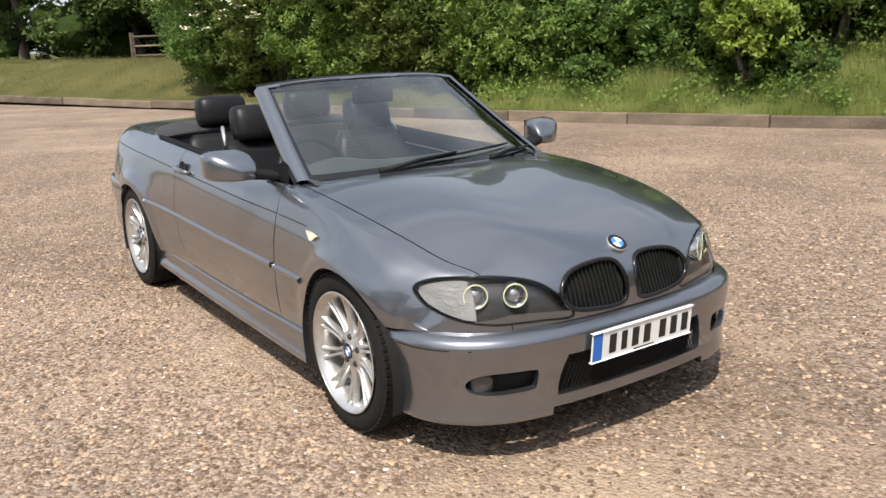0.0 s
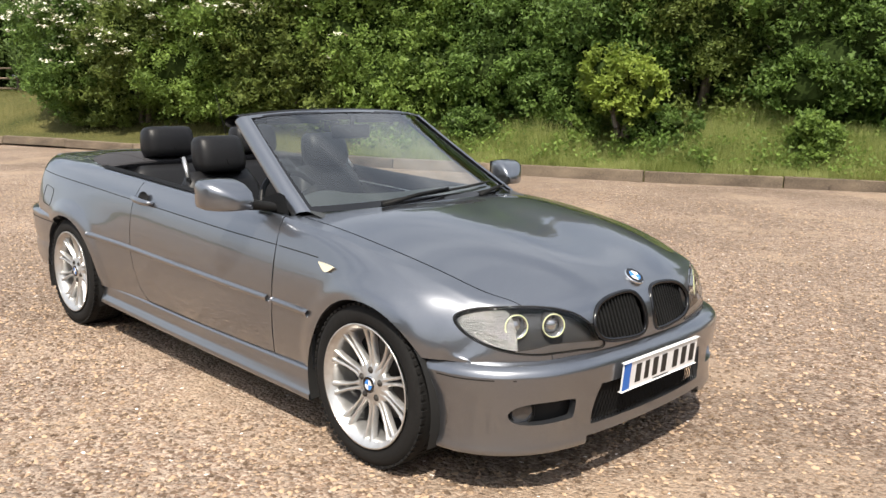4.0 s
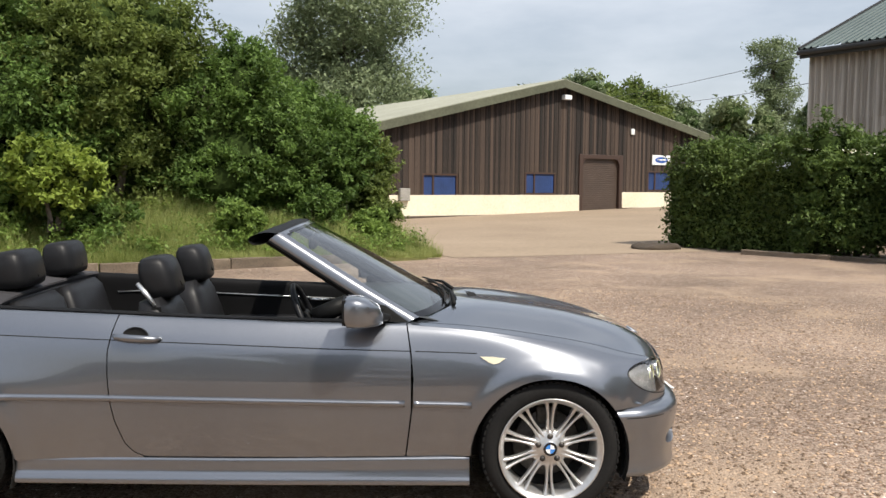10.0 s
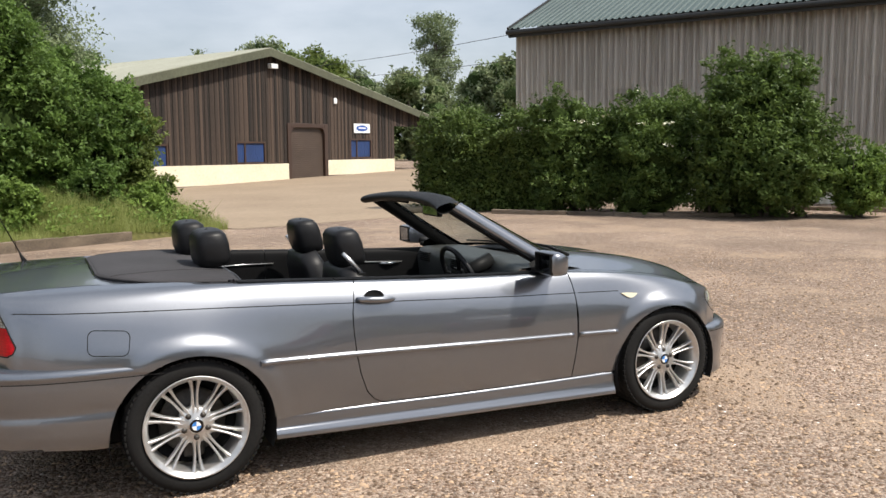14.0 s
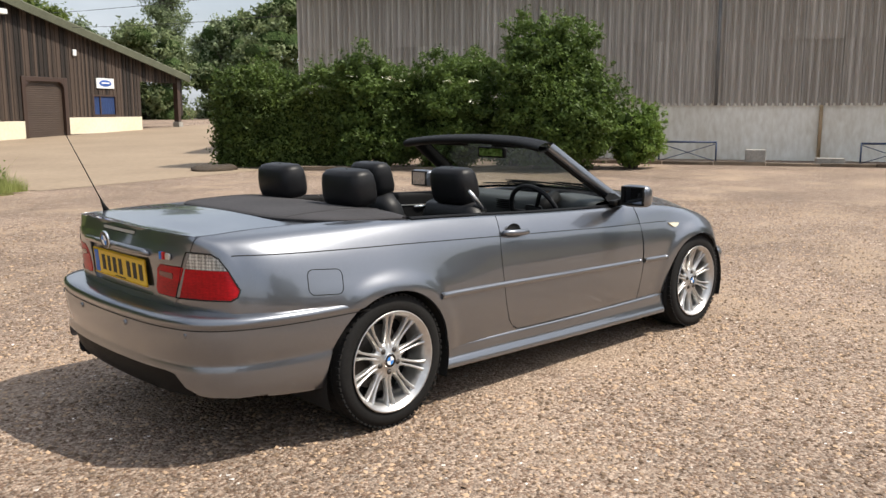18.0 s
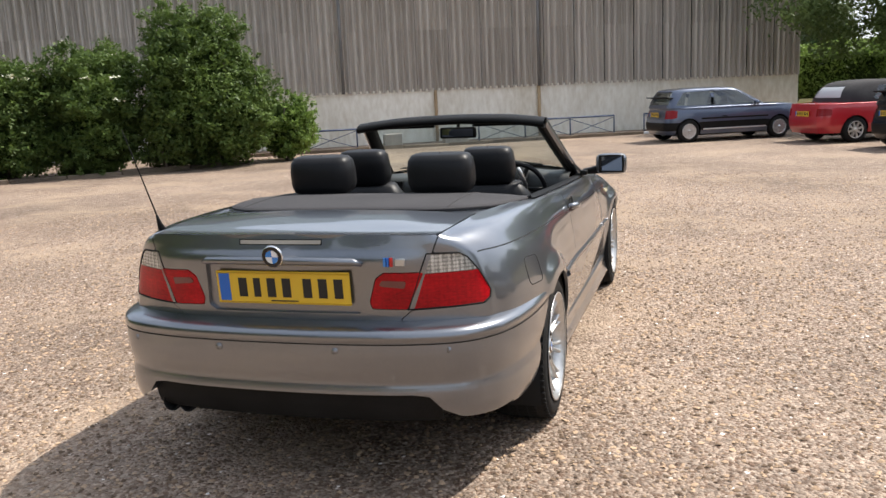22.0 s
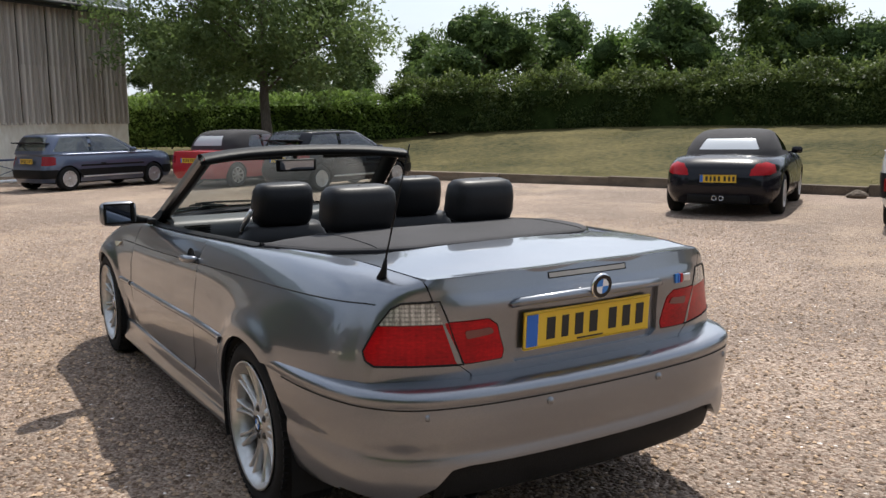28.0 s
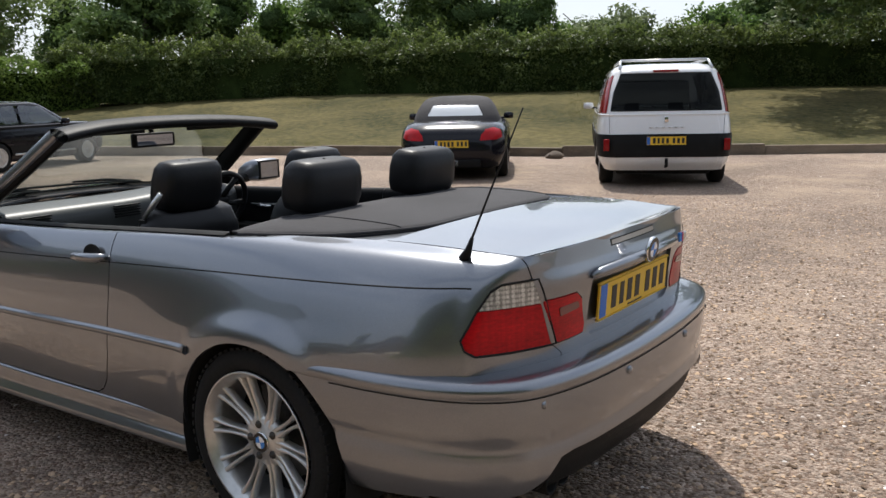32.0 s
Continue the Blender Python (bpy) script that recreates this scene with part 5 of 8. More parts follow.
def panel(name, net, span, cells, material, parent, keep=None, mirror=False, depth=0.014, push=0.0, label="", both=False):
    """One body panel: the part of a net where keep() is negative, with edges turned in."""
    i0, i1, j0, j1 = span
    ni, nj = cells
    I, J = np.meshgrid(np.linspace(i0, i1, ni + 1), np.linspace(j0, j1, nj + 1), indexing="ij")
    S = keep(net.at(I, J), I, J) if keep else np.full(I.shape, -1.0)
    S = np.where(np.abs(S) < 1e-5, 1e-5, S)
    base = I.size
    idx = np.arange(base).reshape(ni + 1, nj + 1)
    cut, extra_i, extra_j = {}, [], []
    if keep:
        for a, b in ((np.s_[:-1, :], np.s_[1:, :]), (np.s_[:, :-1], np.s_[:, 1:])):
            m = (S[a] < 0) != (S[b] < 0)
            ia, ja, ib, jb = I[a][m], J[a][m], I[b][m], J[b][m]
            neg = S[a][m] < 0
            lo, hi = np.zeros(ia.shape), np.ones(ia.shape)
            for _ in range(14):
                t = (lo + hi) / 2
                ii, jj = ia + (ib - ia) * t, ja + (jb - ja) * t
                same = (keep(net.at(ii, jj), ii, jj) < 0) == neg
                lo, hi = np.where(same, t, lo), np.where(same, hi, t)
            t = np.clip((lo + hi) / 2, 0.04, 0.96)
            for k, (u, w) in enumerate(zip(idx[a][m], idx[b][m])):
                cut[int(u), int(w)] = base + len(extra_i) + k
            extra_i += list(ia + (ib - ia) * t)
            extra_j += list(ja + (jb - ja) * t)
    inside = S.ravel() < 0
    I, J = np.concatenate([I.ravel(), extra_i]), np.concatenate([J.ravel(), extra_j])
    P = net.at(I, J)
    du, dv = net.at(I + 1e-3, J) - net.at(I - 1e-3, J), net.at(I, J + 1e-3) - net.at(I, J - 1e-3)
    N = np.cross(du, dv)
    N /= np.linalg.norm(N, axis=-1)[..., None] + 1e-12
    mid = np.array([0.0, 0.0, 0.35])
    out = np.sign(((P - mid * np.array([1, 1, 1]) - P * np.array([0.8, 0, 0])) * N).sum(-1).mean())
    N *= out if out else 1
    P = P + push * N
    faces = []
    for q in np.stack([idx[:-1, :-1], idx[1:, :-1], idx[1:, 1:], idx[:-1, 1:]], -1).reshape(-1, 4).tolist():
        k = [inside[a] for a in q]
        if all(k):
            faces.append(q)
        elif any(k):
            ring = []
            for n in range(4):
                a, b = q[n], q[(n + 1) % 4]
                if inside[a]:
                    ring.append(a)
                if inside[a] != inside[b]:
                    ring.append(cut[a, b] if (a, b) in cut else cut[b, a])
            if len(ring) >= 3:
                faces.append(ring)
    V, NN = P.reshape(-1, 3), N.reshape(-1, 3)
    if faces:
        f0 = faces[len(faces) // 2]
        fn = np.cross(V[f0[1]] - V[f0[0]], V[f0[2]] - V[f0[0]])
        if fn @ NN[f0[0]] < 0:
            faces = [f[::-1] for f in faces]
    used = sorted({a for f in faces for a in f})
    remap = {a: k for k, a in enumerate(used)}
    verts = [V[a] for a in used]
    faces = [[remap[a] for a in f] for f in faces]
    if depth:
        count = {}
        for f in faces:
            for a, b in zip(f, f[1:] + f[:1]):
                count[(a, b)] = 1
        rim = [(a, b) for a, b in count if (b, a) not in count]
        ring = {}
        for a, b in rim:
            for c in (a, b):
                if c not in ring:
                    ring[c] = len(verts)
                    verts += [verts[c], verts[c] - depth * NN[used[c]]]
        faces += [[ring[b], ring[a], ring[a] + 1, ring[b] + 1] for a, b in rim]
    verts = np.array(verts)
    if both:
        n = len(verts)
        verts = np.concatenate([verts, verts * np.array([1, -1, 1])])
        faces += [[a + n for a in f[::-1]] for f in faces]
    elif mirror:
        verts = verts * np.array([1, -1, 1])
        faces = [f[::-1] for f in faces]
    return raw(name, verts, faces, material, parent, smooth=True, label=label)


def lathe(bm, prof, sides=48, m=None, close=False):
    """Turns a profile of (radius, height) round the y axis."""
    rings = []
    for k in range(sides):
        a = 2 * math.pi * k / sides
        rings.append([bm.verts.new((r * math.sin(a), y, r * math.cos(a))) for r, y in prof])
    for k in range(sides):
        a, b = rings[k], rings[(k + 1) % sides]
        for q in range(len(prof) - (0 if close else 1)):
            w = (q + 1) % len(prof)
            bm.faces.new((a[q], b[q], b[w], a[w]))
    if m is not None:
        bmesh.ops.transform(bm, matrix=m, verts=bm.verts)
    return bm


def disc(bm, r, y, m=None, sides=28, a0=0.0, a1=2 * math.pi):
    c = bm.verts.new((0, y, 0))
    ring = [bm.verts.new((r * math.sin(a0 + (a1 - a0) * k / sides), y, r * math.cos(a0 + (a1 - a0) * k / sides))) for k in range(sides + 1)]
    for a, b in zip(ring, ring[1:]):
        bm.faces.new((c, b, a))
    if m is not None:
        bmesh.ops.transform(bm, matrix=m, verts=bm.verts)
    return bm


def roundel(parent, m, r):
    """A round badge: dark ring, blue and white quarters."""
    bm = lathe(bmesh.new(), [(0, -0.004), (r, -0.004), (r * 1.02, 0.002), (r * 0.98, 0.006), (r * 0.9, 0.007), (0, 0.007)], 28, m)
    badge = part("badge", bm, CHROME, parent, "round badge with blue and white quarters")
    part("ring", lathe(bmesh.new(), [(r * 0.62, 0.0085), (r * 0.93, 0.0085)], 28, m), GLOSS_BLACK, badge)
    for k, mt in ((0, ROUNDEL_BLUE), (1, WHITE_INK), (2, ROUNDEL_BLUE), (3, WHITE_INK)):
        part("quarter", disc(bmesh.new(), r * 0.6, 0.0085, m, 8, math.pi / 2 * k, math.pi / 2 * (k + 1)), mt, badge, smooth=False)
    return badge


def make_wheel(width=0.225):
    """Alloy wheel with ten twin spokes; the outside looks to +y."""
    root = empty("wheel")
    w = width / 2
    tyre = [(0.232, -w + 0.012), (0.245, -w), (0.28, -w - 0.004), (0.305, -w + 0.008), (0.316, -w + 0.03), (0.3185, 0), (0.316, w - 0.03), (0.305, w - 0.008), (0.28, w + 0.004), (0.245, w), (0.232, w - 0.012)]
    ty = part("tyre", lathe(bmesh.new(), tyre, 72), RUBBER, root, "black low-profile tyre")
    bm = bmesh.new()
    for y in (-0.06, -0.022, 0.022, 0.06):
        lathe(bm, [(0.3188, y - 0.003), (0.3194, y - 0.003), (0.3194, y + 0.003), (0.3188, y + 0.003)], 60)
    part("tread_groove", bm, NEAR_BLACK, ty)
    bm = bmesh.new()
    for k in range(64):
        for y0, y1, lean in ((-.108, -.064, .7), (-.056, -.026, -.4), (-.018, .018, .4), (.026, .056, -.4), (.064, .108, .7)):
            m = Matrix.Rotation(2 * math.pi * (k + lean * .3) / 64, 4, "Y")
            drop = .006 if abs(y0) > .06 else 0
            box(bm, (-.008, y0, .312 - drop), (.010, y1, .3200 - drop), 0, m)
    part("tread_block", bm, RUBBER, ty, smooth=False, kind="stuff")
    rim = [(0.236, -w + 0.02), (0.225, -w + 0.02), (0.212, -w + 0.04), (0.205, 0.0), (0.208, w - 0.05), (0.213, w - 0.022), (0.218, w - 0.013), (0.228, w - 0.006), (0.233, w + 0.002), (0.240, w + 0.004), (0.239, w + 0.008), (0.234, w + 0.007)]
    part("rim", lathe(bmesh.new(), rim, 72), ALLOY, root, "bright silver alloy rim")
    yo = w - 0.012
    hub_y = w - 0.035
    prof = [(0.0, hub_y - 0.03), (0.088, hub_y - 0.03), (0.086, hub_y - 0.008), (0.074, hub_y + 0.001), (0.04, hub_y + 0.003), (0.036, hub_y + 0.006), (0, hub_y + 0.006)]
    part("hub", lathe(bmesh.new(), prof, 40), ALLOY, root)
    bm = bmesh.new()
    sections = [(0.060, 0.0100, 0.0095, 0.003), (0.085, 0.0100, 0.0088, 0.0), (0.105, 0.0094, 0.0060, -0.001), (0.15, 0.0106, 0.0052, 0.006), (0.185, 0.0145, 0.0064, 0.013), (0.207, 0.0185, 0.0085, 0.019), (0.222, 0.0215, 0.0115, 0.024)]
    for s in (1, -1):
        rows = []
        for r, off, half, y in sections:
            c = s * off
            rows.append([bm.verts.new(p) for p in ((c - half, hub_y + y - 0.028, r), (c - half, hub_y + y - 0.004, r), (c - half * 0.4, hub_y + y, r), (c + half * 0.4, hub_y + y, r), (c + half, hub_y + y - 0.004, r), (c + half, hub_y + y - 0.028, r))])
        for a, b in zip(rows, rows[1:]):
            for k in range(5):
                bm.faces.new((a[k], a[k + 1], b[k + 1], b[k]))
    bmesh.ops.recalc_face_normals(bm, faces=bm.faces)
    spoke = part("spoke", bm, ALLOY, root, "twin silver spoke")
    for k in range(1, 10):
        ob = new("spoke", spoke.data)
        ob.parent = root
        ob.matrix_basis = pose(0, 0, 0, 0, 36 * k, 0)
    for k in range(5):
        a = radians(72 * k)
        bm = lathe(bmesh.new(), [(0, 0.006), (0.008, 0.006), (0.010, 0.0), (0.0135, 0.0), (0.0135, -0.006)], 12, Matrix.Translation((0.056 * math.sin(a), hub_y + 0.004, 0.056 * math.cos(a))))
        part("wheel_bolt", bm, BRAKE, root)
    bm = lathe(bmesh.new(), [(0.02, 0.0), (0.15, 0.0), (0.155, -0.008), (0.155, -0.02), (0.02, -0.02)], 40, Matrix.Translation((0, -0.015, 0)))
    part("brake_disc", bm, BRAKE, root, "dull brake disc")
    part("caliper", boxed((-0.05, -0.05, 0.09), (0.05, 0.0, 0.175), 0.015), BRAKE, root)
    # near-black disc puts the shade behind the spokes into colour
    part("inner_shadow", lathe(bmesh.new(), [(0.0, -0.05), (0.2, -0.05), (0.205, -0.02)], 32), NEAR_BLACK, root, "near-black disc painted as the shade inside the wheel")
    roundel(root, Matrix.Translation((0, hub_y + 0.006, 0)), 0.034)
    return root


# ---- the grey convertible ----
car = empty("convertible_car", None, "dark silver-grey metallic convertible with its roof folded down", "car")

FRONT = [
    [(.97, 0, .922), (.94, .35, .916), (.74, .69, .880), (.69, .754, .867), (.69, .799, .768), (.69, .827, .64), (.69, .832, .50), (.69, .819, .36), (.69, .80, .25)],
    [(1.17, 0, .910), (1.15, .35, .911), (1.05, .70, .858), (1.04, .765, .838), (1.04, .804, .755), (1.04, .832, .645), (1.04, .836, .50), (1.04, .82, .36), (1.04, .80, .25)],
    [(1.42, 0, .878), (1.41, .35, .879), (1.36, .692, .815), (1.36, .770, .788), (1.36, .826, .727), (1.36, .864, .650), (1.36, .866, .50), (1.36, .85, .36), (1.36, .83, .25)],
    [(1.63, 0, .838), (1.62, .35, .837), (1.58, .668, .770), (1.58, .745, .742), (1.58, .806, .690), (1.58, .846, .600), (1.58, .852, .50), (1.58, .84, .36), (1.58, .82, .25)],
    [(1.82, 0, .784), (1.81, .33, .781), (1.75, .632, .722), (1.725, .712, .695), (1.705, .766, .645), (1.69, .806, .560), (1.685, .815, .495), (1.68, .81, .36), (1.68, .80, .25)],
    [(1.955, 0, .722), (1.945, .30, .712), (1.87, .580, .690), (1.815, .680, .660), (1.770, .738, .612), (1.735, .782, .545), (1.725, .790, .492), (1.72, .79, .36), (1.72, .78, .25)],
    [(2.020, 0, .652), (2.005, .28, .648), (1.940, .548, .638), (1.872, .655, .612), (1.815, .716, .572), (1.772, .761, .525), (1.758, .775, .491), (1.74, .77, .36), (1.74, .76, .25)],
    [(2.048, 0, .575), (2.033, .28, .572), (1.975, .525, .566), (1.912, .632, .550), (1.850, .700, .530), (1.803, .746, .508), (1.788, .760, .491), (1.77, .75, .36), (1.77, .74, .25)],
    [(2.052, 0, .500), (2.037, .28, .499), (1.985, .515, .497), (1.925, .622, .495), (1.865, .690, .493), (1.822, .732, .492), (1.803, .748, .490), (1.79, .74, .36), (1.79, .73, .25)],
]
SIDE = [
    [(.73, .722, .880), (.73, .755, .866), (.73, .800, .765), (.73, .824, .66), (.73, .832, .53), (.73, .825, .40), (.73, .80, .25)],
    [(.35, .722, .886), (.35, .757, .872), (.35, .806, .778), (.35, .829, .67), (.35, .838, .54), (.35, .830, .41), (.35, .803, .25)],
    [(-.2, .722, .906), (-.2, .758, .891), (-.2, .808, .80), (-.2, .831, .68), (-.2, .840, .55), (-.2, .832, .42), (-.2, .805, .25)],
    [(-.6, .722, .925), (-.6, .757, .910), (-.6, .806, .82), (-.6, .830, .69), (-.6, .840, .555), (-.6, .832, .425), (-.6, .805, .25)],
    [(-1.0, .715, .944), (-1.0, .752, .928), (-1.0, .802, .838), (-1.0, .833, .715), (-1.0, .852, .60), (-1.0, .848, .45), (-1.0, .815, .25)],
    [(-1.36, .668, .962), (-1.36, .740, .941), (-1.36, .797, .856), (-1.36, .842, .745), (-1.36, .872, .655), (-1.36, .868, .50), (-1.36, .83, .25)],
    [(-1.7, .612, .967), (-1.7, .718, .946), (-1.7, .782, .868), (-1.7, .824, .755), (-1.7, .850, .645), (-1.7, .846, .50), (-1.7, .82, .25)],
    [(-1.93, .600, .965), (-1.93, .690, .944), (-1.93, .752, .876), (-1.93, .792, .765), (-1.93, .812, .65), (-1.93, .81, .50), (-1.93, .79, .25)],
    [(-2.09, .585, .958), (-2.08, .655, .935), (-2.06, .708, .876), (-2.05, .745, .768), (-2.05, .762, .65), (-2.05, .76, .50), (-2.05, .74, .25)],
    [(-2.184, .570, .956), (-2.172, .610, .925), (-2.145, .655, .870), (-2.13, .690, .768), (-2.128, .705, .65), (-2.12, .70, .50), (-2.12, .68, .25)],
    [(-2.226, .44, .960), (-2.231, .455, .915), (-2.238, .47, .865), (-2.225, .49, .768), (-2.218, .50, .65), (-2.2, .50, .50), (-2.2, .50, .25)],
    [(-2.240, .22, .964), (-2.251, .23, .914), (-2.264, .235, .865), (-2.252, .245, .768), (-2.245, .25, .65), (-2.23, .25, .50), (-2.2, .25, .25)],
    [(-2.244, 0, .966), (-2.257, 0, .914), (-2.272, 0, .865), (-2.260, 0, .768), (-2.252, 0, .65), (-2.23, 0, .50), (-2.2, 0, .25)],
]


def mirrored(rows):
    a = np.array(rows, float)
    return np.concatenate([a, a[-2::-1] * np.array([1, -1, 1])], 0)


class Flared(Net):
    """A side surface with lips that swell round the wheel openings."""

    def at(self, i, j):
        p = np.array(super().at(i, j))
        x, z = p[..., 0], p[..., 2]
        front = (1 - smooth01(.385, .455, np.hypot(x - 1.362, z - .293))) * (1 - smooth01(1.52, 1.70, x))
        rear = (1 - smooth01(.400, .475, np.hypot(x + 1.366, z - .285))) * smooth01(-1.74, -1.52, x)
        p[..., 1] += 0.011 * (front + rear) * (p[..., 1] > 0.6)
        return p


front_half = Flared(FRONT)
fa = np.array(FRONT)
front_full = Net(np.concatenate([fa[:, 2:0:-1] * np.array([1, -1, 1]), fa[:, :3]], 1))
side_net = Flared(SIDE)
wrap_net = Net(mirrored(SIDE))

LAMP = [(.752, .636), (.715, .668), (.635, .681), (.52, .676), (.42, .655), (.350, .612), (.278, .516), (.40, .516), (.50, .519), (.59, .522), (.675, .541), (.735, .584)]
KIDNEY = [(.030, .545), (.035, .655), (.060, .678), (.24, .672), (.305, .640), (.325, .585), (.28, .535), (.06, .520)]
DOOR = [(.697, .98), (.728, .76), (.737, .65), (.735, .527), (.708, .287), (.2, .289), (-.38, .300), (-.44, .303), (-.487, .325), (-.525, .37), (-.562, .47), (-.581, .565), (-.591, .67), (-.592, .77), (-.575, .86), (-.545, .98)]
LAMP, KIDNEY = rounded(LAMP), rounded([(.028, .560), (.034, .640), (.075, .678), (.20, .677), (.285, .652), (.322, .598), (.285, .542), (.17, .522), (.055, .522)])
FUEL = [(-1.772, .770), (-1.658, .760), (-1.665, .711), (-1.776, .720)]
TAIL = [(.472, .694), (.541, .892), (.660, .887), (.705, .870), (.765, .817), (.828, .742), (.815, .716), (.775, .700)]
TAIL_IN = [(.342, .698), (.335, .722), (.362, .806), (.392, .828), (.527, .826), (.468, .695)]


def dense(poly, n=6):
    """Points along the straight sides of a shape."""
    p = np.array(poly, float)
    return [tuple(p[k] + (p[(k + 1) % len(p)] - p[k]) * t) for k in range(len(p)) for t in np.linspace(0, 1, n, endpoint=False)]


TAIL, TAIL_IN = dense(TAIL), dense(TAIL_IN)


def wheel_gap(p, c, r):
    return r - np.hypot(p[..., 0] - c[0], p[..., 2] - c[1])


def arch_f(p):
    return wheel_gap(p, (1.362, .293), .357)


def arch_r(p):
    return wheel_gap(p, (-1.366, .285), .370)


def tail_w(p):
    return np.abs(p[..., 1]) + np.maximum(0, p[..., 0] + 2.17)


# bonnet, with openings for the grilles
hood = panel("bonnet", front_full, (0.06, 7.96, 0.010, 3.990), (120, 88), PAINT, car, lambda p, i, j: np.maximum.reduce([
    -sd_poly(np.abs(p[..., 1]), p[..., 2], KIDNEY, 0.004) + (p[..., 0] < 1.9) * -1.0, -sd_poly(np.abs(p[..., 1]), p[..., 2], LAMP, 0.003) + (p[..., 0] < 1.6) * -1.0]), label="grey metallic bonnet")
for sgn, flip in (("right", True), ("left", False)):
    panel("front_wing", front_half, (0.0, 8, 2.010, 8), (110, 84), PAINT, car, lambda p, i, j: np.maximum.reduce([
        arch_f(p), -sd_poly(p[..., 1], p[..., 2], LAMP, 0.003) + (p[..., 0] < 1.6) * -1.0, .4955 - p[..., 2] + (p[..., 0] < 1.5) * -1.0, .288 - p[..., 2],
        .0035 - (p[..., 0] - np.interp(p[..., 2], [.28, .287, .527, .65, .76, .98], [.709, .709, .736, .738, .729, .697]))]), flip, label="grey front wing")
    panel("door", side_net, (0.0, 3.4, 0.0, 6), (96, 56), PAINT, car, lambda p, i, j: sd_poly(p[..., 0], p[..., 2], DOOR, -0.002), flip, label="grey metallic door")
    quarter = panel("rear_wing", side_net, (2.6, 11.2, 0.0, 6), (190, 64), PAINT, car, lambda p, i, j: np.maximum.reduce([
        -sd_poly(p[..., 0], p[..., 2], DOOR, 0.003), p[..., 0] + .44, arch_r(p), .296 - p[..., 2], -sd_poly(p[..., 0], p[..., 2], FUEL, 0.0300) - (0.0 if flip else 1.0),
        np.interp(p[..., 0], [-2.2, -1.55, -1.45], [.640, .606, .2]) - p[..., 2],
        -sd_poly(tail_w(p), p[..., 2], TAIL, 0.004) + (p[..., 0] > -1.9) * -1.0,
        np.interp(p[..., 2], [.66, .70, .94, .97], [.448, .498, .578, .588]) - p[..., 1] + (p[..., 0] > -2.1) * -1.0]), flip, label="grey rear wing")
    part_flap = panel("fuel_flap", side_net, (5.6, 7.2, 1.5, 4), (40, 40), PAINT, car, lambda p, i, j: sd_poly(p[..., 0], p[..., 2], FUEL, 0.0262), flip) if sgn == "right" else None
    if sgn == "right":
        ring = []
        for k, (fx, fz) in enumerate(FUEL):
            (ax, az), (bx, bz) = FUEL[k - 1], FUEL[(k + 1) % 4]
            a0, a1 = math.atan2(fx - ax, -(fz - az)), math.atan2(bx - fx, -(bz - fz))
            a1 -= 2 * math.pi * (a1 > a0)
            ring += [(fx + .0281 * math.cos(a0 + (a1 - a0) * q / 5), fz + .0281 * math.sin(a0 + (a1 - a0) * q / 5)) for q in range(6)]
        # near-black bead drawn over the joint for its dark gap
        outline("flap_gap", side_net, (5.4, 7.4, 1.2, 4.2), dense(ring, 3), .0021, NEAR_BLACK, part_flap, True, lambda p: p[:, 0])
    lens = panel("tail_lamp", side_net, (7.5, 11.2, 0.4, 4.4), (70, 60), RED_LENS, car, lambda p, i, j: np.maximum(sd_poly(tail_w(p), p[..., 2], TAIL, 0.001), p[..., 2] - .820), flip, 0.01, -0.001, "red tail lamp with clear upper lens")
    panel("clear_lens", side_net, (7.5, 11.2, 0.4, 4.4), (70, 60), CLEAR_LENS, lens, lambda p, i, j: np.maximum(sd_poly(tail_w(p), p[..., 2], TAIL, 0.001), .822 - p[..., 2]), flip, 0.01, -0.001)
    panel("tail_lamp", side_net, (9.5, 11.4, 0.8, 4.4), (50, 50), RED_LENS, car, lambda p, i, j: sd_poly(np.abs(p[..., 1]), p[..., 2], TAIL_IN, 0.000), flip, 0.01, 0.002, "red inner tail lamp on the boot lid")
    panel("reversing_lens", side_net, (9.5, 11.4, 0.8, 4.4), (60, 60), DIM_RED, lens, lambda p, i, j: sd_poly(np.abs(p[..., 1]), p[..., 2], [(.376, .784), (.385, .799), (.466, .795), (.460, .775)], 0.003), flip, 0.004, 0.005)
    # bead in near-black marks the thin gap round the lens
    outline("lamp_gap", side_net, (7.4, 11.3, 0.2, 4.6), TAIL, .003, NEAR_BLACK, lens, flip, tail_w)
    # sill and mouldings
    strip("side_moulding", side_net, (0.0, 4.4, 2.6, 4.8), ([-1.1, 1.03], [.584, .524]), .0150, .014, 60, PAINT, car, flip, (-1.085, .725))
    strip("wing_moulding", front_half, (0, 1.4, 4.5, 6.8), ([-1.1, 1.03], [.584, .524]), .0150, .014, 20, PAINT, car, flip, (.738, 1.02))
    # near-black strips paint in the shade along the shoulder crease
    strip("crease_shade", side_net, (0.0, 8.3, 0.6, 3.2), ([-2.05, -1.24, -.58, .365, 1.07], [.880, .850, .820, .777, .753]), .0022, .0012, 120, NEAR_BLACK, car, flip)
    strip("crease_shade", front_half, (0.0, 1.3, 2.8, 4.8), ([-2.05, -1.24, -.58, .365, 1.07], [.880, .850, .820, .777, .753]), .0022, .0012, 24, NEAR_BLACK, car, flip, (.735, 1.045))
    s = -1 if flip else 1
    SILL = [(.996, .284, .156), (.5, .284, .164), (0, .288, .172), (-.5, .298, .183), (-.992, .305, .195)]
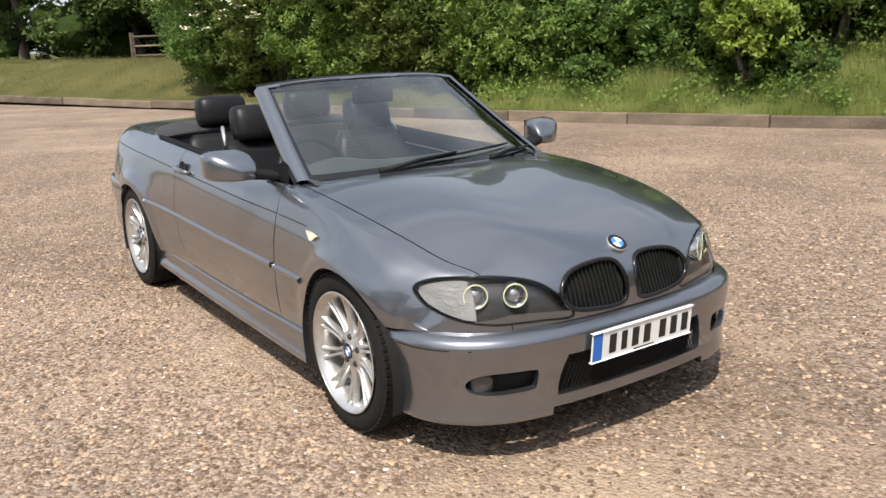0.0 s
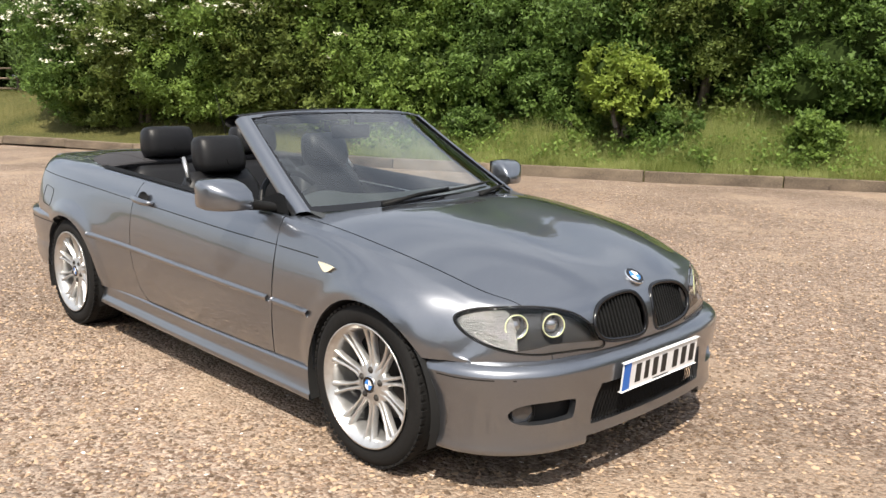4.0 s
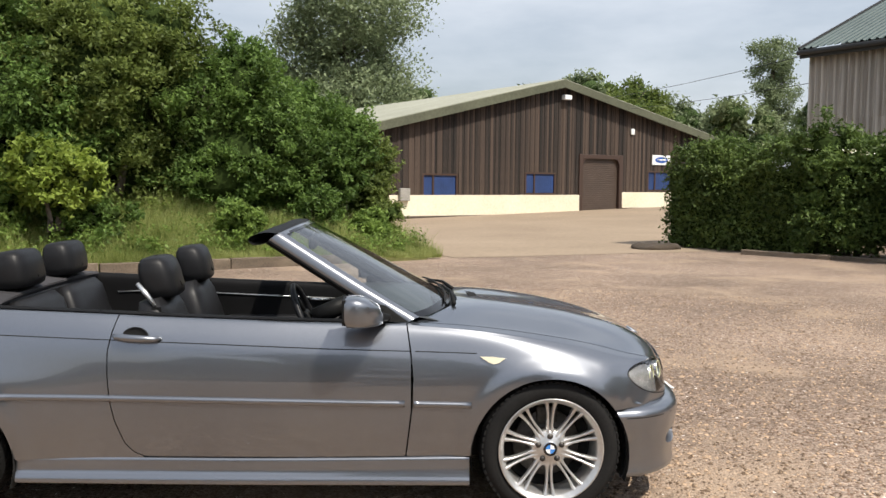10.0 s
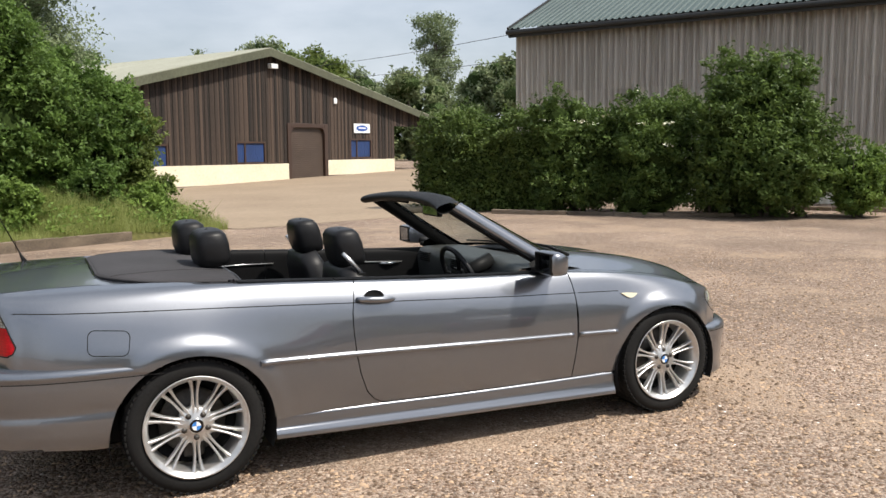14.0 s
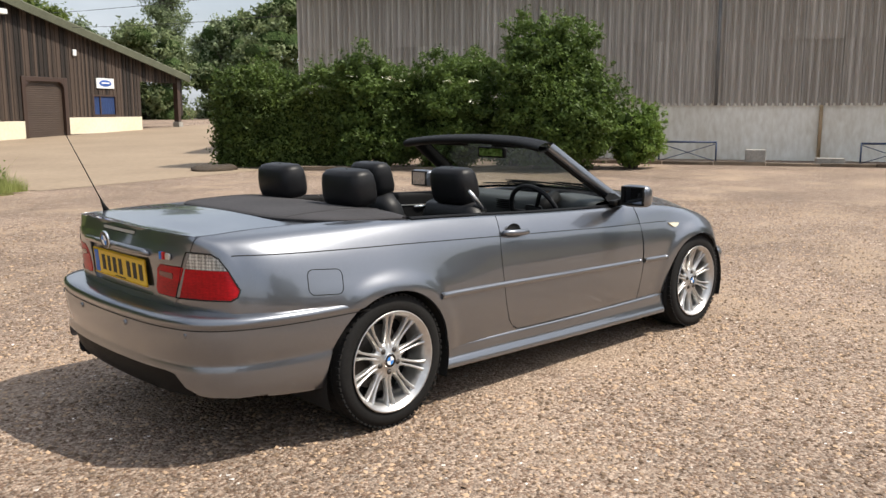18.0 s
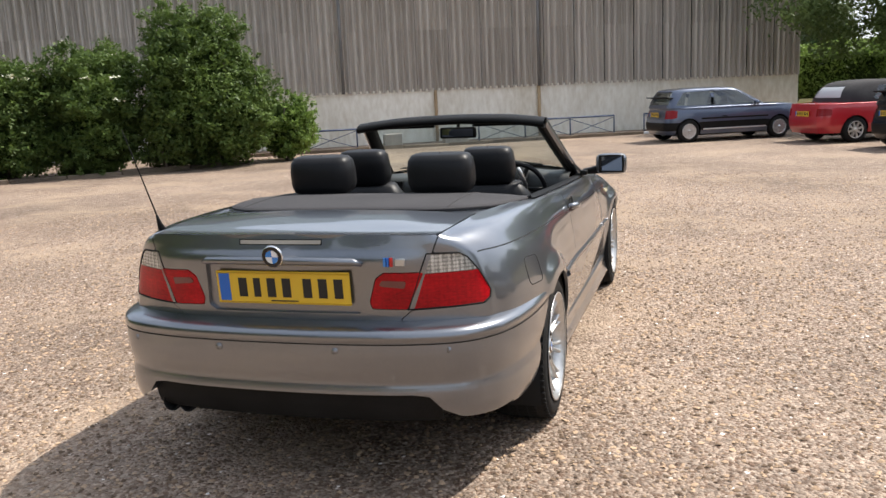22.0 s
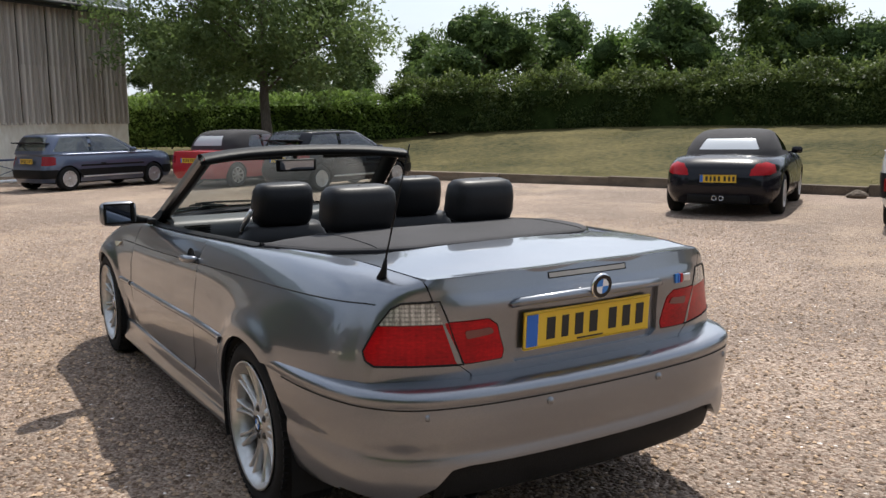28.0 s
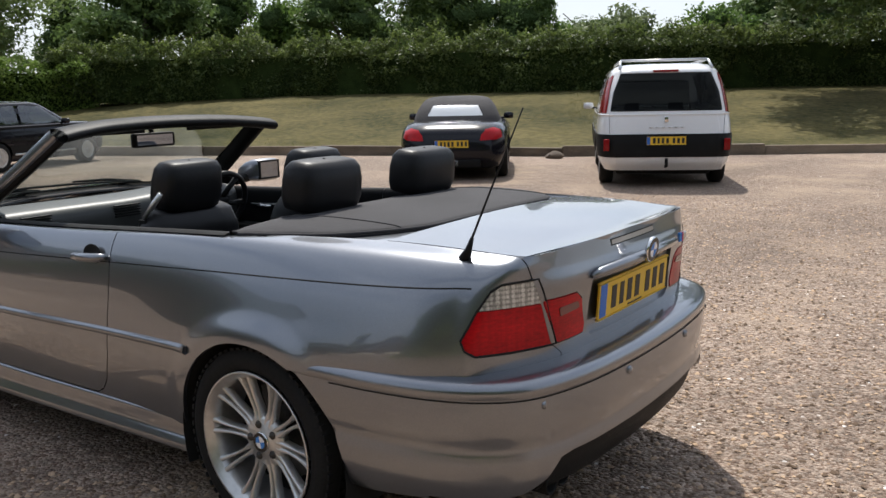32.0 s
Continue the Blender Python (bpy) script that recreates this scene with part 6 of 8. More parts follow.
    rows = [[(x, s * .796, t + .006), (x, s * .816, t - .003), (x, s * .820, t - .025), (x, s * .822, t - .055), (x, s * .829, b + .042), (x, s * .837, b + .018), (x, s * .826, b + .001), (x, s * .74, b + .012)] for x, t, b in SILL]
    panel("sill", Net(rows), (0, 4, 0, 7), (40, 42), PAINT, car, depth=0.0, label="grey sill skirt")
    # repeater
    bm = bmesh.new()
    lensv = [bm.verts.new((x, s * y, z)) for x, y, z in ((1.040, .8065, .7415), (1.095, .812, .741), (1.152, .818, .735), (1.122, .822, .716), (1.100, .821, .711), (1.08, .817, .717))]
    bm.faces.new(lensv if s > 0 else lensv[::-1])
    got = bmesh.ops.extrude_face_region(bm, geom=bm.faces[:])
    bmesh.ops.translate(bm, vec=(0, s * 0.010, 0), verts=[v for v in got["geom"] if isinstance(v, bmesh.types.BMVert)])
    bmesh.ops.recalc_face_normals(bm, faces=bm.faces)
    part("indicator", bm, AMBER_LENS, car, "cream side indicator lens", smooth=False)
    # handle
    cup = lathe(bmesh.new(), [(0.0, -0.004), (0.032, -0.004), (0.036, 0.003), (0.037, 0.0)], 24, Matrix.Translation((-.475, s * .804, .838)) @ pose(0, 0, 0, 6 * s, 0, 0) @ Matrix.Diagonal((1.5, s, 1.05, 1)))
    bmesh.ops.recalc_face_normals(cup, faces=cup.faces)
    h = part("handle_cup", cup, NEAR_BLACK, car)
    bm = bmesh.new()
    tube(bm, [(-.565, s * .806, .838), (-.55, s * .824, .836), (-.50, s * .834, .833), (-.44, s * .834, .829), (-.39, s * .826, .826), (-.365, s * .806, .825)], [.010, .0155, .0165, .0165, .0145, .008], 10)
    part("handle", bm, PAINT, car, "grey door pull handle")
    # headlamp
    shell = panel("headlamp", front_half, (3.6, 7.95, 0.9, 5.2), (60, 56), LAMP_DARK, car, lambda p, i, j: sd_poly(p[..., 1], p[..., 2], LAMP, 0.0) + (p[..., 0] < 1.6) * 1.0, flip, 0.0, -0.045, "headlamp with yellow halo rings and clear corner")
    outline("lamp_rim", front_half, (3.4, 8, 0.8, 5.3), LAMP, .0022, NEAR_BLACK, shell, flip)
    panel("corner_reflector", front_half, (3.6, 7.95, 0.9, 5.2), (60, 56), REFLECTOR, shell, lambda p, i, j: np.maximum(sd_poly(p[..., 1], p[..., 2], LAMP, -0.006) + (p[..., 0] < 1.6) * 1.0, .622 - p[..., 1]), flip, 0.0, -0.016)
    panel("lower_trim", front_half, (3.6, 7.95, 0.9, 5.2), (60, 56), PAINT, shell, lambda p, i, j: np.maximum(sd_poly(p[..., 1], p[..., 2], LAMP, -0.004) + (p[..., 0] < 1.6) * 1.0, np.maximum(p[..., 2] - np.interp(p[..., 1], [.28, .45, .52, .58, .66], [.535, .549, .552, .540, .53]), p[..., 1] - .66)), flip, 0.0, -0.006)
    for x, y, z, r in ((1.885, .598, .612, .045), (1.955, .480, .610, .044)):
        face = Matrix.Translation((x, s * y, z)) @ pose(0, 0, 0, 0, 0, (-62 if s > 0 else -118)) @ Matrix.Rotation(radians(6), 4, "X")
        unit = part("projector", lathe(bmesh.new(), [(r * .98, -.05), (r * .98, .004), (r * .90, .006), (r * .72, -.01), (r * .70, -.03)], 32, face), BOWL, shell, "projector unit with halo ring")
        part("halo", lathe(bmesh.new(), [(r * .87, .002), (r * .89, .006), (r * .95, .007), (r * .98, .003)], 32, face), HALO, unit)
        part("lens", lathe(bmesh.new(), [(0, -.004), (r * .3, -.006), (r * .55, -.014), (r * .72, -.025)], 28, face), BOWL, unit)
    cover = panel("lamp_glass", front_half, (3.6, 7.95, 0.9, 5.2), (60, 56), LAMP_GLASS, shell, lambda p, i, j: sd_poly(p[..., 1], p[..., 2], LAMP, 0.0) + (p[..., 0] < 1.6) * 1.0, flip, 0.0, 0.0)
    cover.visible_shadow = False
    # kidney grille
    # near-black sheet stands for the shaded depth behind the slats
    panel("grille_back", front_half, (4.6, 8, 0.0, 1.4), (40, 30), NEAR_BLACK, car, lambda p, i, j: sd_poly(p[..., 1], p[..., 2], KIDNEY, 0.004), flip, 0.0, -0.026)
    frame_ob = outline("grille_frame", front_half, (4.6, 8, 0.0, 1.5), KIDNEY, .0095, GLOSS_BLACK, car, flip)
    tagged(frame_ob, "black kidney-shaped grille")
    for k in range(14):
        y = .050 + .019 * k
        lo, hi = .527 + max(0, y - .24) * .25, .674 - max(0, y - .20) * .34
        lean = Matrix(((1, 0, -.40, .0), (0, 1, 0, 0), (0, 0, 1, 0), (0, 0, 0, 1)))
        part("grille_slat", boxed((-0.02, -0.0045, lo), (0.014, 0.0045, hi), 0.002, Matrix.Translation((2.012 - (y ** 2) * 0.25 + .40 * .60, s * y, 0)) @ lean), BLACK, frame_ob, smooth=False)

# boot lid
BOOT = [[(-1.738, 0, .985), (-1.738, .30, .981), (-1.722, .606, .967)], [(-1.88, 0, .983), (-1.88, .30, .979), (-1.85, .600, .967)], [(-2.03, 0, .975), (-2.03, .30, .971), (-1.99, .593, .964)], [(-2.17, 0, .964), (-2.165, .28, .961), (-2.12, .577, .957)], [(-2.244, 0, .966), (-2.238, .26, .964), (-2.182, .566, .956)]]
ba = np.array(BOOT)
boot_net = Net(np.concatenate([ba[:, 2:0:-1] * np.array([1, -1, 1]), ba], 1))
lid = panel("boot_lid", boot_net, (0.02, 4, 0.014, 3.986), (50, 60), PAINT, car, label="grey boot lid")
RECESS = [(-.318, .700), (-.308, .868), (.308, .868), (.318, .700), (.29, .678), (-.29, .678)]
panel("boot_face", wrap_net, (9.0, 15.0, 0.0, 4.3), (150, 70), PAINT, lid, lambda p, i, j: np.maximum.reduce([np.abs(p[..., 1]) - np.interp(p[..., 2], [.66, .70, .94, .97], [.444, .494, .574, .584]), .648 - p[..., 2], -sd_poly(p[..., 1], p[..., 2], RECESS, 0.0), -sd_poly(np.abs(p[..., 1]), p[..., 2], TAIL_IN, 0.003)]))
panel("plate_recess", wrap_net, (10.2, 13.8, 1.5, 4.2), (60, 40), PAINT, lid, lambda p, i, j: sd_poly(p[..., 1], p[..., 2], RECESS, 0.004), push=-0.014, depth=0)
bm = bmesh.new()
tube(bm, [(-2.262, -.318, .862), (-2.276, -.29, .873), (-2.288, -.1, .876), (-2.290, 0, .877), (-2.288, .1, .876), (-2.276, .29, .873), (-2.262, .318, .862)], [.008, .014, .016, .016, .016, .014, .008], 12)
part("boot_handle_strip", bm, PAINT, lid, "grey handle strip above the plate")
high_lamp = panel("brake_light", wrap_net, (10.6, 13.4, 0.0, 1.3), (60, 40), BLACK, lid, lambda p, i, j: np.maximum(np.abs(p[..., 1]) - .165, np.abs(p[..., 2] - .938) - .0105), push=0.0008, depth=0.004, label="slim high brake light")
panel("lens", wrap_net, (10.6, 13.4, 0.0, 1.3), (60, 40), DIM_LENS, high_lamp, lambda p, i, j: np.maximum(np.abs(p[..., 1]) - .160, np.abs(p[..., 2] - .938) - .0070), push=0.0022, depth=0.002)
roundel(lid, Matrix.Translation((-2.312, 0, .897)) @ pose(0, 0, 0, 0, 0, 90) @ pose(0, 0, 0, -8, 0, 0), .041)
for k, mt in enumerate((ROUNDEL_BLUE, BLUE_BAND, RED_INK)):
    part("badge_stripe", boxed((-2.258, -.405 - .012 * k, .853), (-2.245, -.396 - .012 * k, .885), .001, Matrix.Shear("XY", 4, (0, 0))), mt, lid, smooth=False)
part("badge_block", boxed((-2.253, -.474, .855), (-2.242, -.438, .882), .005), SILVER, lid, "chrome badge block", smooth=False)
def plate(parent, m, colour, name="number_plate"):
    """A plate with plain bars for its characters; faces +y."""
    m = m @ Matrix.Rotation(math.pi, 4, "Y") @ Matrix.Rotation(math.pi, 4, "X") @ Matrix.Rotation(math.pi, 4, "Z") @ Matrix.Diagonal((-1, 1, 1, 1))
    base = part(name, boxed((-.26, -.003, -.0555), (.26, .003, .0555), .006, m), colour, parent, "number plate with plain bars", smooth=False)
    part("band", boxed((-.257, .003, -.052), (-.213, .0042, .052), 0, m), BLUE_BAND, base, smooth=False)
    x = -.185
    for k in range(7):
        w = .050 if k not in (1,) else .044
        part("character_bar", boxed((x + .008, .003, -.036), (x + w - .008, .0045, .036), 0, m), INK, base, smooth=False)
        x += w + .011 + (.022 if k == 3 else 0)
    part("maker_bar", boxed((-.05, .003, -.052), (.06, .0042, -.047), 0, m), INK, base, smooth=False)
    return base


plate(car, Matrix.Translation((-2.256, 0, .7705)) @ pose(0, 0, 0, 0, 0, 90) @ pose(0, 0, 0, -4, 0, 0), YELLOW_PLATE)
plate(car, Matrix.Translation((2.106, 0, .405)) @ pose(0, 0, 0, 0, 0, -90) @ pose(0, 0, 0, -5, 0, 0), WHITE_PLATE)
roundel(car, Matrix.Translation((1.965, 0, .718)) @ pose(0, 0, 0, 0, 0, -90) @ pose(0, 0, 0, 56, 0, 0), .041)

# front bumper: rows of inset and height, swept round the nose
FB_PATH = [(1.60, .840), (1.715, .818), (1.80, .800), (1.885, .755), (1.965, .680), (2.035, .56), (2.078, .38), (2.095, .18), (2.099, 0)]
FB_ROWS = [(.062, .500), (.036, .494), (.014, .482), (.004, .466), (.002, .452), (.005, .41), (.011, .36), (.017, .30), (.020, .25), (.019, .215), (.016, .192), (.022, .177), (.045, .168)]


def swept(path, rows, sgn=1):
    pts = np.array(path, float)
    full = np.concatenate([pts, pts[-2::-1] * np.array([1, -1])])
    way = np.gradient(full, axis=0)
    way /= np.linalg.norm(way, axis=1)[:, None]
    nrm = np.stack([way[:, 1], -way[:, 0]], 1)
    return [[(*(q - sgn * d * n), z) for d, z in rows] for q, n in zip(full, nrm)]


fb = swept(FB_PATH, FB_ROWS, -1)
fb_net = Net(fb)
GRILLE_LOW = rounded([(-.375, .262), (-.345, .385), (-.28, .395), (.28, .395), (.345, .385), (.375, .262), (.30, .247), (-.30, .247)], 4)
FOG = rounded([(.462, .300), (.458, .352), (.472, .364), (.53, .367), (.62, .366), (.672, .352), (.690, .325), (.668, .296), (.61, .286), (.52, .288), (.474, .291)], 4)


def fb_keep(p, i, j):
    y = np.abs(p[..., 1])
    return np.maximum.reduce([arch_f(p), -sd_poly(p[..., 1], p[..., 2], GRILLE_LOW, 0.0), -sd_poly(y, p[..., 2], FOG, 0.0), np.interp(y, [.395, .41], [.208, .1]) - p[..., 2]])


bumper = panel("front_bumper", fb_net, (0, 16, 0, 12), (240, 72), PAINT, car, fb_keep, depth=0.03, label="grey sporty front bumper with splitter ends")
# near-black sheets behind the bumper openings put in their inner shade
panel("grille_void", fb_net, (4, 12, 3, 9.5), (60, 40), NEAR_BLACK, bumper, lambda p, i, j: sd_poly(p[..., 1], p[..., 2], GRILLE_LOW, 0.02), depth=0, push=-0.06)
bm = bmesh.new()
for k in range(46):
    for lean in (1, -1):
        y0 = -.40 + k * .0185
        a, b = Vector((2.07 - .12 * y0 * y0, y0, .250)), Vector((2.07 - .12 * (y0 + lean * .07) ** 2, y0 + lean * .07, .392))
        if abs(b.y) < .365 and abs(a.y) < .37:
            tube(bm, [a, b], .0016, 4, False)
part("mesh_grille", bm, BLACK, bumper, "black diamond mesh grille", kind="stuff")
for s in (1, -1):
    # fog recess is near-black so that it stays dark in the sun
    panel("fog_recess", fb_net, (2.5, 7.5, 3, 9.5) if s > 0 else (8.5, 13.5, 3, 9.5), (50, 50), NEAR_BLACK, bumper, lambda p, i, j: sd_poly(np.abs(p[..., 1]), p[..., 2], FOG, 0.02), depth=0, push=-0.05)
    fm = Matrix.Translation((1.945, s * .625, .325)) @ pose(0, 0, 0, 0, 0, -62 if s > 0 else -118)
    fog = part("fog_lamp", lathe(bmesh.new(), [(.043, -.04), (.043, .0), (.038, .006), (.02, .010), (0, .011)], 24, fm), FOG_GLASS, bumper, "round fog lamp")
    part("bezel", lathe(bmesh.new(), [(.040, .004), (.044, .008), (.049, .002), (.049, -.03)], 24, fm), BLACK, fog)

# rear bumper
RB_PATH = [(-1.50, .868), (-1.70, .862), (-1.85, .852), (-2.02, .822), (-2.16, .765), (-2.265, .66), (-2.325, .47), (-2.35, .24), (-2.357, 0)]
RB_ROWS = [(.115, .652), (.040, .645), (.010, .634), (.0, .617), (.003, .600), (.005, .594), (.004, .55), (.009, .497), (.0172, .457), (.0186, .442), (.0158, .426), (.0133, .407), (.0145, .378), (.020, .338), (.036, .29), (.06, .255)]
rb_net = Net(swept(RB_PATH, RB_ROWS, 1))


def rb_keep(p, i, j):
    y = np.abs(p[..., 1])
    low = np.where(p[..., 0] > -2.0, np.interp(p[..., 0], [-2.0, -1.8], [.29, .27]), np.interp(y, [.50, .555, .60, .66, .75], [.405, .397, .345, .312, .30]))
    return np.maximum.reduce([arch_r(p), low - p[..., 2]])


rbumper = panel("rear_bumper", rb_net, (0, 16, 0, 15), (210, 90), PAINT, car, rb_keep, depth=0.03, label="grey rear bumper with parking sensors")
panel("valance", rb_net, (3.5, 12.5, 9.5, 15), (80, 30), BLACK, car, lambda p, i, j: np.maximum.reduce([np.abs(p[..., 1]) - .595, p[..., 2] - .41, .272 - p[..., 2]]), push=-0.028, depth=0.02, label="black lower valance")
for y, x in ((.23, -2.352), (-.23, -2.352), (.62, -2.275), (-.62, -2.275)):
    part("parking_sensor", lathe(bmesh.new(), [(0, .0015), (.009, .0015), (.011, -.0015), (.013, .0), (.013, -.01)], 14, Matrix.Translation((x, y, .567)) @ pose(0, 0, 0, 0, 0, 90 + (38 if y > .3 else -38 if y < -.3 else 0))), PAINT, rbumper)
for y in (.53, .46):
    bm = lathe(bmesh.new(), [(.028, -.2), (.028, .02), (.032, .024), (.036, .02), (.036, -.2)], 24, Matrix.Translation((-2.225, y, .295)) @ pose(0, 0, 0, 0, 0, 90))
    part("exhaust_tip", bm, BLACK, car, "dull twin exhaust tip")


def bead(name, path, inset, z, sgn, lo, hi, parent):
    """A fine near-black strip that paints in the shaded groove round a bumper."""
    rows = swept(path, [(inset, z)], sgn)
    pts = [Vector(r[0]) for r in rows][lo:hi]
    net = Net([[tuple(q), (q.x, q.y, q.z - .004)] for q in pts])
    panel(name, net, (0, len(pts) - 1, 0, 1), (90, 1), NEAR_BLACK, parent, depth=0)


bead("groove_shade_line", RB_PATH, .0030, .593, 1, 1, 17, rbumper)
bead("groove_shade_line", FB_PATH, .0005, .455, -1, 2, 6, bumper)
bead("groove_shade_line", FB_PATH, .0005, .455, -1, 12, 16, bumper)

# dark underbody, wheel housings; the boxes inside the shell are added to block light
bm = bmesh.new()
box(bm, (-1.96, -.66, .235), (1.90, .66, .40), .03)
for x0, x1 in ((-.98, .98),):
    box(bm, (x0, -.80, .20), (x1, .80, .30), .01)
part("underbody", bm, NEAR_BLACK, car, "dark underbody")
part("front_light_block", boxed((.98, -.62, .40), (1.86, .62, .66), .02), NEAR_BLACK, car)
part("rear_light_block", boxed((-2.13, -.60, .40), (-1.0, .60, .70), .02), NEAR_BLACK, car)
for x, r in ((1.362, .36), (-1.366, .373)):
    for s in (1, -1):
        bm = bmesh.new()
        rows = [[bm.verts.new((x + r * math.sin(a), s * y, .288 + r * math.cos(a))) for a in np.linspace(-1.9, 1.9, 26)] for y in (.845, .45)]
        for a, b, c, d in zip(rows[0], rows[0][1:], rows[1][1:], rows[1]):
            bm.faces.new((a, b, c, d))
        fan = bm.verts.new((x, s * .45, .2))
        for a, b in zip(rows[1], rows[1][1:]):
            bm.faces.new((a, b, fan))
        part("wheel_housing", bm, NEAR_BLACK, car)

wheel_master = make_wheel()
wheel_master.name = "wheel"
wheel_master.parent = car
wheel_master.matrix_basis = pose(1.3625, .735, .3185)
for x, y, turn, spin in ((-1.3625, .740, 0, 15), (1.3625, -.735, 180, 0), (-1.3625, -.740, 180, 180)):
    w = copy_thing(wheel_master, pose(x, y, .3185, 0, 0, turn) @ pose(0, 0, 0, 0, spin, 0))
    w.parent = car

# windscreen and frame
WS = [[(.955, 0, .912), (.93, .30, .910), (.86, .52, .900), (.755, .665, .888)], [(.70, 0, 1.045), (.68, .30, 1.042), (.62, .49, 1.030), (.535, .628, 1.015)], [(.45, 0, 1.175), (.435, .29, 1.172), (.385, .47, 1.160), (.325, .590, 1.143)], [(.205, 0, 1.300), (.195, .28, 1.296), (.165, .44, 1.286), (.125, .555, 1.268)]]
wa = np.array(WS)
ws_net = Net(np.concatenate([wa[:, 3:0:-1] * np.array([1, -1, 1]), wa], 1))
screen = panel("windscreen", ws_net, (0, 3, 0.08, 5.92), (30, 48), GLASS, car, depth=0, label="clear tinted windscreen")
screen.visible_shadow = False
panel("screen_border", ws_net, (0, 3, 0, 6), (60, 80), GLOSS_BLACK, screen, lambda p, i, j: np.minimum.reduce([np.abs(i) - .16, np.abs(3 - i) - .07, np.abs(j) - .22, np.abs(6 - j) - .22]), depth=0, push=0.002, label="black glass border")
for s in (1, -1):
    rows = []
    for (x, y, z), w in zip([r[-1] for r in WS], (.042, .038, .036, .036)):
        rows.append([(x + .02, s * (y - .012), z + .006), (x + .014, s * (y + .006), z + .010), (x - .012, s * (y + .030), z + .004), (x - .045, s * (y + .034), z - .018), (x - .055, s * (y + .02), z - .03)])
    panel("windscreen_pillar", Net(rows), (0, 3, 0, 4), (24, 16), PAINT, car, depth=0, label="silver-grey windscreen pillar")
    rows2 = [[r[4], (r[4][0] - .012, s * (abs(r[4][1]) - .02), r[4][2] - .012), (r[4][0] + .02, s * (abs(r[4][1]) - .055), r[4][2] - .004), (r[0][0] - .01, s * (abs(r[0][1]) - .03), r[0][2] - .02)] for r in rows]
    panel("pillar_trim", Net(rows2), (0, 3, 0, 3), (24, 12), BLACK, car, depth=0, label="black inner pillar trim")
HEAD = []
for y in (-.585, -.48, -.3, 0, .3, .48, .585):
    k = abs(y) / .585
    x0, z0 = .205 - .085 * k ** 2, 1.300 - .034 * k ** 2.5
    HEAD.append([(x0 + .015, y, z0 - .004), (x0 - .02, y, z0 + .012), (x0 - .075, y, z0 + .012), (x0 - .130, y, z0 - .006), (x0 - .138, y, z0 - .03), (x0 - .10, y, z0 - .045), (x0 - .02, y, z0 - .025)])
head_net = Net(HEAD)
header = panel("header_rail", head_net, (0, 6, .55, 6), (50, 34), BLACK, car, depth=0, label="black windscreen header rail")
panel("header_skin", head_net, (0, 6, 0, .6), (50, 6), PAINT, car, depth=0.004, push=0.002)
for s in (1, -1):
    part("sun_visor", boxed((.115, s * .12 - (.0 if s > 0 else .32), 1.238), (.128, s * .12 + (.32 if s > 0 else 0), 1.268), .005), BLACK, header, smooth=False)
bm = bmesh.new()
box(bm, (.213, -.118, 1.164), (.246, .118, 1.234), .014)
rv = part("rear_view_mirror", bm, BLACK, car, "black interior rear view mirror")
part("glass", boxed((.2115, -.100, 1.175), (.2135, .100, 1.223), .0), MIRROR, rv, smooth=False)
part("stalk", tube(bmesh.new(), [(.235, 0, 1.225), (.25, 0, 1.275)], .012), BLACK, rv)

# wipers, cowl and vent
part("cowl", boxed((.80, -.50, .835), (.96, .50, .880), .01), NEAR_BLACK, car)
panel("cowl_panel", Net([[(.985 - .16 * (y / .69) ** 2, y, .908 - .03 * (y / .69) ** 2) if k == 0 else (.91 - .17 * (y / .69) ** 2, y, .896 - .02 * (y / .69) ** 2) for y in np.linspace(-.55, .55, 9)] for k in (0, 1)]), (0, 1, 0, 8), (4, 30), BLACK, car, depth=0)
for i0, j0, i1, j1 in ((.06, 1.7, .34, 4.5), (.06, 3.7, .20, 5.5)):
    at = ws_net.at(np.linspace(i0, i1, 9), np.linspace(j0, j1, 9))
    blade = [Vector(p) + Vector((.008, 0, .014)) for p in at]
    wiper = part("wiper", tube(bmesh.new(), blade, [.004] + [.0065] * 7 + [.004], 6), NEAR_BLACK, car, "black windscreen wiper")
    part("arm", tube(bmesh.new(), [blade[0] + Vector((.045, -.03, -.006)), blade[2] + Vector((.03, 0, .012)), blade[4] + Vector((.006, 0, .012))], [.011, .009, .005], 6), BLACK, wiper)
# raised near-black bars drawn in for the shade of the slots
for k in range(29):
    y = -.29 + k * .0207
    part("vent_slot", boxed((-.024, -.0052, -.006), (.024, .0052, .0014), .001, pose(1.075 - .22 * y * y, y, .9172 - .030 * y * y, 0, 3.4, 0)), NEAR_BLACK, hood, smooth=False)

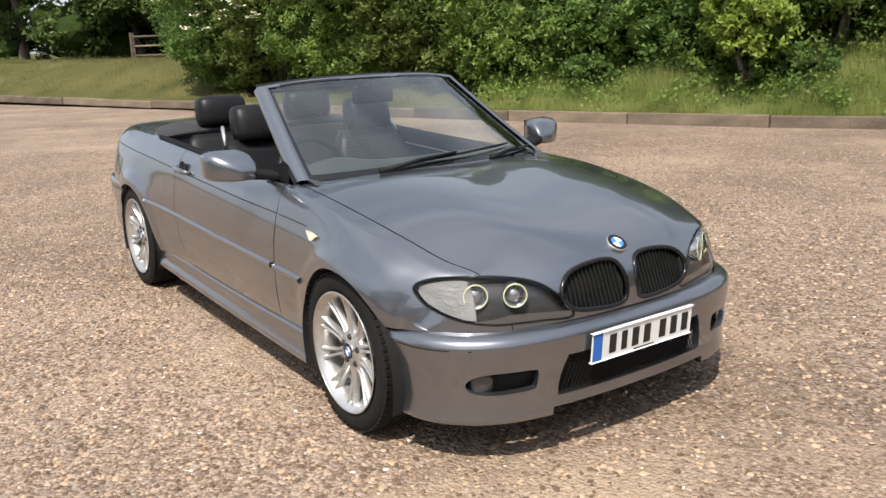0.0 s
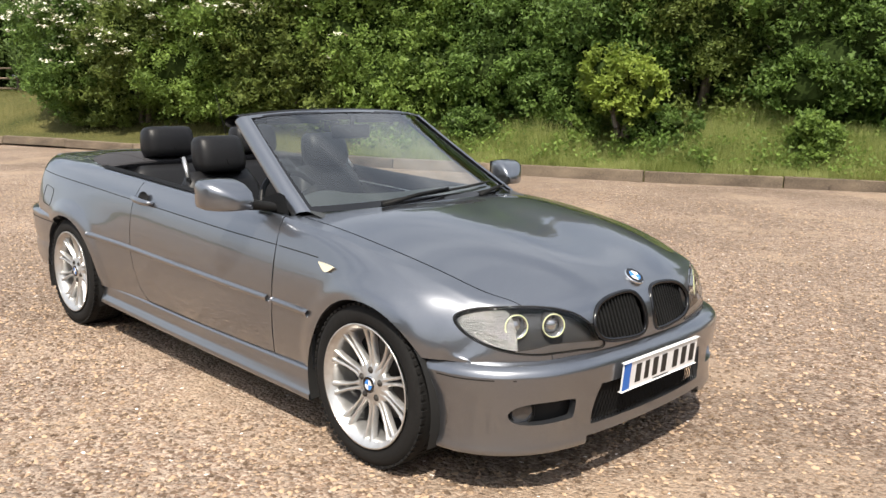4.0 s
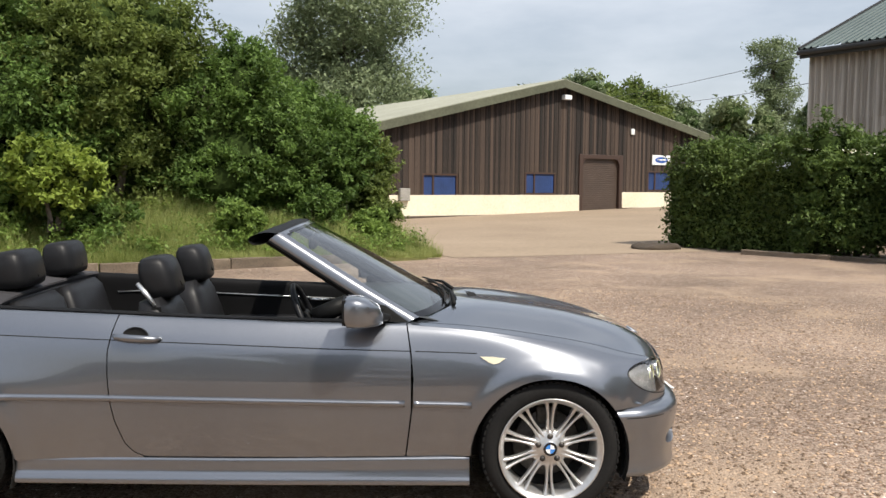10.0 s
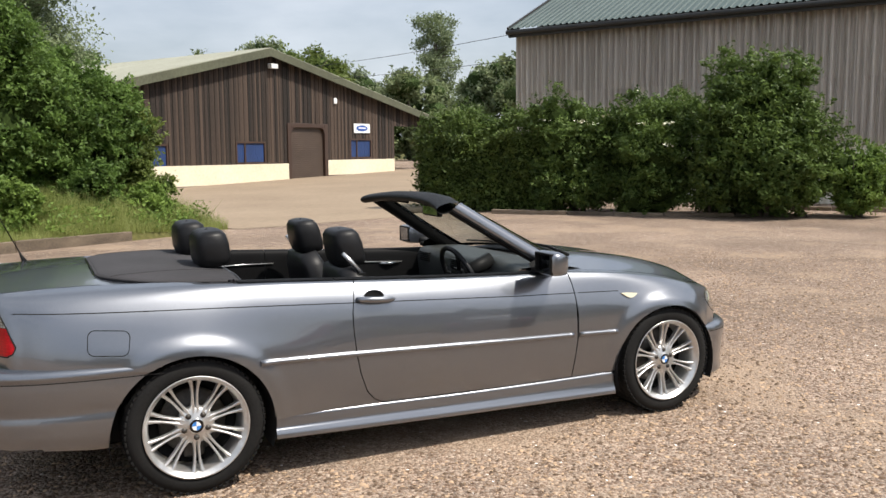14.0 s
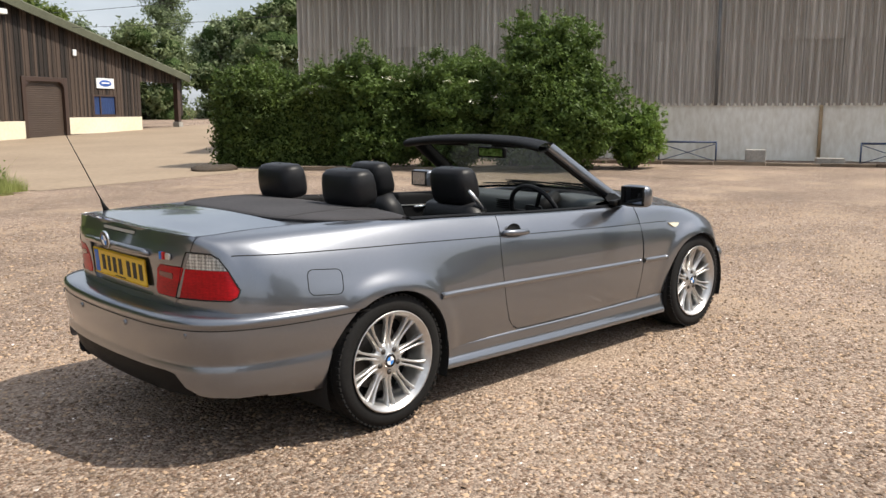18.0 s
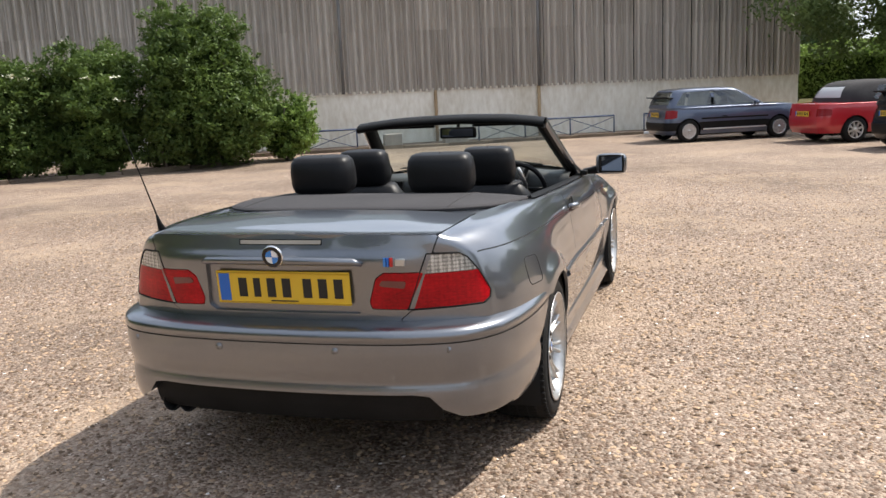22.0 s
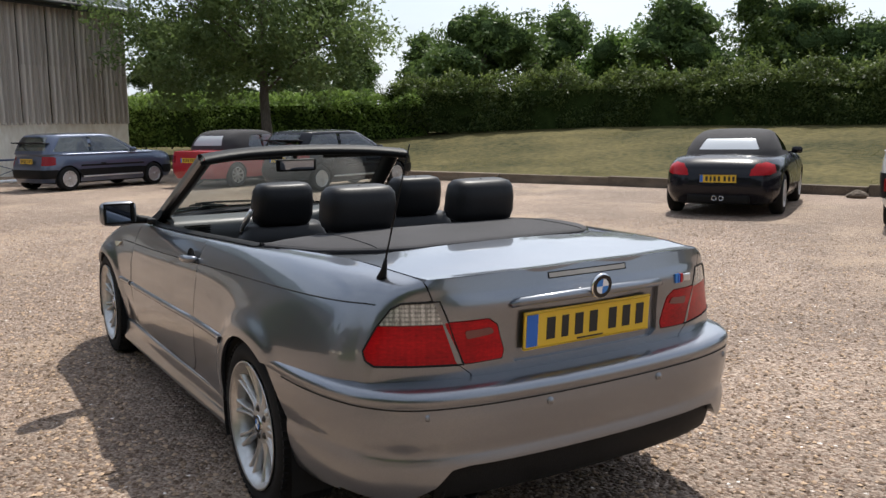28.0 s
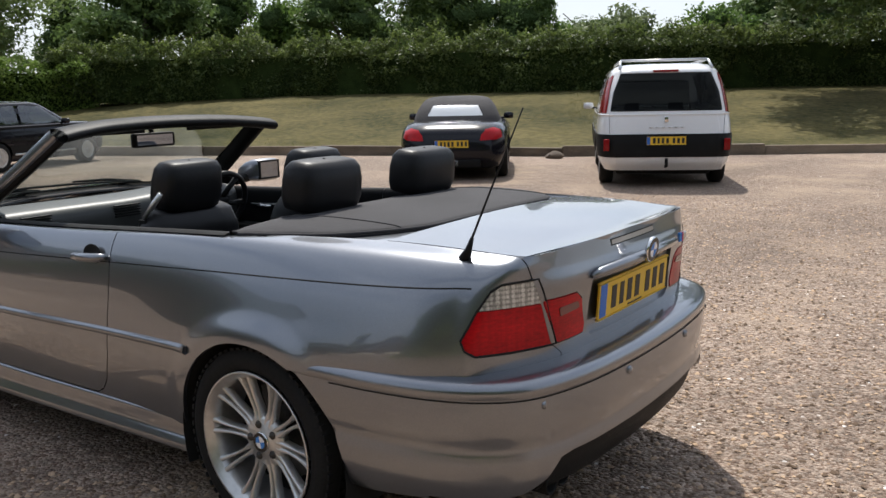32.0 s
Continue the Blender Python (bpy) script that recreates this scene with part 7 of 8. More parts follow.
# mirrors
for s in (1, -1):
    bm = bmesh.new()
    rows = []
    for x, y0, y1, z0, z1 in ((.444, .850, 1.008, .911, 1.022), (.456, .838, 1.020, .900, 1.030), (.500, .826, 1.020, .897, 1.029), (.545, .818, 1.000, .897, 1.014), (.585, .816, .950, .899, .982), (.606, .826, .900, .905, .945)):
        cy, cz, hy, hz = (y0 + y1) / 2, (z0 + z1) / 2, (y1 - y0) / 2, (z1 - z0) / 2
        rows.append([bm.verts.new((x, s * (cy + hy * math.copysign(abs(math.cos(a)) ** .45, math.cos(a))), cz + hz * math.copysign(abs(math.sin(a)) ** .45, math.sin(a)))) for a in np.linspace(0, 2 * math.pi, 29)[:-1]])
    for a, b in zip(rows, rows[1:]):
        for k in range(28):
            bm.faces.new((a[k], a[(k + 1) % 28], b[(k + 1) % 28], b[k]))
    bm.faces.new(rows[-1])
    bmesh.ops.recalc_face_normals(bm, faces=bm.faces)
    mir = part("door_mirror", bm, PAINT, car, "grey door mirror housing")
    bm = bmesh.new()
    for y0, y1, z0, z1 in ((.850, .861, .912, 1.021), (.994, 1.005, .912, 1.021), (.861, .994, .912, .921), (.861, .994, 1.012, 1.021)):
        box(bm, (.434, min(s * y0, s * y1), z0), (.457, max(s * y0, s * y1), z1), .003)
    box(bm, (.454, min(s * .855, s * 1.0), .915), (.458, max(s * .855, s * 1.0), 1.018))
    part("bezel", bm, BLACK, mir)
    part("mirror_glass", boxed((-.001, -.066, -.045), (.001, .066, .045), 0, pose(.4460, s * .928, .967, 0, -1.5, s * 7)), MIRROR, mir, smooth=False)
    bm = bmesh.new()
    rows = []
    for y, x0, x1, z0, z1 in ((.880, .500, .590, .900, .975), (.835, .505, .605, .897, .955), (.790, .520, .625, .894, .938), (.735, .535, .640, .889, .926)):
        cx, cz, hx, hz = (x0 + x1) / 2, (z0 + z1) / 2, (x1 - x0) / 2, (z1 - z0) / 2
        rows.append([bm.verts.new((cx + hx * math.copysign(abs(math.cos(a)) ** .6, math.cos(a)), s * y, cz + hz * math.copysign(abs(math.sin(a)) ** .6, math.sin(a)))) for a in np.linspace(0, 2 * math.pi, 17)[:-1]])
    for a, b in zip(rows, rows[1:]):
        for k in range(16):
            bm.faces.new((a[k], a[(k + 1) % 16], b[(k + 1) % 16], b[k]))
    bmesh.ops.recalc_face_normals(bm, faces=bm.faces)
    part("mirror_foot", bm, BLACK, mir)
    part("mirror_joint", boxed((.488, .725 if s > 0 else -.770, .893), (.575, .770 if s > 0 else -.725, .922), .008), BLACK, mir)
    bm = bmesh.new()
    vs = [bm.verts.new(p) for p in ((.50, s * .738, .890), (.72, s * .728, .884), (.595, s * .668, .968), (.49, s * .700, .935))]
    bm.faces.new(vs)
    bmesh.ops.solidify(bm, geom=bm.faces[:], thickness=.012)
    part("mirror_base", bm, BLACK, car, smooth=False)

# antenna
bm = bmesh.new()
tube(bm, [(-2.03, .640, .945), (-2.045, .640, .975), (-2.058, .640, 1.01)], [.018, .010, .005], 10)
ant = part("antenna", bm, BLACK, car, "short black whip antenna")
part("whip", tube(bmesh.new(), [(-2.058, .640, 1.01), (-2.15, .640, 1.21), (-2.22, .640, 1.36)], [.0035, .0025, .0018], 6), BLACK, ant)

# tonneau cover over the folded roof
TON = []
COVER_Y = (-.70, -.66, -.60, -.42, -.2, 0, .2, .42, .60, .66, .70)
for y in COVER_Y:
    k = abs(y) / .70
    back = -1.72 + .55 * k ** 7
    q = 1 - k ** 5
    frontx = -1.13 + .02 * k
    TON.append([(frontx, y, .950 + .017 * q), (frontx - .02, y, .956 + .026 * q), (frontx + (back - frontx) * .35, y, .962 + .038 * q), (frontx + (back - frontx) * .70, y, .963 + .036 * q), (back + (frontx - back) * .04, y, .962 + .029 * q), (back, y, .955 + .024 * q)])
cover = panel("roof_cover", Net(TON), (0, 10, 0, 5), (80, 30), FABRIC, car, depth=0.02, label="dark grey soft cover over the folded roof")
EDGE = Net([[(x, y, z), (x, y, z)] for x, y, z in [r[-1] for r in TON]])
bm = bmesh.new()
tube(bm, [tuple(p) for p in EDGE.at(np.linspace(0, 10, 70), np.zeros(70))], .0075, 8)
part("edge_welt", bm, FABRIC, cover, "padded edge of the soft cover")
panel("cover_seal", Net([[r[-1], (r[-1][0] - .014, r[-1][1] * (1.02 if abs(r[-1][1]) > .5 else 1), r[-1][2] - .002)] for r in TON]), (0.4, 9.6, 0, 1), (80, 3), GLOSS_BLACK, car, depth=0.01)
bm = bmesh.new()
for q in (-.32, .32):
    ridge = Net(TON).at(np.full(20, 5 + q * 7), np.linspace(.8, 4.9, 20))
    tube(bm, [(a, b, c + .0005) for a, b, c in ridge], .003, 5)
part("cover_seam", bm, FABRIC, cover, kind="stuff")
deck = []
for (x0, y0, z0), (x1, yb, z1) in zip([r[-1] for r in TON], [(-1.20, -.703, .953), (-1.46, -.655, .9635), (-1.724, -.604, .9655), (-1.732, -.42, .976), (-1.736, -.2, .982), (-1.736, 0, .984), (-1.736, .2, .982), (-1.732, .42, .976), (-1.724, .604, .9655), (-1.46, .655, .9635), (-1.20, .703, .953)]):
    deck.append([(x0 + .012, y0 * .99, z0 - .008), ((x0 + x1) / 2, (y0 + yb) / 2, (z0 + z1) / 2 - .004), (x1, yb, z1 - .001)])
panel("deck_panel", Net(deck), (0, 10, 0, 2), (70, 10), PAINT, car, depth=0.0, push=-0.0015)
for s in (1, -1):
    # belt trim and inner side walls
    bt = [[(x, s * y, z + .001) for y, z in ((.728, zz), (.70, zz + .006), (.668, zz - .002), (.655, zz - .05), (.66, zz - .22), (.66, .45))] for x, zz in ((.66, .884), (.35, .888), (-.2, .908), (-.6, .927), (-.9, .941), (-1.13, .951))]
    panel("door_card", Net(bt), (0, 3.15, 0, 5), (30, 30), VINYL, car, depth=0, label="black door trim")
    panel("side_trim", Net(bt), (3.16, 5, 0, 5), (20, 30), VINYL, car, depth=0, label="black rear side trim")
    part("armrest", boxed((-.35, s * .61 - .04, .66), (.35, s * .61 + .04, .71), .02), LEATHER, car)
    part("trim_strip", tube(bmesh.new(), [(-1.0, s * .651, .845), (-.85, s * .650, .852), (-.60, s * .650, .848)], .004, 6), SILVER, car, "thin silver trim strip")
    part("trim_strip", tube(bmesh.new(), [(-.50, s * .650, .842), (-.15, s * .651, .826), (.30, s * .652, .806)], .004, 6), SILVER, car, "thin silver trim strip")
    part("inner_door_handle", tube(bmesh.new(), [(.14, s * .655, .80), (.20, s * .64, .80), (.28, s * .655, .80)], .009, 8), CHROME, car)

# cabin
part("cabin_floor", boxed((-1.05, -.66, .30), (.75, .66, .33), .01), NEAR_BLACK, car)
part("rear_bulkhead", boxed((-1.19, -.66, .33), (-1.13, .66, .95), .01), LEATHER, car)
part("centre_console", boxed((-.55, -.10, .33), (.45, .10, .58), .03), BLACK, car)
part("gear_lever", lathe(bmesh.new(), [(0, .10), (.02, .10), (.024, .08), (.012, .05), (.03, .0)], 14, Matrix.Translation((.1, 0, .58)) @ pose(0, 0, 0, 90)), LEATHER, car)
dash_rows = []
for y in (-.66, -.5, -.36, -.2, 0, .25, .5, .66):
    hump = .035 * math.exp(-((y + .36) / .16) ** 2)
    dash_rows.append([(.86, y, .880), (.70, y, .905 + hump * .5), (.52, y, .905 + hump), (.44, y, .885 + hump), (.42, y, .80), (.46, y, .62), (.52, y, .45)])
dash = panel("dashboard", Net(dash_rows), (0, 7, 0, 6), (48, 40), DASH, car, depth=0, label="black dashboard with a sunlit grey sheen")
for y in (.52, .05):
    for k in range(5):
        part("air_vent", boxed((.405, y - .07, .82 + k * .013), (.43, y + .07, .827 + k * .013), .002), BLACK, dash, smooth=False)
whl = Matrix.Translation((.235, -.36, .835)) @ pose(0, 0, 0, 0, 0, 90) @ pose(0, 0, 0, -24, 0, 0)
bm = lathe(bmesh.new(), [(.185 + .015 * math.cos(a), .015 * math.sin(a)) for a in np.linspace(0, 2 * math.pi, 11)[:-1]], 48, whl, True)
steer = part("steering_wheel", bm, LEATHER, car, "black leather steering wheel")
part("airbag", boxed((-.065, -.02, -.06), (.065, .025, .055), .025, whl), BLACK, steer)
for k in (90, 210, 330, 270):
    part("spoke", tube(bmesh.new(), [whl @ Vector((.05 * math.sin(radians(k)), 0, .05 * math.cos(radians(k)))), whl @ Vector((.18 * math.sin(radians(k)), 0, .18 * math.cos(radians(k))))], .014, 8), BLACK, steer)
part("column", tube(bmesh.new(), [whl @ Vector((0, -.03, 0)), whl @ Vector((0, -.22, 0))], .045, 10), BLACK, steer)
roundel(steer, whl @ Matrix.Translation((0, .025, 0)) @ pose(0, 0, 0, 0, 0, 0), .02)


def cushion(rows, bulge=0.5, segs=20):
    """A padded form through rings of (centre, half width, half depth, up, side)."""
    bm = bmesh.new()
    rings = []
    for c, hw, hd, ax, ay in rows:
        c, ax, ay = Vector(c), Vector(ax), Vector(ay)
        rings.append([bm.verts.new(c + ax * hw * math.copysign(abs(math.cos(a)) ** bulge, math.cos(a)) + ay * hd * math.copysign(abs(math.sin(a)) ** bulge, math.sin(a))) for a in np.linspace(0, 2 * math.pi, segs + 1)[:-1]])
    for a, b in zip(rings, rings[1:]):
        for k in range(segs):
            bm.faces.new((a[k], a[(k + 1) % segs], b[(k + 1) % segs], b[k]))
    bm.faces.new(rings[0][::-1])
    bm.faces.new(rings[-1])
    bmesh.ops.recalc_face_normals(bm, faces=bm.faces)
    return bm


def head_rest(parent, x, y, z0, z1, w, d, lean):
    ax = Vector((0, 1, 0))
    rows = []
    for f, sw, sd in ((0, .80, .72), (.06, .93, .92), (.25, 1, 1), (.6, 1, .98), (.85, .96, .88), (.97, .86, .66), (1.0, .70, .45)):
        z = z0 + (z1 - z0) * f
        rows.append(((x - lean * (z - z0), y, z), w * sw, d * sd, ax, (1, 0, 0.1)))
    hr = part("headrest", cushion(rows, .55), LEATHER, parent, "black leather headrest")
    bm = bmesh.new()
    tube(bm, [(x - d * .9, y, z0 + .05), (x - lean * (z1 - z0) * .9 - d * .75, y, z1 - .03), (x - lean * (z1 - z0), y, z1 + .001), (x - lean * (z1 - z0) + d * .75, y, z1 - .03), (x + d * .95, y, z0 + .05)], .0035, 5)
    part("seam", bm, NEAR_BLACK, hr)
    for s in (1, -1):
        part("post", tube(bmesh.new(), [(x, y + s * .055, z0 + .03), (x + .01, y + s * .055, z0 - .09)], .006, 8), CHROME, hr)
    return hr


for y in (-.36, .36):
    seat = part("front_seat", cushion([((.12, y, .50), .20, .05, (0, 1, 0), (0, 0, 1)), ((.05, y, .50), .24, .085, (0, 1, 0), (0, 0, 1)), ((-.2, y, .485), .25, .09, (0, 1, 0), (0, 0, 1)), ((-.42, y, .46), .24, .085, (0, 1, 0), (0, 0, 1))], .5), LEATHER, car, "black leather front seat")
    part("backrest", cushion([((-.36, y, .46), .22, .07, (0, 1, 0), (1, 0, .25)), ((-.395, y, .56), .25, .085, (0, 1, 0), (1, 0, .25)), ((-.44, y, .75), .25, .085, (0, 1, 0), (1, 0, .25)), ((-.475, y, .88), .225, .075, (0, 1, 0), (1, 0, .25)), ((-.495, y, .955), .18, .055, (0, 1, 0), (1, 0, .25))], .5), LEATHER, seat)
    head_rest(seat, -.455, y, .955, 1.150, .142, .085, .22)
    s = -1 if y < 0 else 1
    bm = bmesh.new()
    tube(bm, [(-.455, y + s * .20, .935), (-.50, y + s * .185, .99), (-.54, y + s * .175, 1.035)], [.008, .013, .010], 8)
    part("belt_guide", bm, SILVER, seat, "pale seat belt guide arm")
    part("belt", boxed((-.47, y + s * .20 - .004, .62), (-.425, y + s * .20 + .004, .93), .002), BLACK, seat, smooth=False)
part("rear_bench", cushion([((-.66, 0, .46), .56, .06, (0, 1, 0), (0, 0, 1)), ((-.75, 0, .48), .60, .09, (0, 1, 0), (0, 0, 1)), ((-1.05, 0, .47), .60, .09, (0, 1, 0), (0, 0, 1))], .3, 28), LEATHER, car, "black leather rear bench")
for y in (-.30, .30):
    rs = part("rear_seat_back", cushion([((-1.0, y, .50), .25, .06, (0, 1, 0), (1, 0, .2)), ((-1.05, y, .70), .27, .075, (0, 1, 0), (1, 0, .2)), ((-1.10, y, .90), .26, .06, (0, 1, 0), (1, 0, .2)), ((-1.115, y, .945), .22, .04, (0, 1, 0), (1, 0, .2))], .45), LEATHER, car, "black leather rear seat back")
    head_rest(rs, -1.165, y, .992, 1.172, .157, .088, .12)

# ---- parked cars ----
PANE = CAR_GLASS
CABIN = mat("dark_cabin", (0.02, 0.02, 0.022), 0.8)


def plain_wheel(radius, width, alloy, spokes):
    root = empty("wheel")
    w, r = width / 2, radius
    part("tyre", lathe(bmesh.new(), [(r * .66, -w), (r * .88, -w - .004), (r * .985, -w + .02), (r, 0), (r * .985, w - .02), (r * .88, w + .004), (r * .66, w)], 36), RUBBER, root)
    # dish behind alloy spokes is near-black for the shade between them
    part("rim", lathe(bmesh.new(), [(r * .67, w - .01), (r * .64, w + .004), (r * .60, w - .01), (r * .56, w - .04), (r * .2, w - .05), (0, w - .05)], 36), NEAR_BLACK if alloy else ALLOY, root)
    part("rim_edge", lathe(bmesh.new(), [(r * .67, w - .008), (r * .65, w + .007), (r * .60, w + .0), (r * .58, w - .03)], 36), ALLOY, root)
    for k in range(spokes):
        part("spoke", boxed((-.022 if alloy else -.03, w - .045, r * .10), (.022 if alloy else .03, w - .008, r * .62), .006, Matrix.Rotation(2 * math.pi * k / spokes, 4, "Y")), ALLOY, root, smooth=False)
    part("hub_cap", lathe(bmesh.new(), [(0, w - .0), (r * .14, w - .004), (r * .17, w - .03)], 20), ALLOY, root)
    return root


def ring_net(levels, n=40):
    """Closed rings of rounded plan shapes: (front x, rear x, half width, z, power)."""
    rows = []
    for k in range(n + 1):
        a = 2 * math.pi * k / n
        c, s = math.cos(a), math.sin(a)
        rows.append([((xf + xr) / 2 + (xf - xr) / 2 * math.copysign(abs(c) ** e, c), hw * math.copysign(abs(s) ** e, s), z) for xf, xr, hw, z, e in levels])
    return Net(rows)


def parked(name, label, m, body, paint, glass_house, house_mat, side_windows, rear_window, front_window, wheels, tails, plate_at, extras=None, trim=None, pane=None):
    root = empty(name, m, label, "car", "parked cars")
    net = ring_net(body)
    n = len(body)
    (xr_w, xf_w, rad, track, alloy, spokes) = wheels
    top = n - 1

    def arches(p, i, j):
        return np.maximum(wheel_gap(p, (xf_w, rad * .98), rad * 1.14), wheel_gap(p, (xr_w, rad * .98), rad * 1.14))

    panel("body", net, (0, 40, 0, top), (180, 7 * top), paint, root, arches, depth=0.02)
    if trim:
        for lo, hi, tm in trim:
            panel("bumper_band", net, (0, 40, 0, top), (140, 10 * top), tm, root, lambda p, i, j: np.maximum.reduce([lo - p[..., 2], p[..., 2] - hi, arches(p, i, j)]), depth=0.01, push=0.012)
    # closing floor and inside
    part("underbody", boxed((body[0][1] + .25, -track + .12, .16), (body[0][0] - .25, track - .12, .5), .05), NEAR_BLACK, root)
    part("cabin", boxed((glass_house[0][1] + .12, -glass_house[0][2] + .08, .4), (glass_house[0][0] - .25, glass_house[0][2] - .08, glass_house[0][3] - .03), .03), CABIN, root)
    house = ring_net(glass_house)
    g = len(glass_house) - 1

    def holes(p, i, j):
        out = [np.full(p.shape[:-1], -1.0)]
        for w in side_windows:
            out.append(-sd_poly(p[..., 0], p[..., 2], w, 0.012) - (np.abs(p[..., 1]) < .35) * 1.0)
        if rear_window:
            out.append(-sd_poly(p[..., 1], p[..., 2], rear_window, 0.012) - (p[..., 0] > (glass_house[0][1] + glass_house[-3][1]) / 2 + .3) * 1.0)
        if front_window:
            out.append(-sd_poly(p[..., 1], p[..., 2], front_window, 0.012) - (p[..., 0] < (glass_house[0][0] + glass_house[-3][0]) / 2 - .35) * 1.0)
        return np.maximum.reduce(out)

    top_part = panel("roof", house, (0, 40, 0, g), (160, 9 * g), house_mat, root, holes, depth=0.02)
    def pane_of(poly, side):
        if side in ("rear", "front"):
            cut = (glass_house[0][1] + glass_house[-3][1]) / 2 + .3 if side == "rear" else (glass_house[0][0] + glass_house[-3][0]) / 2 - .35
            return lambda p, i, j: np.maximum(sd_poly(p[..., 1], p[..., 2], poly, 0.010), p[..., 0] - cut if side == "rear" else cut - p[..., 0])
        return lambda p, i, j: np.maximum(sd_poly(p[..., 0], p[..., 2], poly, 0.010), .35 - side * p[..., 1])

    for poly, side in [(w, sg) for w in side_windows for sg in (1, -1)] + [(q, k) for q, k in ((rear_window, "rear"), (front_window, "front")) if q]:
        panel("window", house, (0, 40, 0, g - 1.2), (160, 9 * g), pane if pane and side == "rear" else PANE, root, pane_of(poly, side), depth=0, push=-0.006).visible_shadow = False
    for y in (-.34, .34):
        part("seat", cushion([((.05, y, .5), .22, .08, (0, 1, 0), (1, 0, 0)), ((-.02, y, .9), .21, .07, (0, 1, 0), (1, 0, 0)), ((-.05, y, 1.0), .12, .05, (0, 1, 0), (1, 0, 0)), ((-.06, y, 1.12), .11, .04, (0, 1, 0), (1, 0, 0))]), CABIN, root)
    master = plain_wheel(rad, .19, alloy, spokes)
    master.parent = root
    master.matrix_basis = pose(xf_w, track, rad)
    for x, y, t in ((xr_w, track, 0), (xf_w, -track, 180), (xr_w, -track, 180)):
        copy_thing(master, pose(x, y, rad, 0, 15, t)).parent = root
    for x in (xf_w, xr_w):
        for s in (1, -1):
            bm = bmesh.new()
            r = rad * 1.15
            rows = [[bm.verts.new((x + r * math.sin(a), s * y, rad * .98 + r * math.cos(a))) for a in np.linspace(-1.9, 1.9, 16)] for y in (track + .05, track - .28)]
            for a, b, c, d in zip(rows[0], rows[0][1:], rows[1][1:], rows[1]):
                bm.faces.new((a, b, c, d))
            bm.faces.new(rows[1])
            part("wheel_housing", bm, NEAR_BLACK, root)
    for poly, tm, lab in tails:
        for flip in (False, True):
            panel("tail_lamp", net, (10, 20, 0, top), (90, 40 * top // 3), tm, root, lambda p, i, j: sd_poly(np.abs(p[..., 1]) + np.maximum(0, p[..., 0] - body[2][1] - .05), p[..., 2], poly, .004), flip, .01, .008, lab)
    if plate_at:
        plate(root, Matrix.Translation(plate_at) @ pose(0, 0, 0, 0, 0, 90), YELLOW_PLATE)
    for s in (1, -1):
        x, z = glass_house[0][0] - .42, glass_house[0][3] + .06
        yb = glass_house[0][2]
        mir = part("door_mirror", cushion([((x - .05, s * (yb + .12), z), .085, .055, (0, 1, 0), (0, 0, 1)), ((x + .02, s * (yb + .115), z), .085, .055, (0, 1, 0), (0, 0, 1)), ((x + .07, s * (yb + .10), z), .055, .035, (0, 1, 0), (0, 0, 1))], .6), house_mat if house_mat is not FABRIC else paint, root)
        part("stalk", tube(bmesh.new(), [(x, s * (yb + .06), z - .03), (x, s * (yb - .06), z - .05)], .02), BLACK, mir)
        hx = (xf_w + xr_w) / 2 - .35
        part("door_handle", boxed((hx, -.008, body[3][3] - .06), (hx + .14, .012, body[3][3] - .03), .006, Matrix.Translation((0, s * (body[3][2] - .004), 0))), BLACK, root)
    if extras:
        extras(root, net, house)
    return root


SMALL_BODY = [(1.90, -1.72, .74, .20, .30), (1.955, -1.78, .785, .34, .30), (1.955, -1.785, .80, .50, .30), (1.93, -1.75, .80, .66, .30), (1.84, -1.70, .775, .80, .30), (1.55, -1.67, .735, .875, .34), (.9, -1.2, .4, .905, .5), (.3, -.6, .05, .91, .8)]
SMALL_HOUSE = [(.98, -1.72, .745, .86, .26), (.74, -1.67, .715, 1.0, .27), (.46, -1.60, .67, 1.15, .28), (.24, -1.52, .62, 1.265, .30), (.12, -1.44, .575, 1.305, .34), (-.10, -1.15, .42, 1.335, .46), (-.4, -.6, .05, 1.345, .8)]
SMALL_SIDE = [[(.62, .905), (.12, 1.225), (-.50, 1.245), (-.53, .905)], [(-.62, .905), (-.61, 1.245), (-1.30, 1.225), (-1.52, .93)]]
SMALL_REAR = [(-.56, .95), (-.47, 1.245), (.47, 1.245), (.56, .95)]
SMALL_FRONT = [(-.62, .91), (-.50, 1.245), (.50, 1.245), (.62, .91)]
SMALL_TAIL = [(.53, .60), (.53, .80), (.80, .80), (.95, .78), (.95, .62), (.8, .60)]
GREY_BLUE = paint_mat("slate_blue_paint", (0.085, 0.105, 0.16), 0.5, 0.35)
RED_PAINT = paint_mat("red_paint", (0.42, 0.012, 0.022), 0.1, 0.35)
BLACK_PAINT = paint_mat("black_paint", (0.006, 0.006, 0.010), 0.0, 0.25, 0.4)
BLACK_PAINT.node_tree.nodes["Principled BSDF"].inputs["Specular IOR Level"].default_value = 0.15
WHITE_PAINT = paint_mat("white_paint", (0.72, 0.72, 0.72), 0.0, 0.35)
DARK_RED = mat("dark_red_lens", (0.22, 0.006, 0.008), 0.2, 0.0, Specular_IOR_Level=0.2, Coat_Weight=0.2)


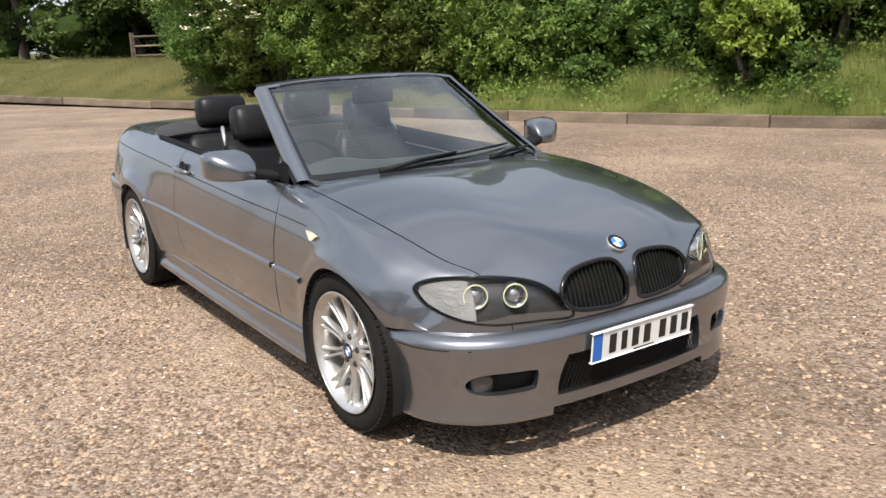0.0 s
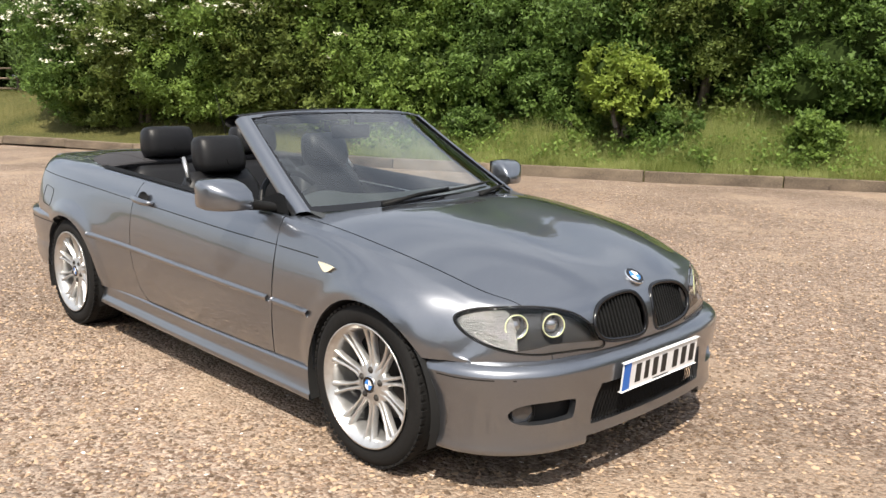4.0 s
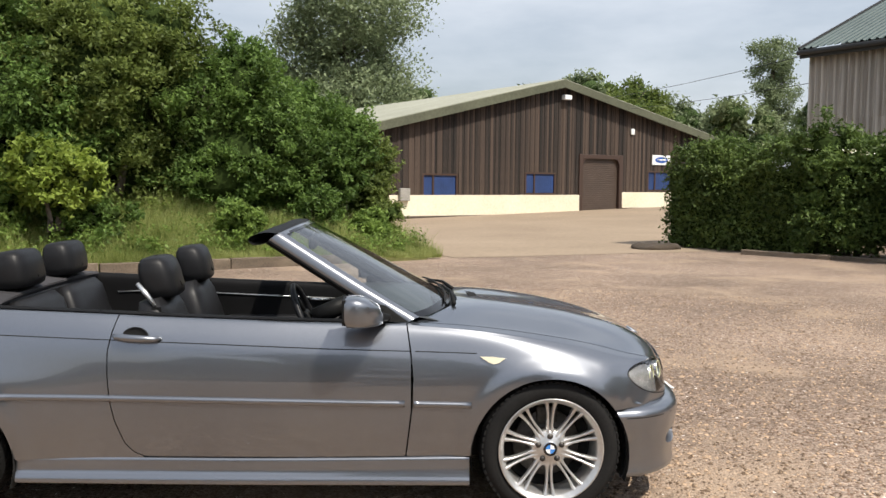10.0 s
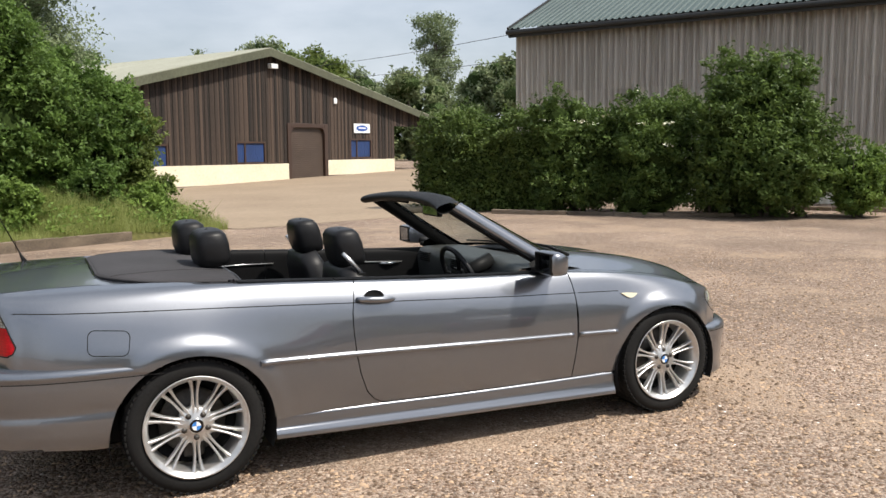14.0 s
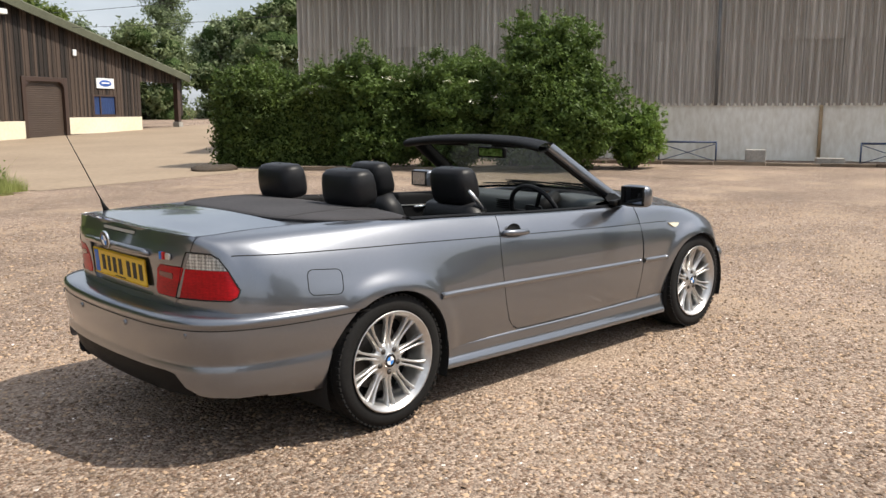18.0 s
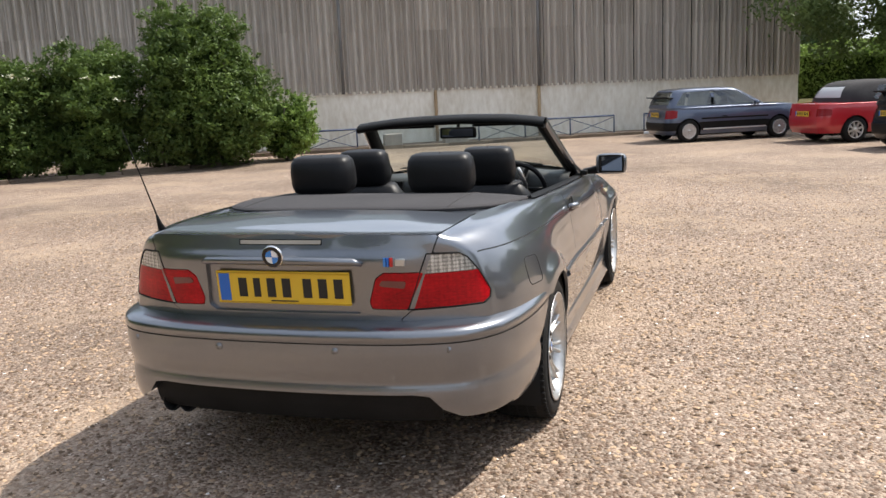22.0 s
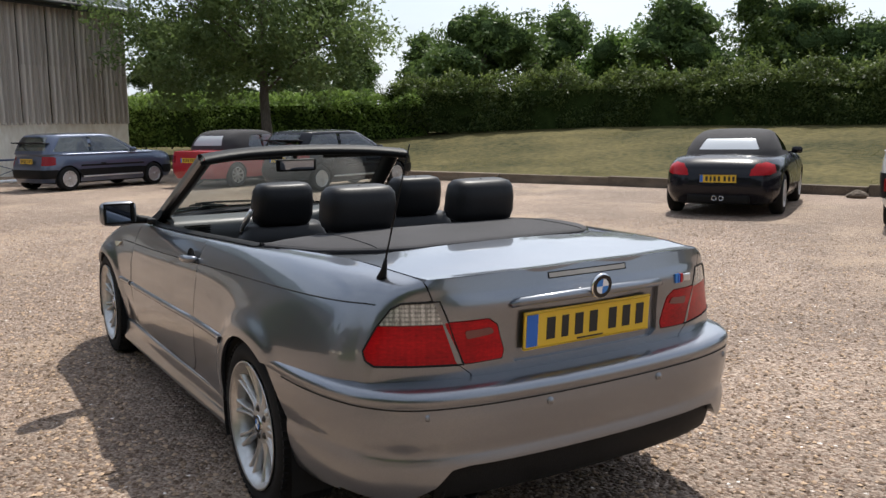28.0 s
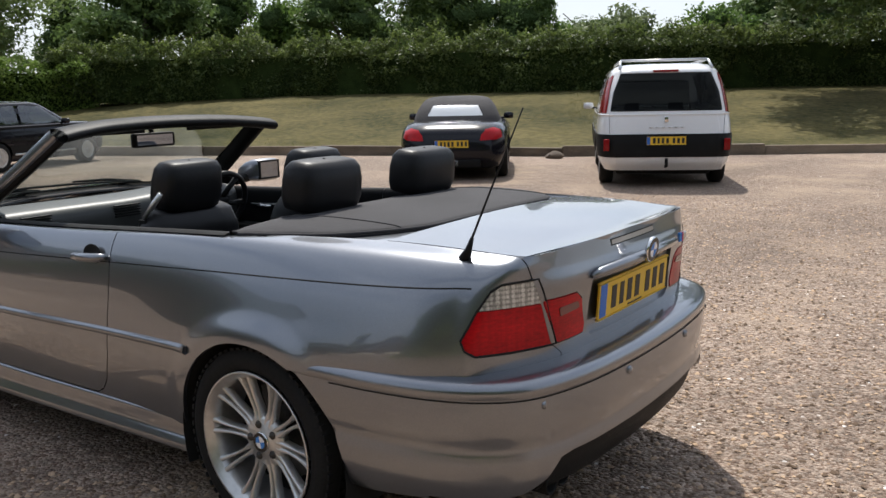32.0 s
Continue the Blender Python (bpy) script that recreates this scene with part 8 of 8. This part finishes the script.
def spoiler(root, net, house):
    part("spoiler", boxed((-1.86, -.60, .925), (-1.66, .60, .95), .012, pose(0, 0, 0, 0, 6, 0)), BLACK, root, "black rear spoiler")
    part("rear_wiper", tube(bmesh.new(), [(-1.725, .02, .94), (-1.66, .30, 1.06)], .008, 6), BLACK, root)
    for s in (1, -1):
        part("sill_stripe", boxed((-.85, s * .795 - .012, .30), (.85, s * .795 + .012, .335), .006), SILVER, root)
        part("side_strip", boxed((-.9, s * .805 - .008, .56), (.9, s * .805 + .008, .60), .006), BLACK, root)


parked("hatchback_car", "slate blue five-seat hatchback parked beside the shed", pose(18.56, -1.96, 0, 0, 0, -63), SMALL_BODY, GREY_BLUE, SMALL_HOUSE, GREY_BLUE, SMALL_SIDE, SMALL_REAR, SMALL_FRONT,
       (-1.223, 1.223, .28, .70, False, 12), [(SMALL_TAIL, DARK_RED, "dark red tail lamp")], (-1.795, 0, .70), spoiler, [(.30, .50, BLACK)])
parked("hatchback_car", "black three-door hatchback parked by the kerb", pose(14.26, -6.66, 0, 0, 0, -71), SMALL_BODY, BLACK_PAINT, SMALL_HOUSE, BLACK_PAINT, SMALL_SIDE, SMALL_REAR, SMALL_FRONT,
       (-1.223, 1.223, .28, .70, False, 12), [(SMALL_TAIL, DARK_RED, "dark red tail lamp")], (-1.795, 0, .70), spoiler, [(.30, .50, BLACK)])
CAB_BODY = [(1.94, -1.92, .75, .22, .28), (1.99, -1.98, .80, .36, .28), (1.99, -1.985, .815, .52, .28), (1.96, -1.96, .815, .68, .28), (1.90, -1.94, .79, .83, .28), (1.7, -1.90, .74, .875, .30), (1.0, -1.5, .4, .895, .5), (.3, -.6, .05, .90, .8)]
CAB_HOUSE = [(1.0, -1.45, .735, .87, .32), (.78, -1.40, .705, 1.02, .34), (.52, -1.30, .655, 1.17, .36), (.32, -1.16, .60, 1.28, .40), (.18, -1.0, .54, 1.33, .44), (-.05, -.8, .40, 1.36, .55), (-.4, -.5, .05, 1.37, .8)]
parked("cabriolet_car", "bright red cabriolet with its black soft top closed", pose(17.1, -5.5, 0, 0, 0, -64), CAB_BODY, RED_PAINT, CAB_HOUSE, FABRIC,
       [[(.64, .93), (.18, 1.235), (-.16, 1.24), (-.19, .93)], [(-.28, .93), (-.27, 1.235), (-.55, 1.22), (-.72, .95)]], [(-.48, 1.0), (-.40, 1.22), (.40, 1.22), (.48, 1.0)], [(-.60, .92), (-.50, 1.26), (.50, 1.26), (.60, .92)],
       (-1.20, 1.20, .285, .715, True, 8), [([(.50, .60), (.50, .76), (.80, .76), (.93, .74), (.93, .62)], DARK_RED, "dark red tail lamp")], (-2.0, 0, .655), None, None, mat("hazy_window", (0.45, 0.46, 0.47), 0.2))
ROAD_BODY = [(2.03, -1.86, .80, .20, .34), (2.14, -1.96, .87, .34, .36), (2.15, -1.975, .89, .50, .38), (2.10, -1.95, .885, .66, .40), (1.95, -1.88, .845, .78, .42), (1.6, -1.70, .75, .865, .46), (1.0, -1.40, .42, .905, .55), (.3, -.6, .05, .92, .8)]
ROAD_HOUSE = [(.88, -1.22, .735, .86, .46), (.68, -1.12, .70, .98, .46), (.45, -.98, .635, 1.11, .48), (.25, -.80, .57, 1.20, .50), (.10, -.62, .50, 1.25, .52), (-.05, -.45, .36, 1.28, .58), (-.2, -.3, .05, 1.29, .8)]


def road_extras(root, net, house):
    for y in (.05, -.05):
        part("exhaust_tip", lathe(bmesh.new(), [(.03, -.1), (.03, .02), (.036, .02), (.036, -.1)], 16, Matrix.Translation((-1.96, y, .28)) @ pose(0, 0, 0, 0, 0, 90)), CHROME, root)
    part("deck_vent", boxed((-1.47, -.22, .875), (-1.36, .22, .892), .01), NEAR_BLACK, root)
    part("lower_valance", boxed((-1.955, -.45, .20), (-1.86, .45, .34), .03), BLACK, root)


parked("roadster_car", "black two-seat roadster with a closed soft top", pose(5.33, -9.93, 0, 0, 0, -59), ROAD_BODY, BLACK_PAINT, ROAD_HOUSE, FABRIC,
       [[(.55, .92), (.14, 1.18), (-.25, 1.19), (-.42, .95)]], [(-.44, .985), (-.36, 1.135), (.36, 1.135), (.44, .985)], [(-.58, .90), (-.46, 1.19), (.46, 1.19), (.58, .90)],
       (-1.2075, 1.2075, .318, .755, True, 5), [([(.44, .62), (.46, .70), (.60, .775), (.85, .80), (1.02, .76), (1.0, .66), (.8, .63)], RED_LENS, "red and amber tail lamp")], (-1.985, 0, .57), road_extras, None, mat("plastic_window", (0.62, 0.64, 0.66), 0.15))
VAN_BODY = [(2.25, -2.10, .84, .24, .22), (2.34, -2.22, .90, .38, .22), (2.33, -2.23, .925, .60, .22), (2.24, -2.19, .925, .80, .22), (2.05, -2.15, .91, .97, .24), (1.8, -2.12, .885, 1.02, .26), (1.0, -1.8, .5, 1.05, .4), (.3, -.6, .05, 1.06, .8)]
VAN_HOUSE = [(1.85, -2.13, .89, 1.00, .24), (1.45, -2.09, .86, 1.18, .25), (1.05, -2.02, .815, 1.36, .26), (.75, -1.94, .765, 1.52, .28), (.55, -1.86, .715, 1.62, .32), (.2, -1.6, .55, 1.69, .42), (-.4, -.8, .05, 1.71, .8)]


def van_extras(root, net, house):
    for s in (1, -1):
        panel("tall_lamp", house, (10, 20, 0, 5), (80, 60), DARK_RED, root, lambda p, i, j: sd_poly(np.abs(p[..., 1]), p[..., 2], [(.80, 1.03), (.875, 1.03), (.84, 1.22), (.76, 1.48), (.70, 1.54), (.74, 1.40)], .004) + (p[..., 0] > -1.6) * 1.0, s < 0, .01, .012, "tall red lamp beside the rear window")
        part("roof_rail", tube(bmesh.new(), [(.6, s * .62, 1.62), (.3, s * .60, 1.72), (-1.6, s * .60, 1.74), (-1.85, s * .62, 1.63)], .018, 8), SILVER, root, "silver roof rail")
        part("reflector", boxed((-2.245, s * .80 - .04, .52), (-2.20, s * .80 + .04, .68), .01), DARK_RED, root)
    part("cross_bar", tube(bmesh.new(), [(-1.55, -.60, 1.745), (-1.55, .60, 1.745)], .018, 8), SILVER, root)
    part("brake_light", boxed((-1.93, -.17, 1.575), (-1.88, .17, 1.605), .006), DARK_RED, root)
    part("tow_bar", tube(bmesh.new(), [(-2.2, 0, .30), (-2.32, 0, .32), (-2.33, 0, .42)], .022, 8), BLACK, root)
    part("emblem", boxed((-2.215, -.028, .90), (-2.195, .028, .98), .01, Matrix.Identity(4)), CHROME, root)
    for k in range(6):
        part("letter_bar", boxed((-2.222, .21 - .084 * k - .025, .825), (-2.21, .21 - .084 * k + .02, .845), 0), SILVER, root)
    for s in (1, -1):
        part("hatch_gap", tube(bmesh.new(), [(-2.19, s * .755, .75), (-2.165, s * .765, 1.0)], .003, 4), NEAR_BLACK, root)


parked("minivan_car", "white people carrier with black bumper band and roof rails", pose(2.08, -10.7, 0, 0, 0, -63), VAN_BODY, WHITE_PAINT, VAN_HOUSE, WHITE_PAINT,
       [[(1.2, 1.08), (.62, 1.52), (.15, 1.55), (.12, 1.08)], [(.02, 1.08), (.04, 1.55), (-.95, 1.55), (-.97, 1.08)], [(-1.07, 1.08), (-1.05, 1.55), (-1.55, 1.52), (-1.72, 1.1)]], [(-.74, 1.06), (-.70, 1.30), (-.60, 1.555), (.60, 1.555), (.70, 1.30), (.74, 1.06)], [(-.75, 1.06), (-.6, 1.52), (.6, 1.52), (.75, 1.06)],
       (-1.40, 1.40, .325, .775, True, 6), [], (-2.245, 0, .655), van_extras, [(.43, .74, BLACK)], DARK_GLASS)

# ---- small things round the yard ----
def rail_run(a, b):
    """A low rail on posts with crossed braces, from a to b along the shed kerb."""
    root = empty("barrier_rail", None, "low dark blue steel barrier with crossed braces", "barrier", "barriers")
    n = max(1, round((b - a) / 1.55))
    at = lambda s, z: SM @ Vector((s, -2.62 + 0.012 * s, z))
    part("top_rail", tube(bmesh.new(), [at(a, .60), at(b, .60)], .028, 8), BLUE_RAIL, root)
    for k in range(n + 1):
        s = a + (b - a) * k / n
        part("post", tube(bmesh.new(), [at(s, 0), at(s, .62)], .022, 6), BLUE_RAIL, root)
        if k < n:
            e = a + (b - a) * (k + 1) / n
            part("brace", tube(bmesh.new(), [at(s, .08), at(e, .56)], .011, 5), BLUE_RAIL, root)
            part("brace", tube(bmesh.new(), [at(s, .56), at(e, .08)], .011, 5), BLUE_RAIL, root)


rail_run(11.9, 13.4)
rail_run(17.0, 21.3)
rail_run(22.3, 25.6)
tagged(part("concrete_block", boxed((14.15, -2.75, 0), (14.65, -2.4, .42), .02, SM), CONCRETE_GREY, smooth=False), "upright grey concrete block by the kerb", "block")
tagged(part("drain_box", boxed((15.9, -2.7, 0), (16.6, -2.35, .22), .02, SM), CONCRETE_GREY, smooth=False), "low concrete drain box by the shed", "block")
pipes = tagged(part("plastic_pipe", tube(bmesh.new(), [SM @ Vector((22.0, -2.95, .05)), SM @ Vector((25.6, -3.6, .05))], .045, 10), WHITE_SIGN), "white plastic pipe lying on the gravel", "pipe")
heap = bmesh.new()
bmesh.ops.create_icosphere(heap, subdivisions=3, radius=1, matrix=Matrix.Translation((7.0, 15.6, 0)) @ Matrix.Diagonal((.6, .5, .15, 1)))
for v in heap.verts:
    v.co += Vector((0, 0, .12)) * noise.noise(v.co * 2.5)
tagged(part("soil_mound", heap, SOIL), "small dark mound of soil by the hedge", "soil mound")
stone = bmesh.new()
bmesh.ops.create_icosphere(stone, subdivisions=2, radius=1, matrix=Matrix.Translation((4.9, -12.6, .05)) @ Matrix.Diagonal((.22, .14, .09, 1)))
for v in stone.verts:
    v.co += Vector((1, 1, 1)) * .03 * noise.noise(v.co * 6)
tagged(part("stone", stone, KERB, smooth=False), "pale loose stone beside the kerb", "stone")
# field fence at the far end of the grass
fence = empty("field_fence", None, "grey timber post and rail fence beyond the grass", "fence")
for k in range(6):
    p = Vector((-30 + k * 1.1, 7.2 + k * 1.1, .85))
    part("post", boxed((-.07, -.07, -.3), (.07, .07, 1.25), .01, Matrix.Translation(p)), KERB, fence, smooth=False)
    if k < 5:
        for z in (.4, .75, 1.1):
            part("rail", tube(bmesh.new(), [p + Vector((0, 0, z)), p + Vector((1.1, 1.1, z))], .04, 6), KERB, fence)
# telegraph pole behind the barn, with wires to the shed
pole = empty("telegraph_pole", None, "wooden telegraph pole with wires behind the barn", "pole")
part("post", tube(bmesh.new(), [(12.5, 66, 0), (12.5, 66, 8.2)], [.16, .11], 8), BARK, pole)
for dz in (0, .55):
    a, b = Vector((12.5, 66, 8.0 - dz)), Vector((SHED_O.x + .2, SHED_O.y + .2, 5.5 - dz * 1.6))
    part("wire", tube(bmesh.new(), [a.lerp(b, q / 8) - Vector((0, 0, 1.6 * (q / 8) * (1 - q / 8))) for q in range(9)], .010, 4), DARK_TRIM, pole)

# loose pebbles near the car
prng = np.random.default_rng(12)
count = 76000
ang, dist = prng.uniform(0, 2 * math.pi, count), 1.0 + 7.0 * prng.random(count) ** 0.9
px, py = dist * np.cos(ang) * 1.25, dist * np.sin(ang)
sz = 0.005 + 0.0095 * prng.random(count) ** 1.8
dome = np.array([(1, 0, 0), (.35, .95, 0), (-.8, .6, 0), (-.8, -.6, 0), (.35, -.95, 0), (.1, .1, .62)], float)
rot = prng.uniform(0, 6.28, count)
ca, sa = np.cos(rot), np.sin(rot)
st = prng.uniform(.65, 1.35, (count, 1))
v = dome[None] * np.stack([sz * st[:, 0], sz, sz], -1)[:, None, :]
v += prng.normal(size=v.shape) * 0.17 * sz[:, None, None]
vx, vy = v[..., 0] * ca[:, None] - v[..., 1] * sa[:, None], v[..., 0] * sa[:, None] + v[..., 1] * ca[:, None]
v = np.stack([vx + px[:, None], vy + py[:, None], v[..., 2] + 0.002], -1).reshape(-1, 3)
tri = np.array([(0, 1, 5), (1, 2, 5), (2, 3, 5), (3, 4, 5), (4, 0, 5)])
tagged(raw("pebble_scatter", v, (tri[None] + np.arange(count)[:, None, None] * 6).reshape(-1, 3), PEBBLE), "loose tan and brown gravel stones", "gravel", kind="stuff")
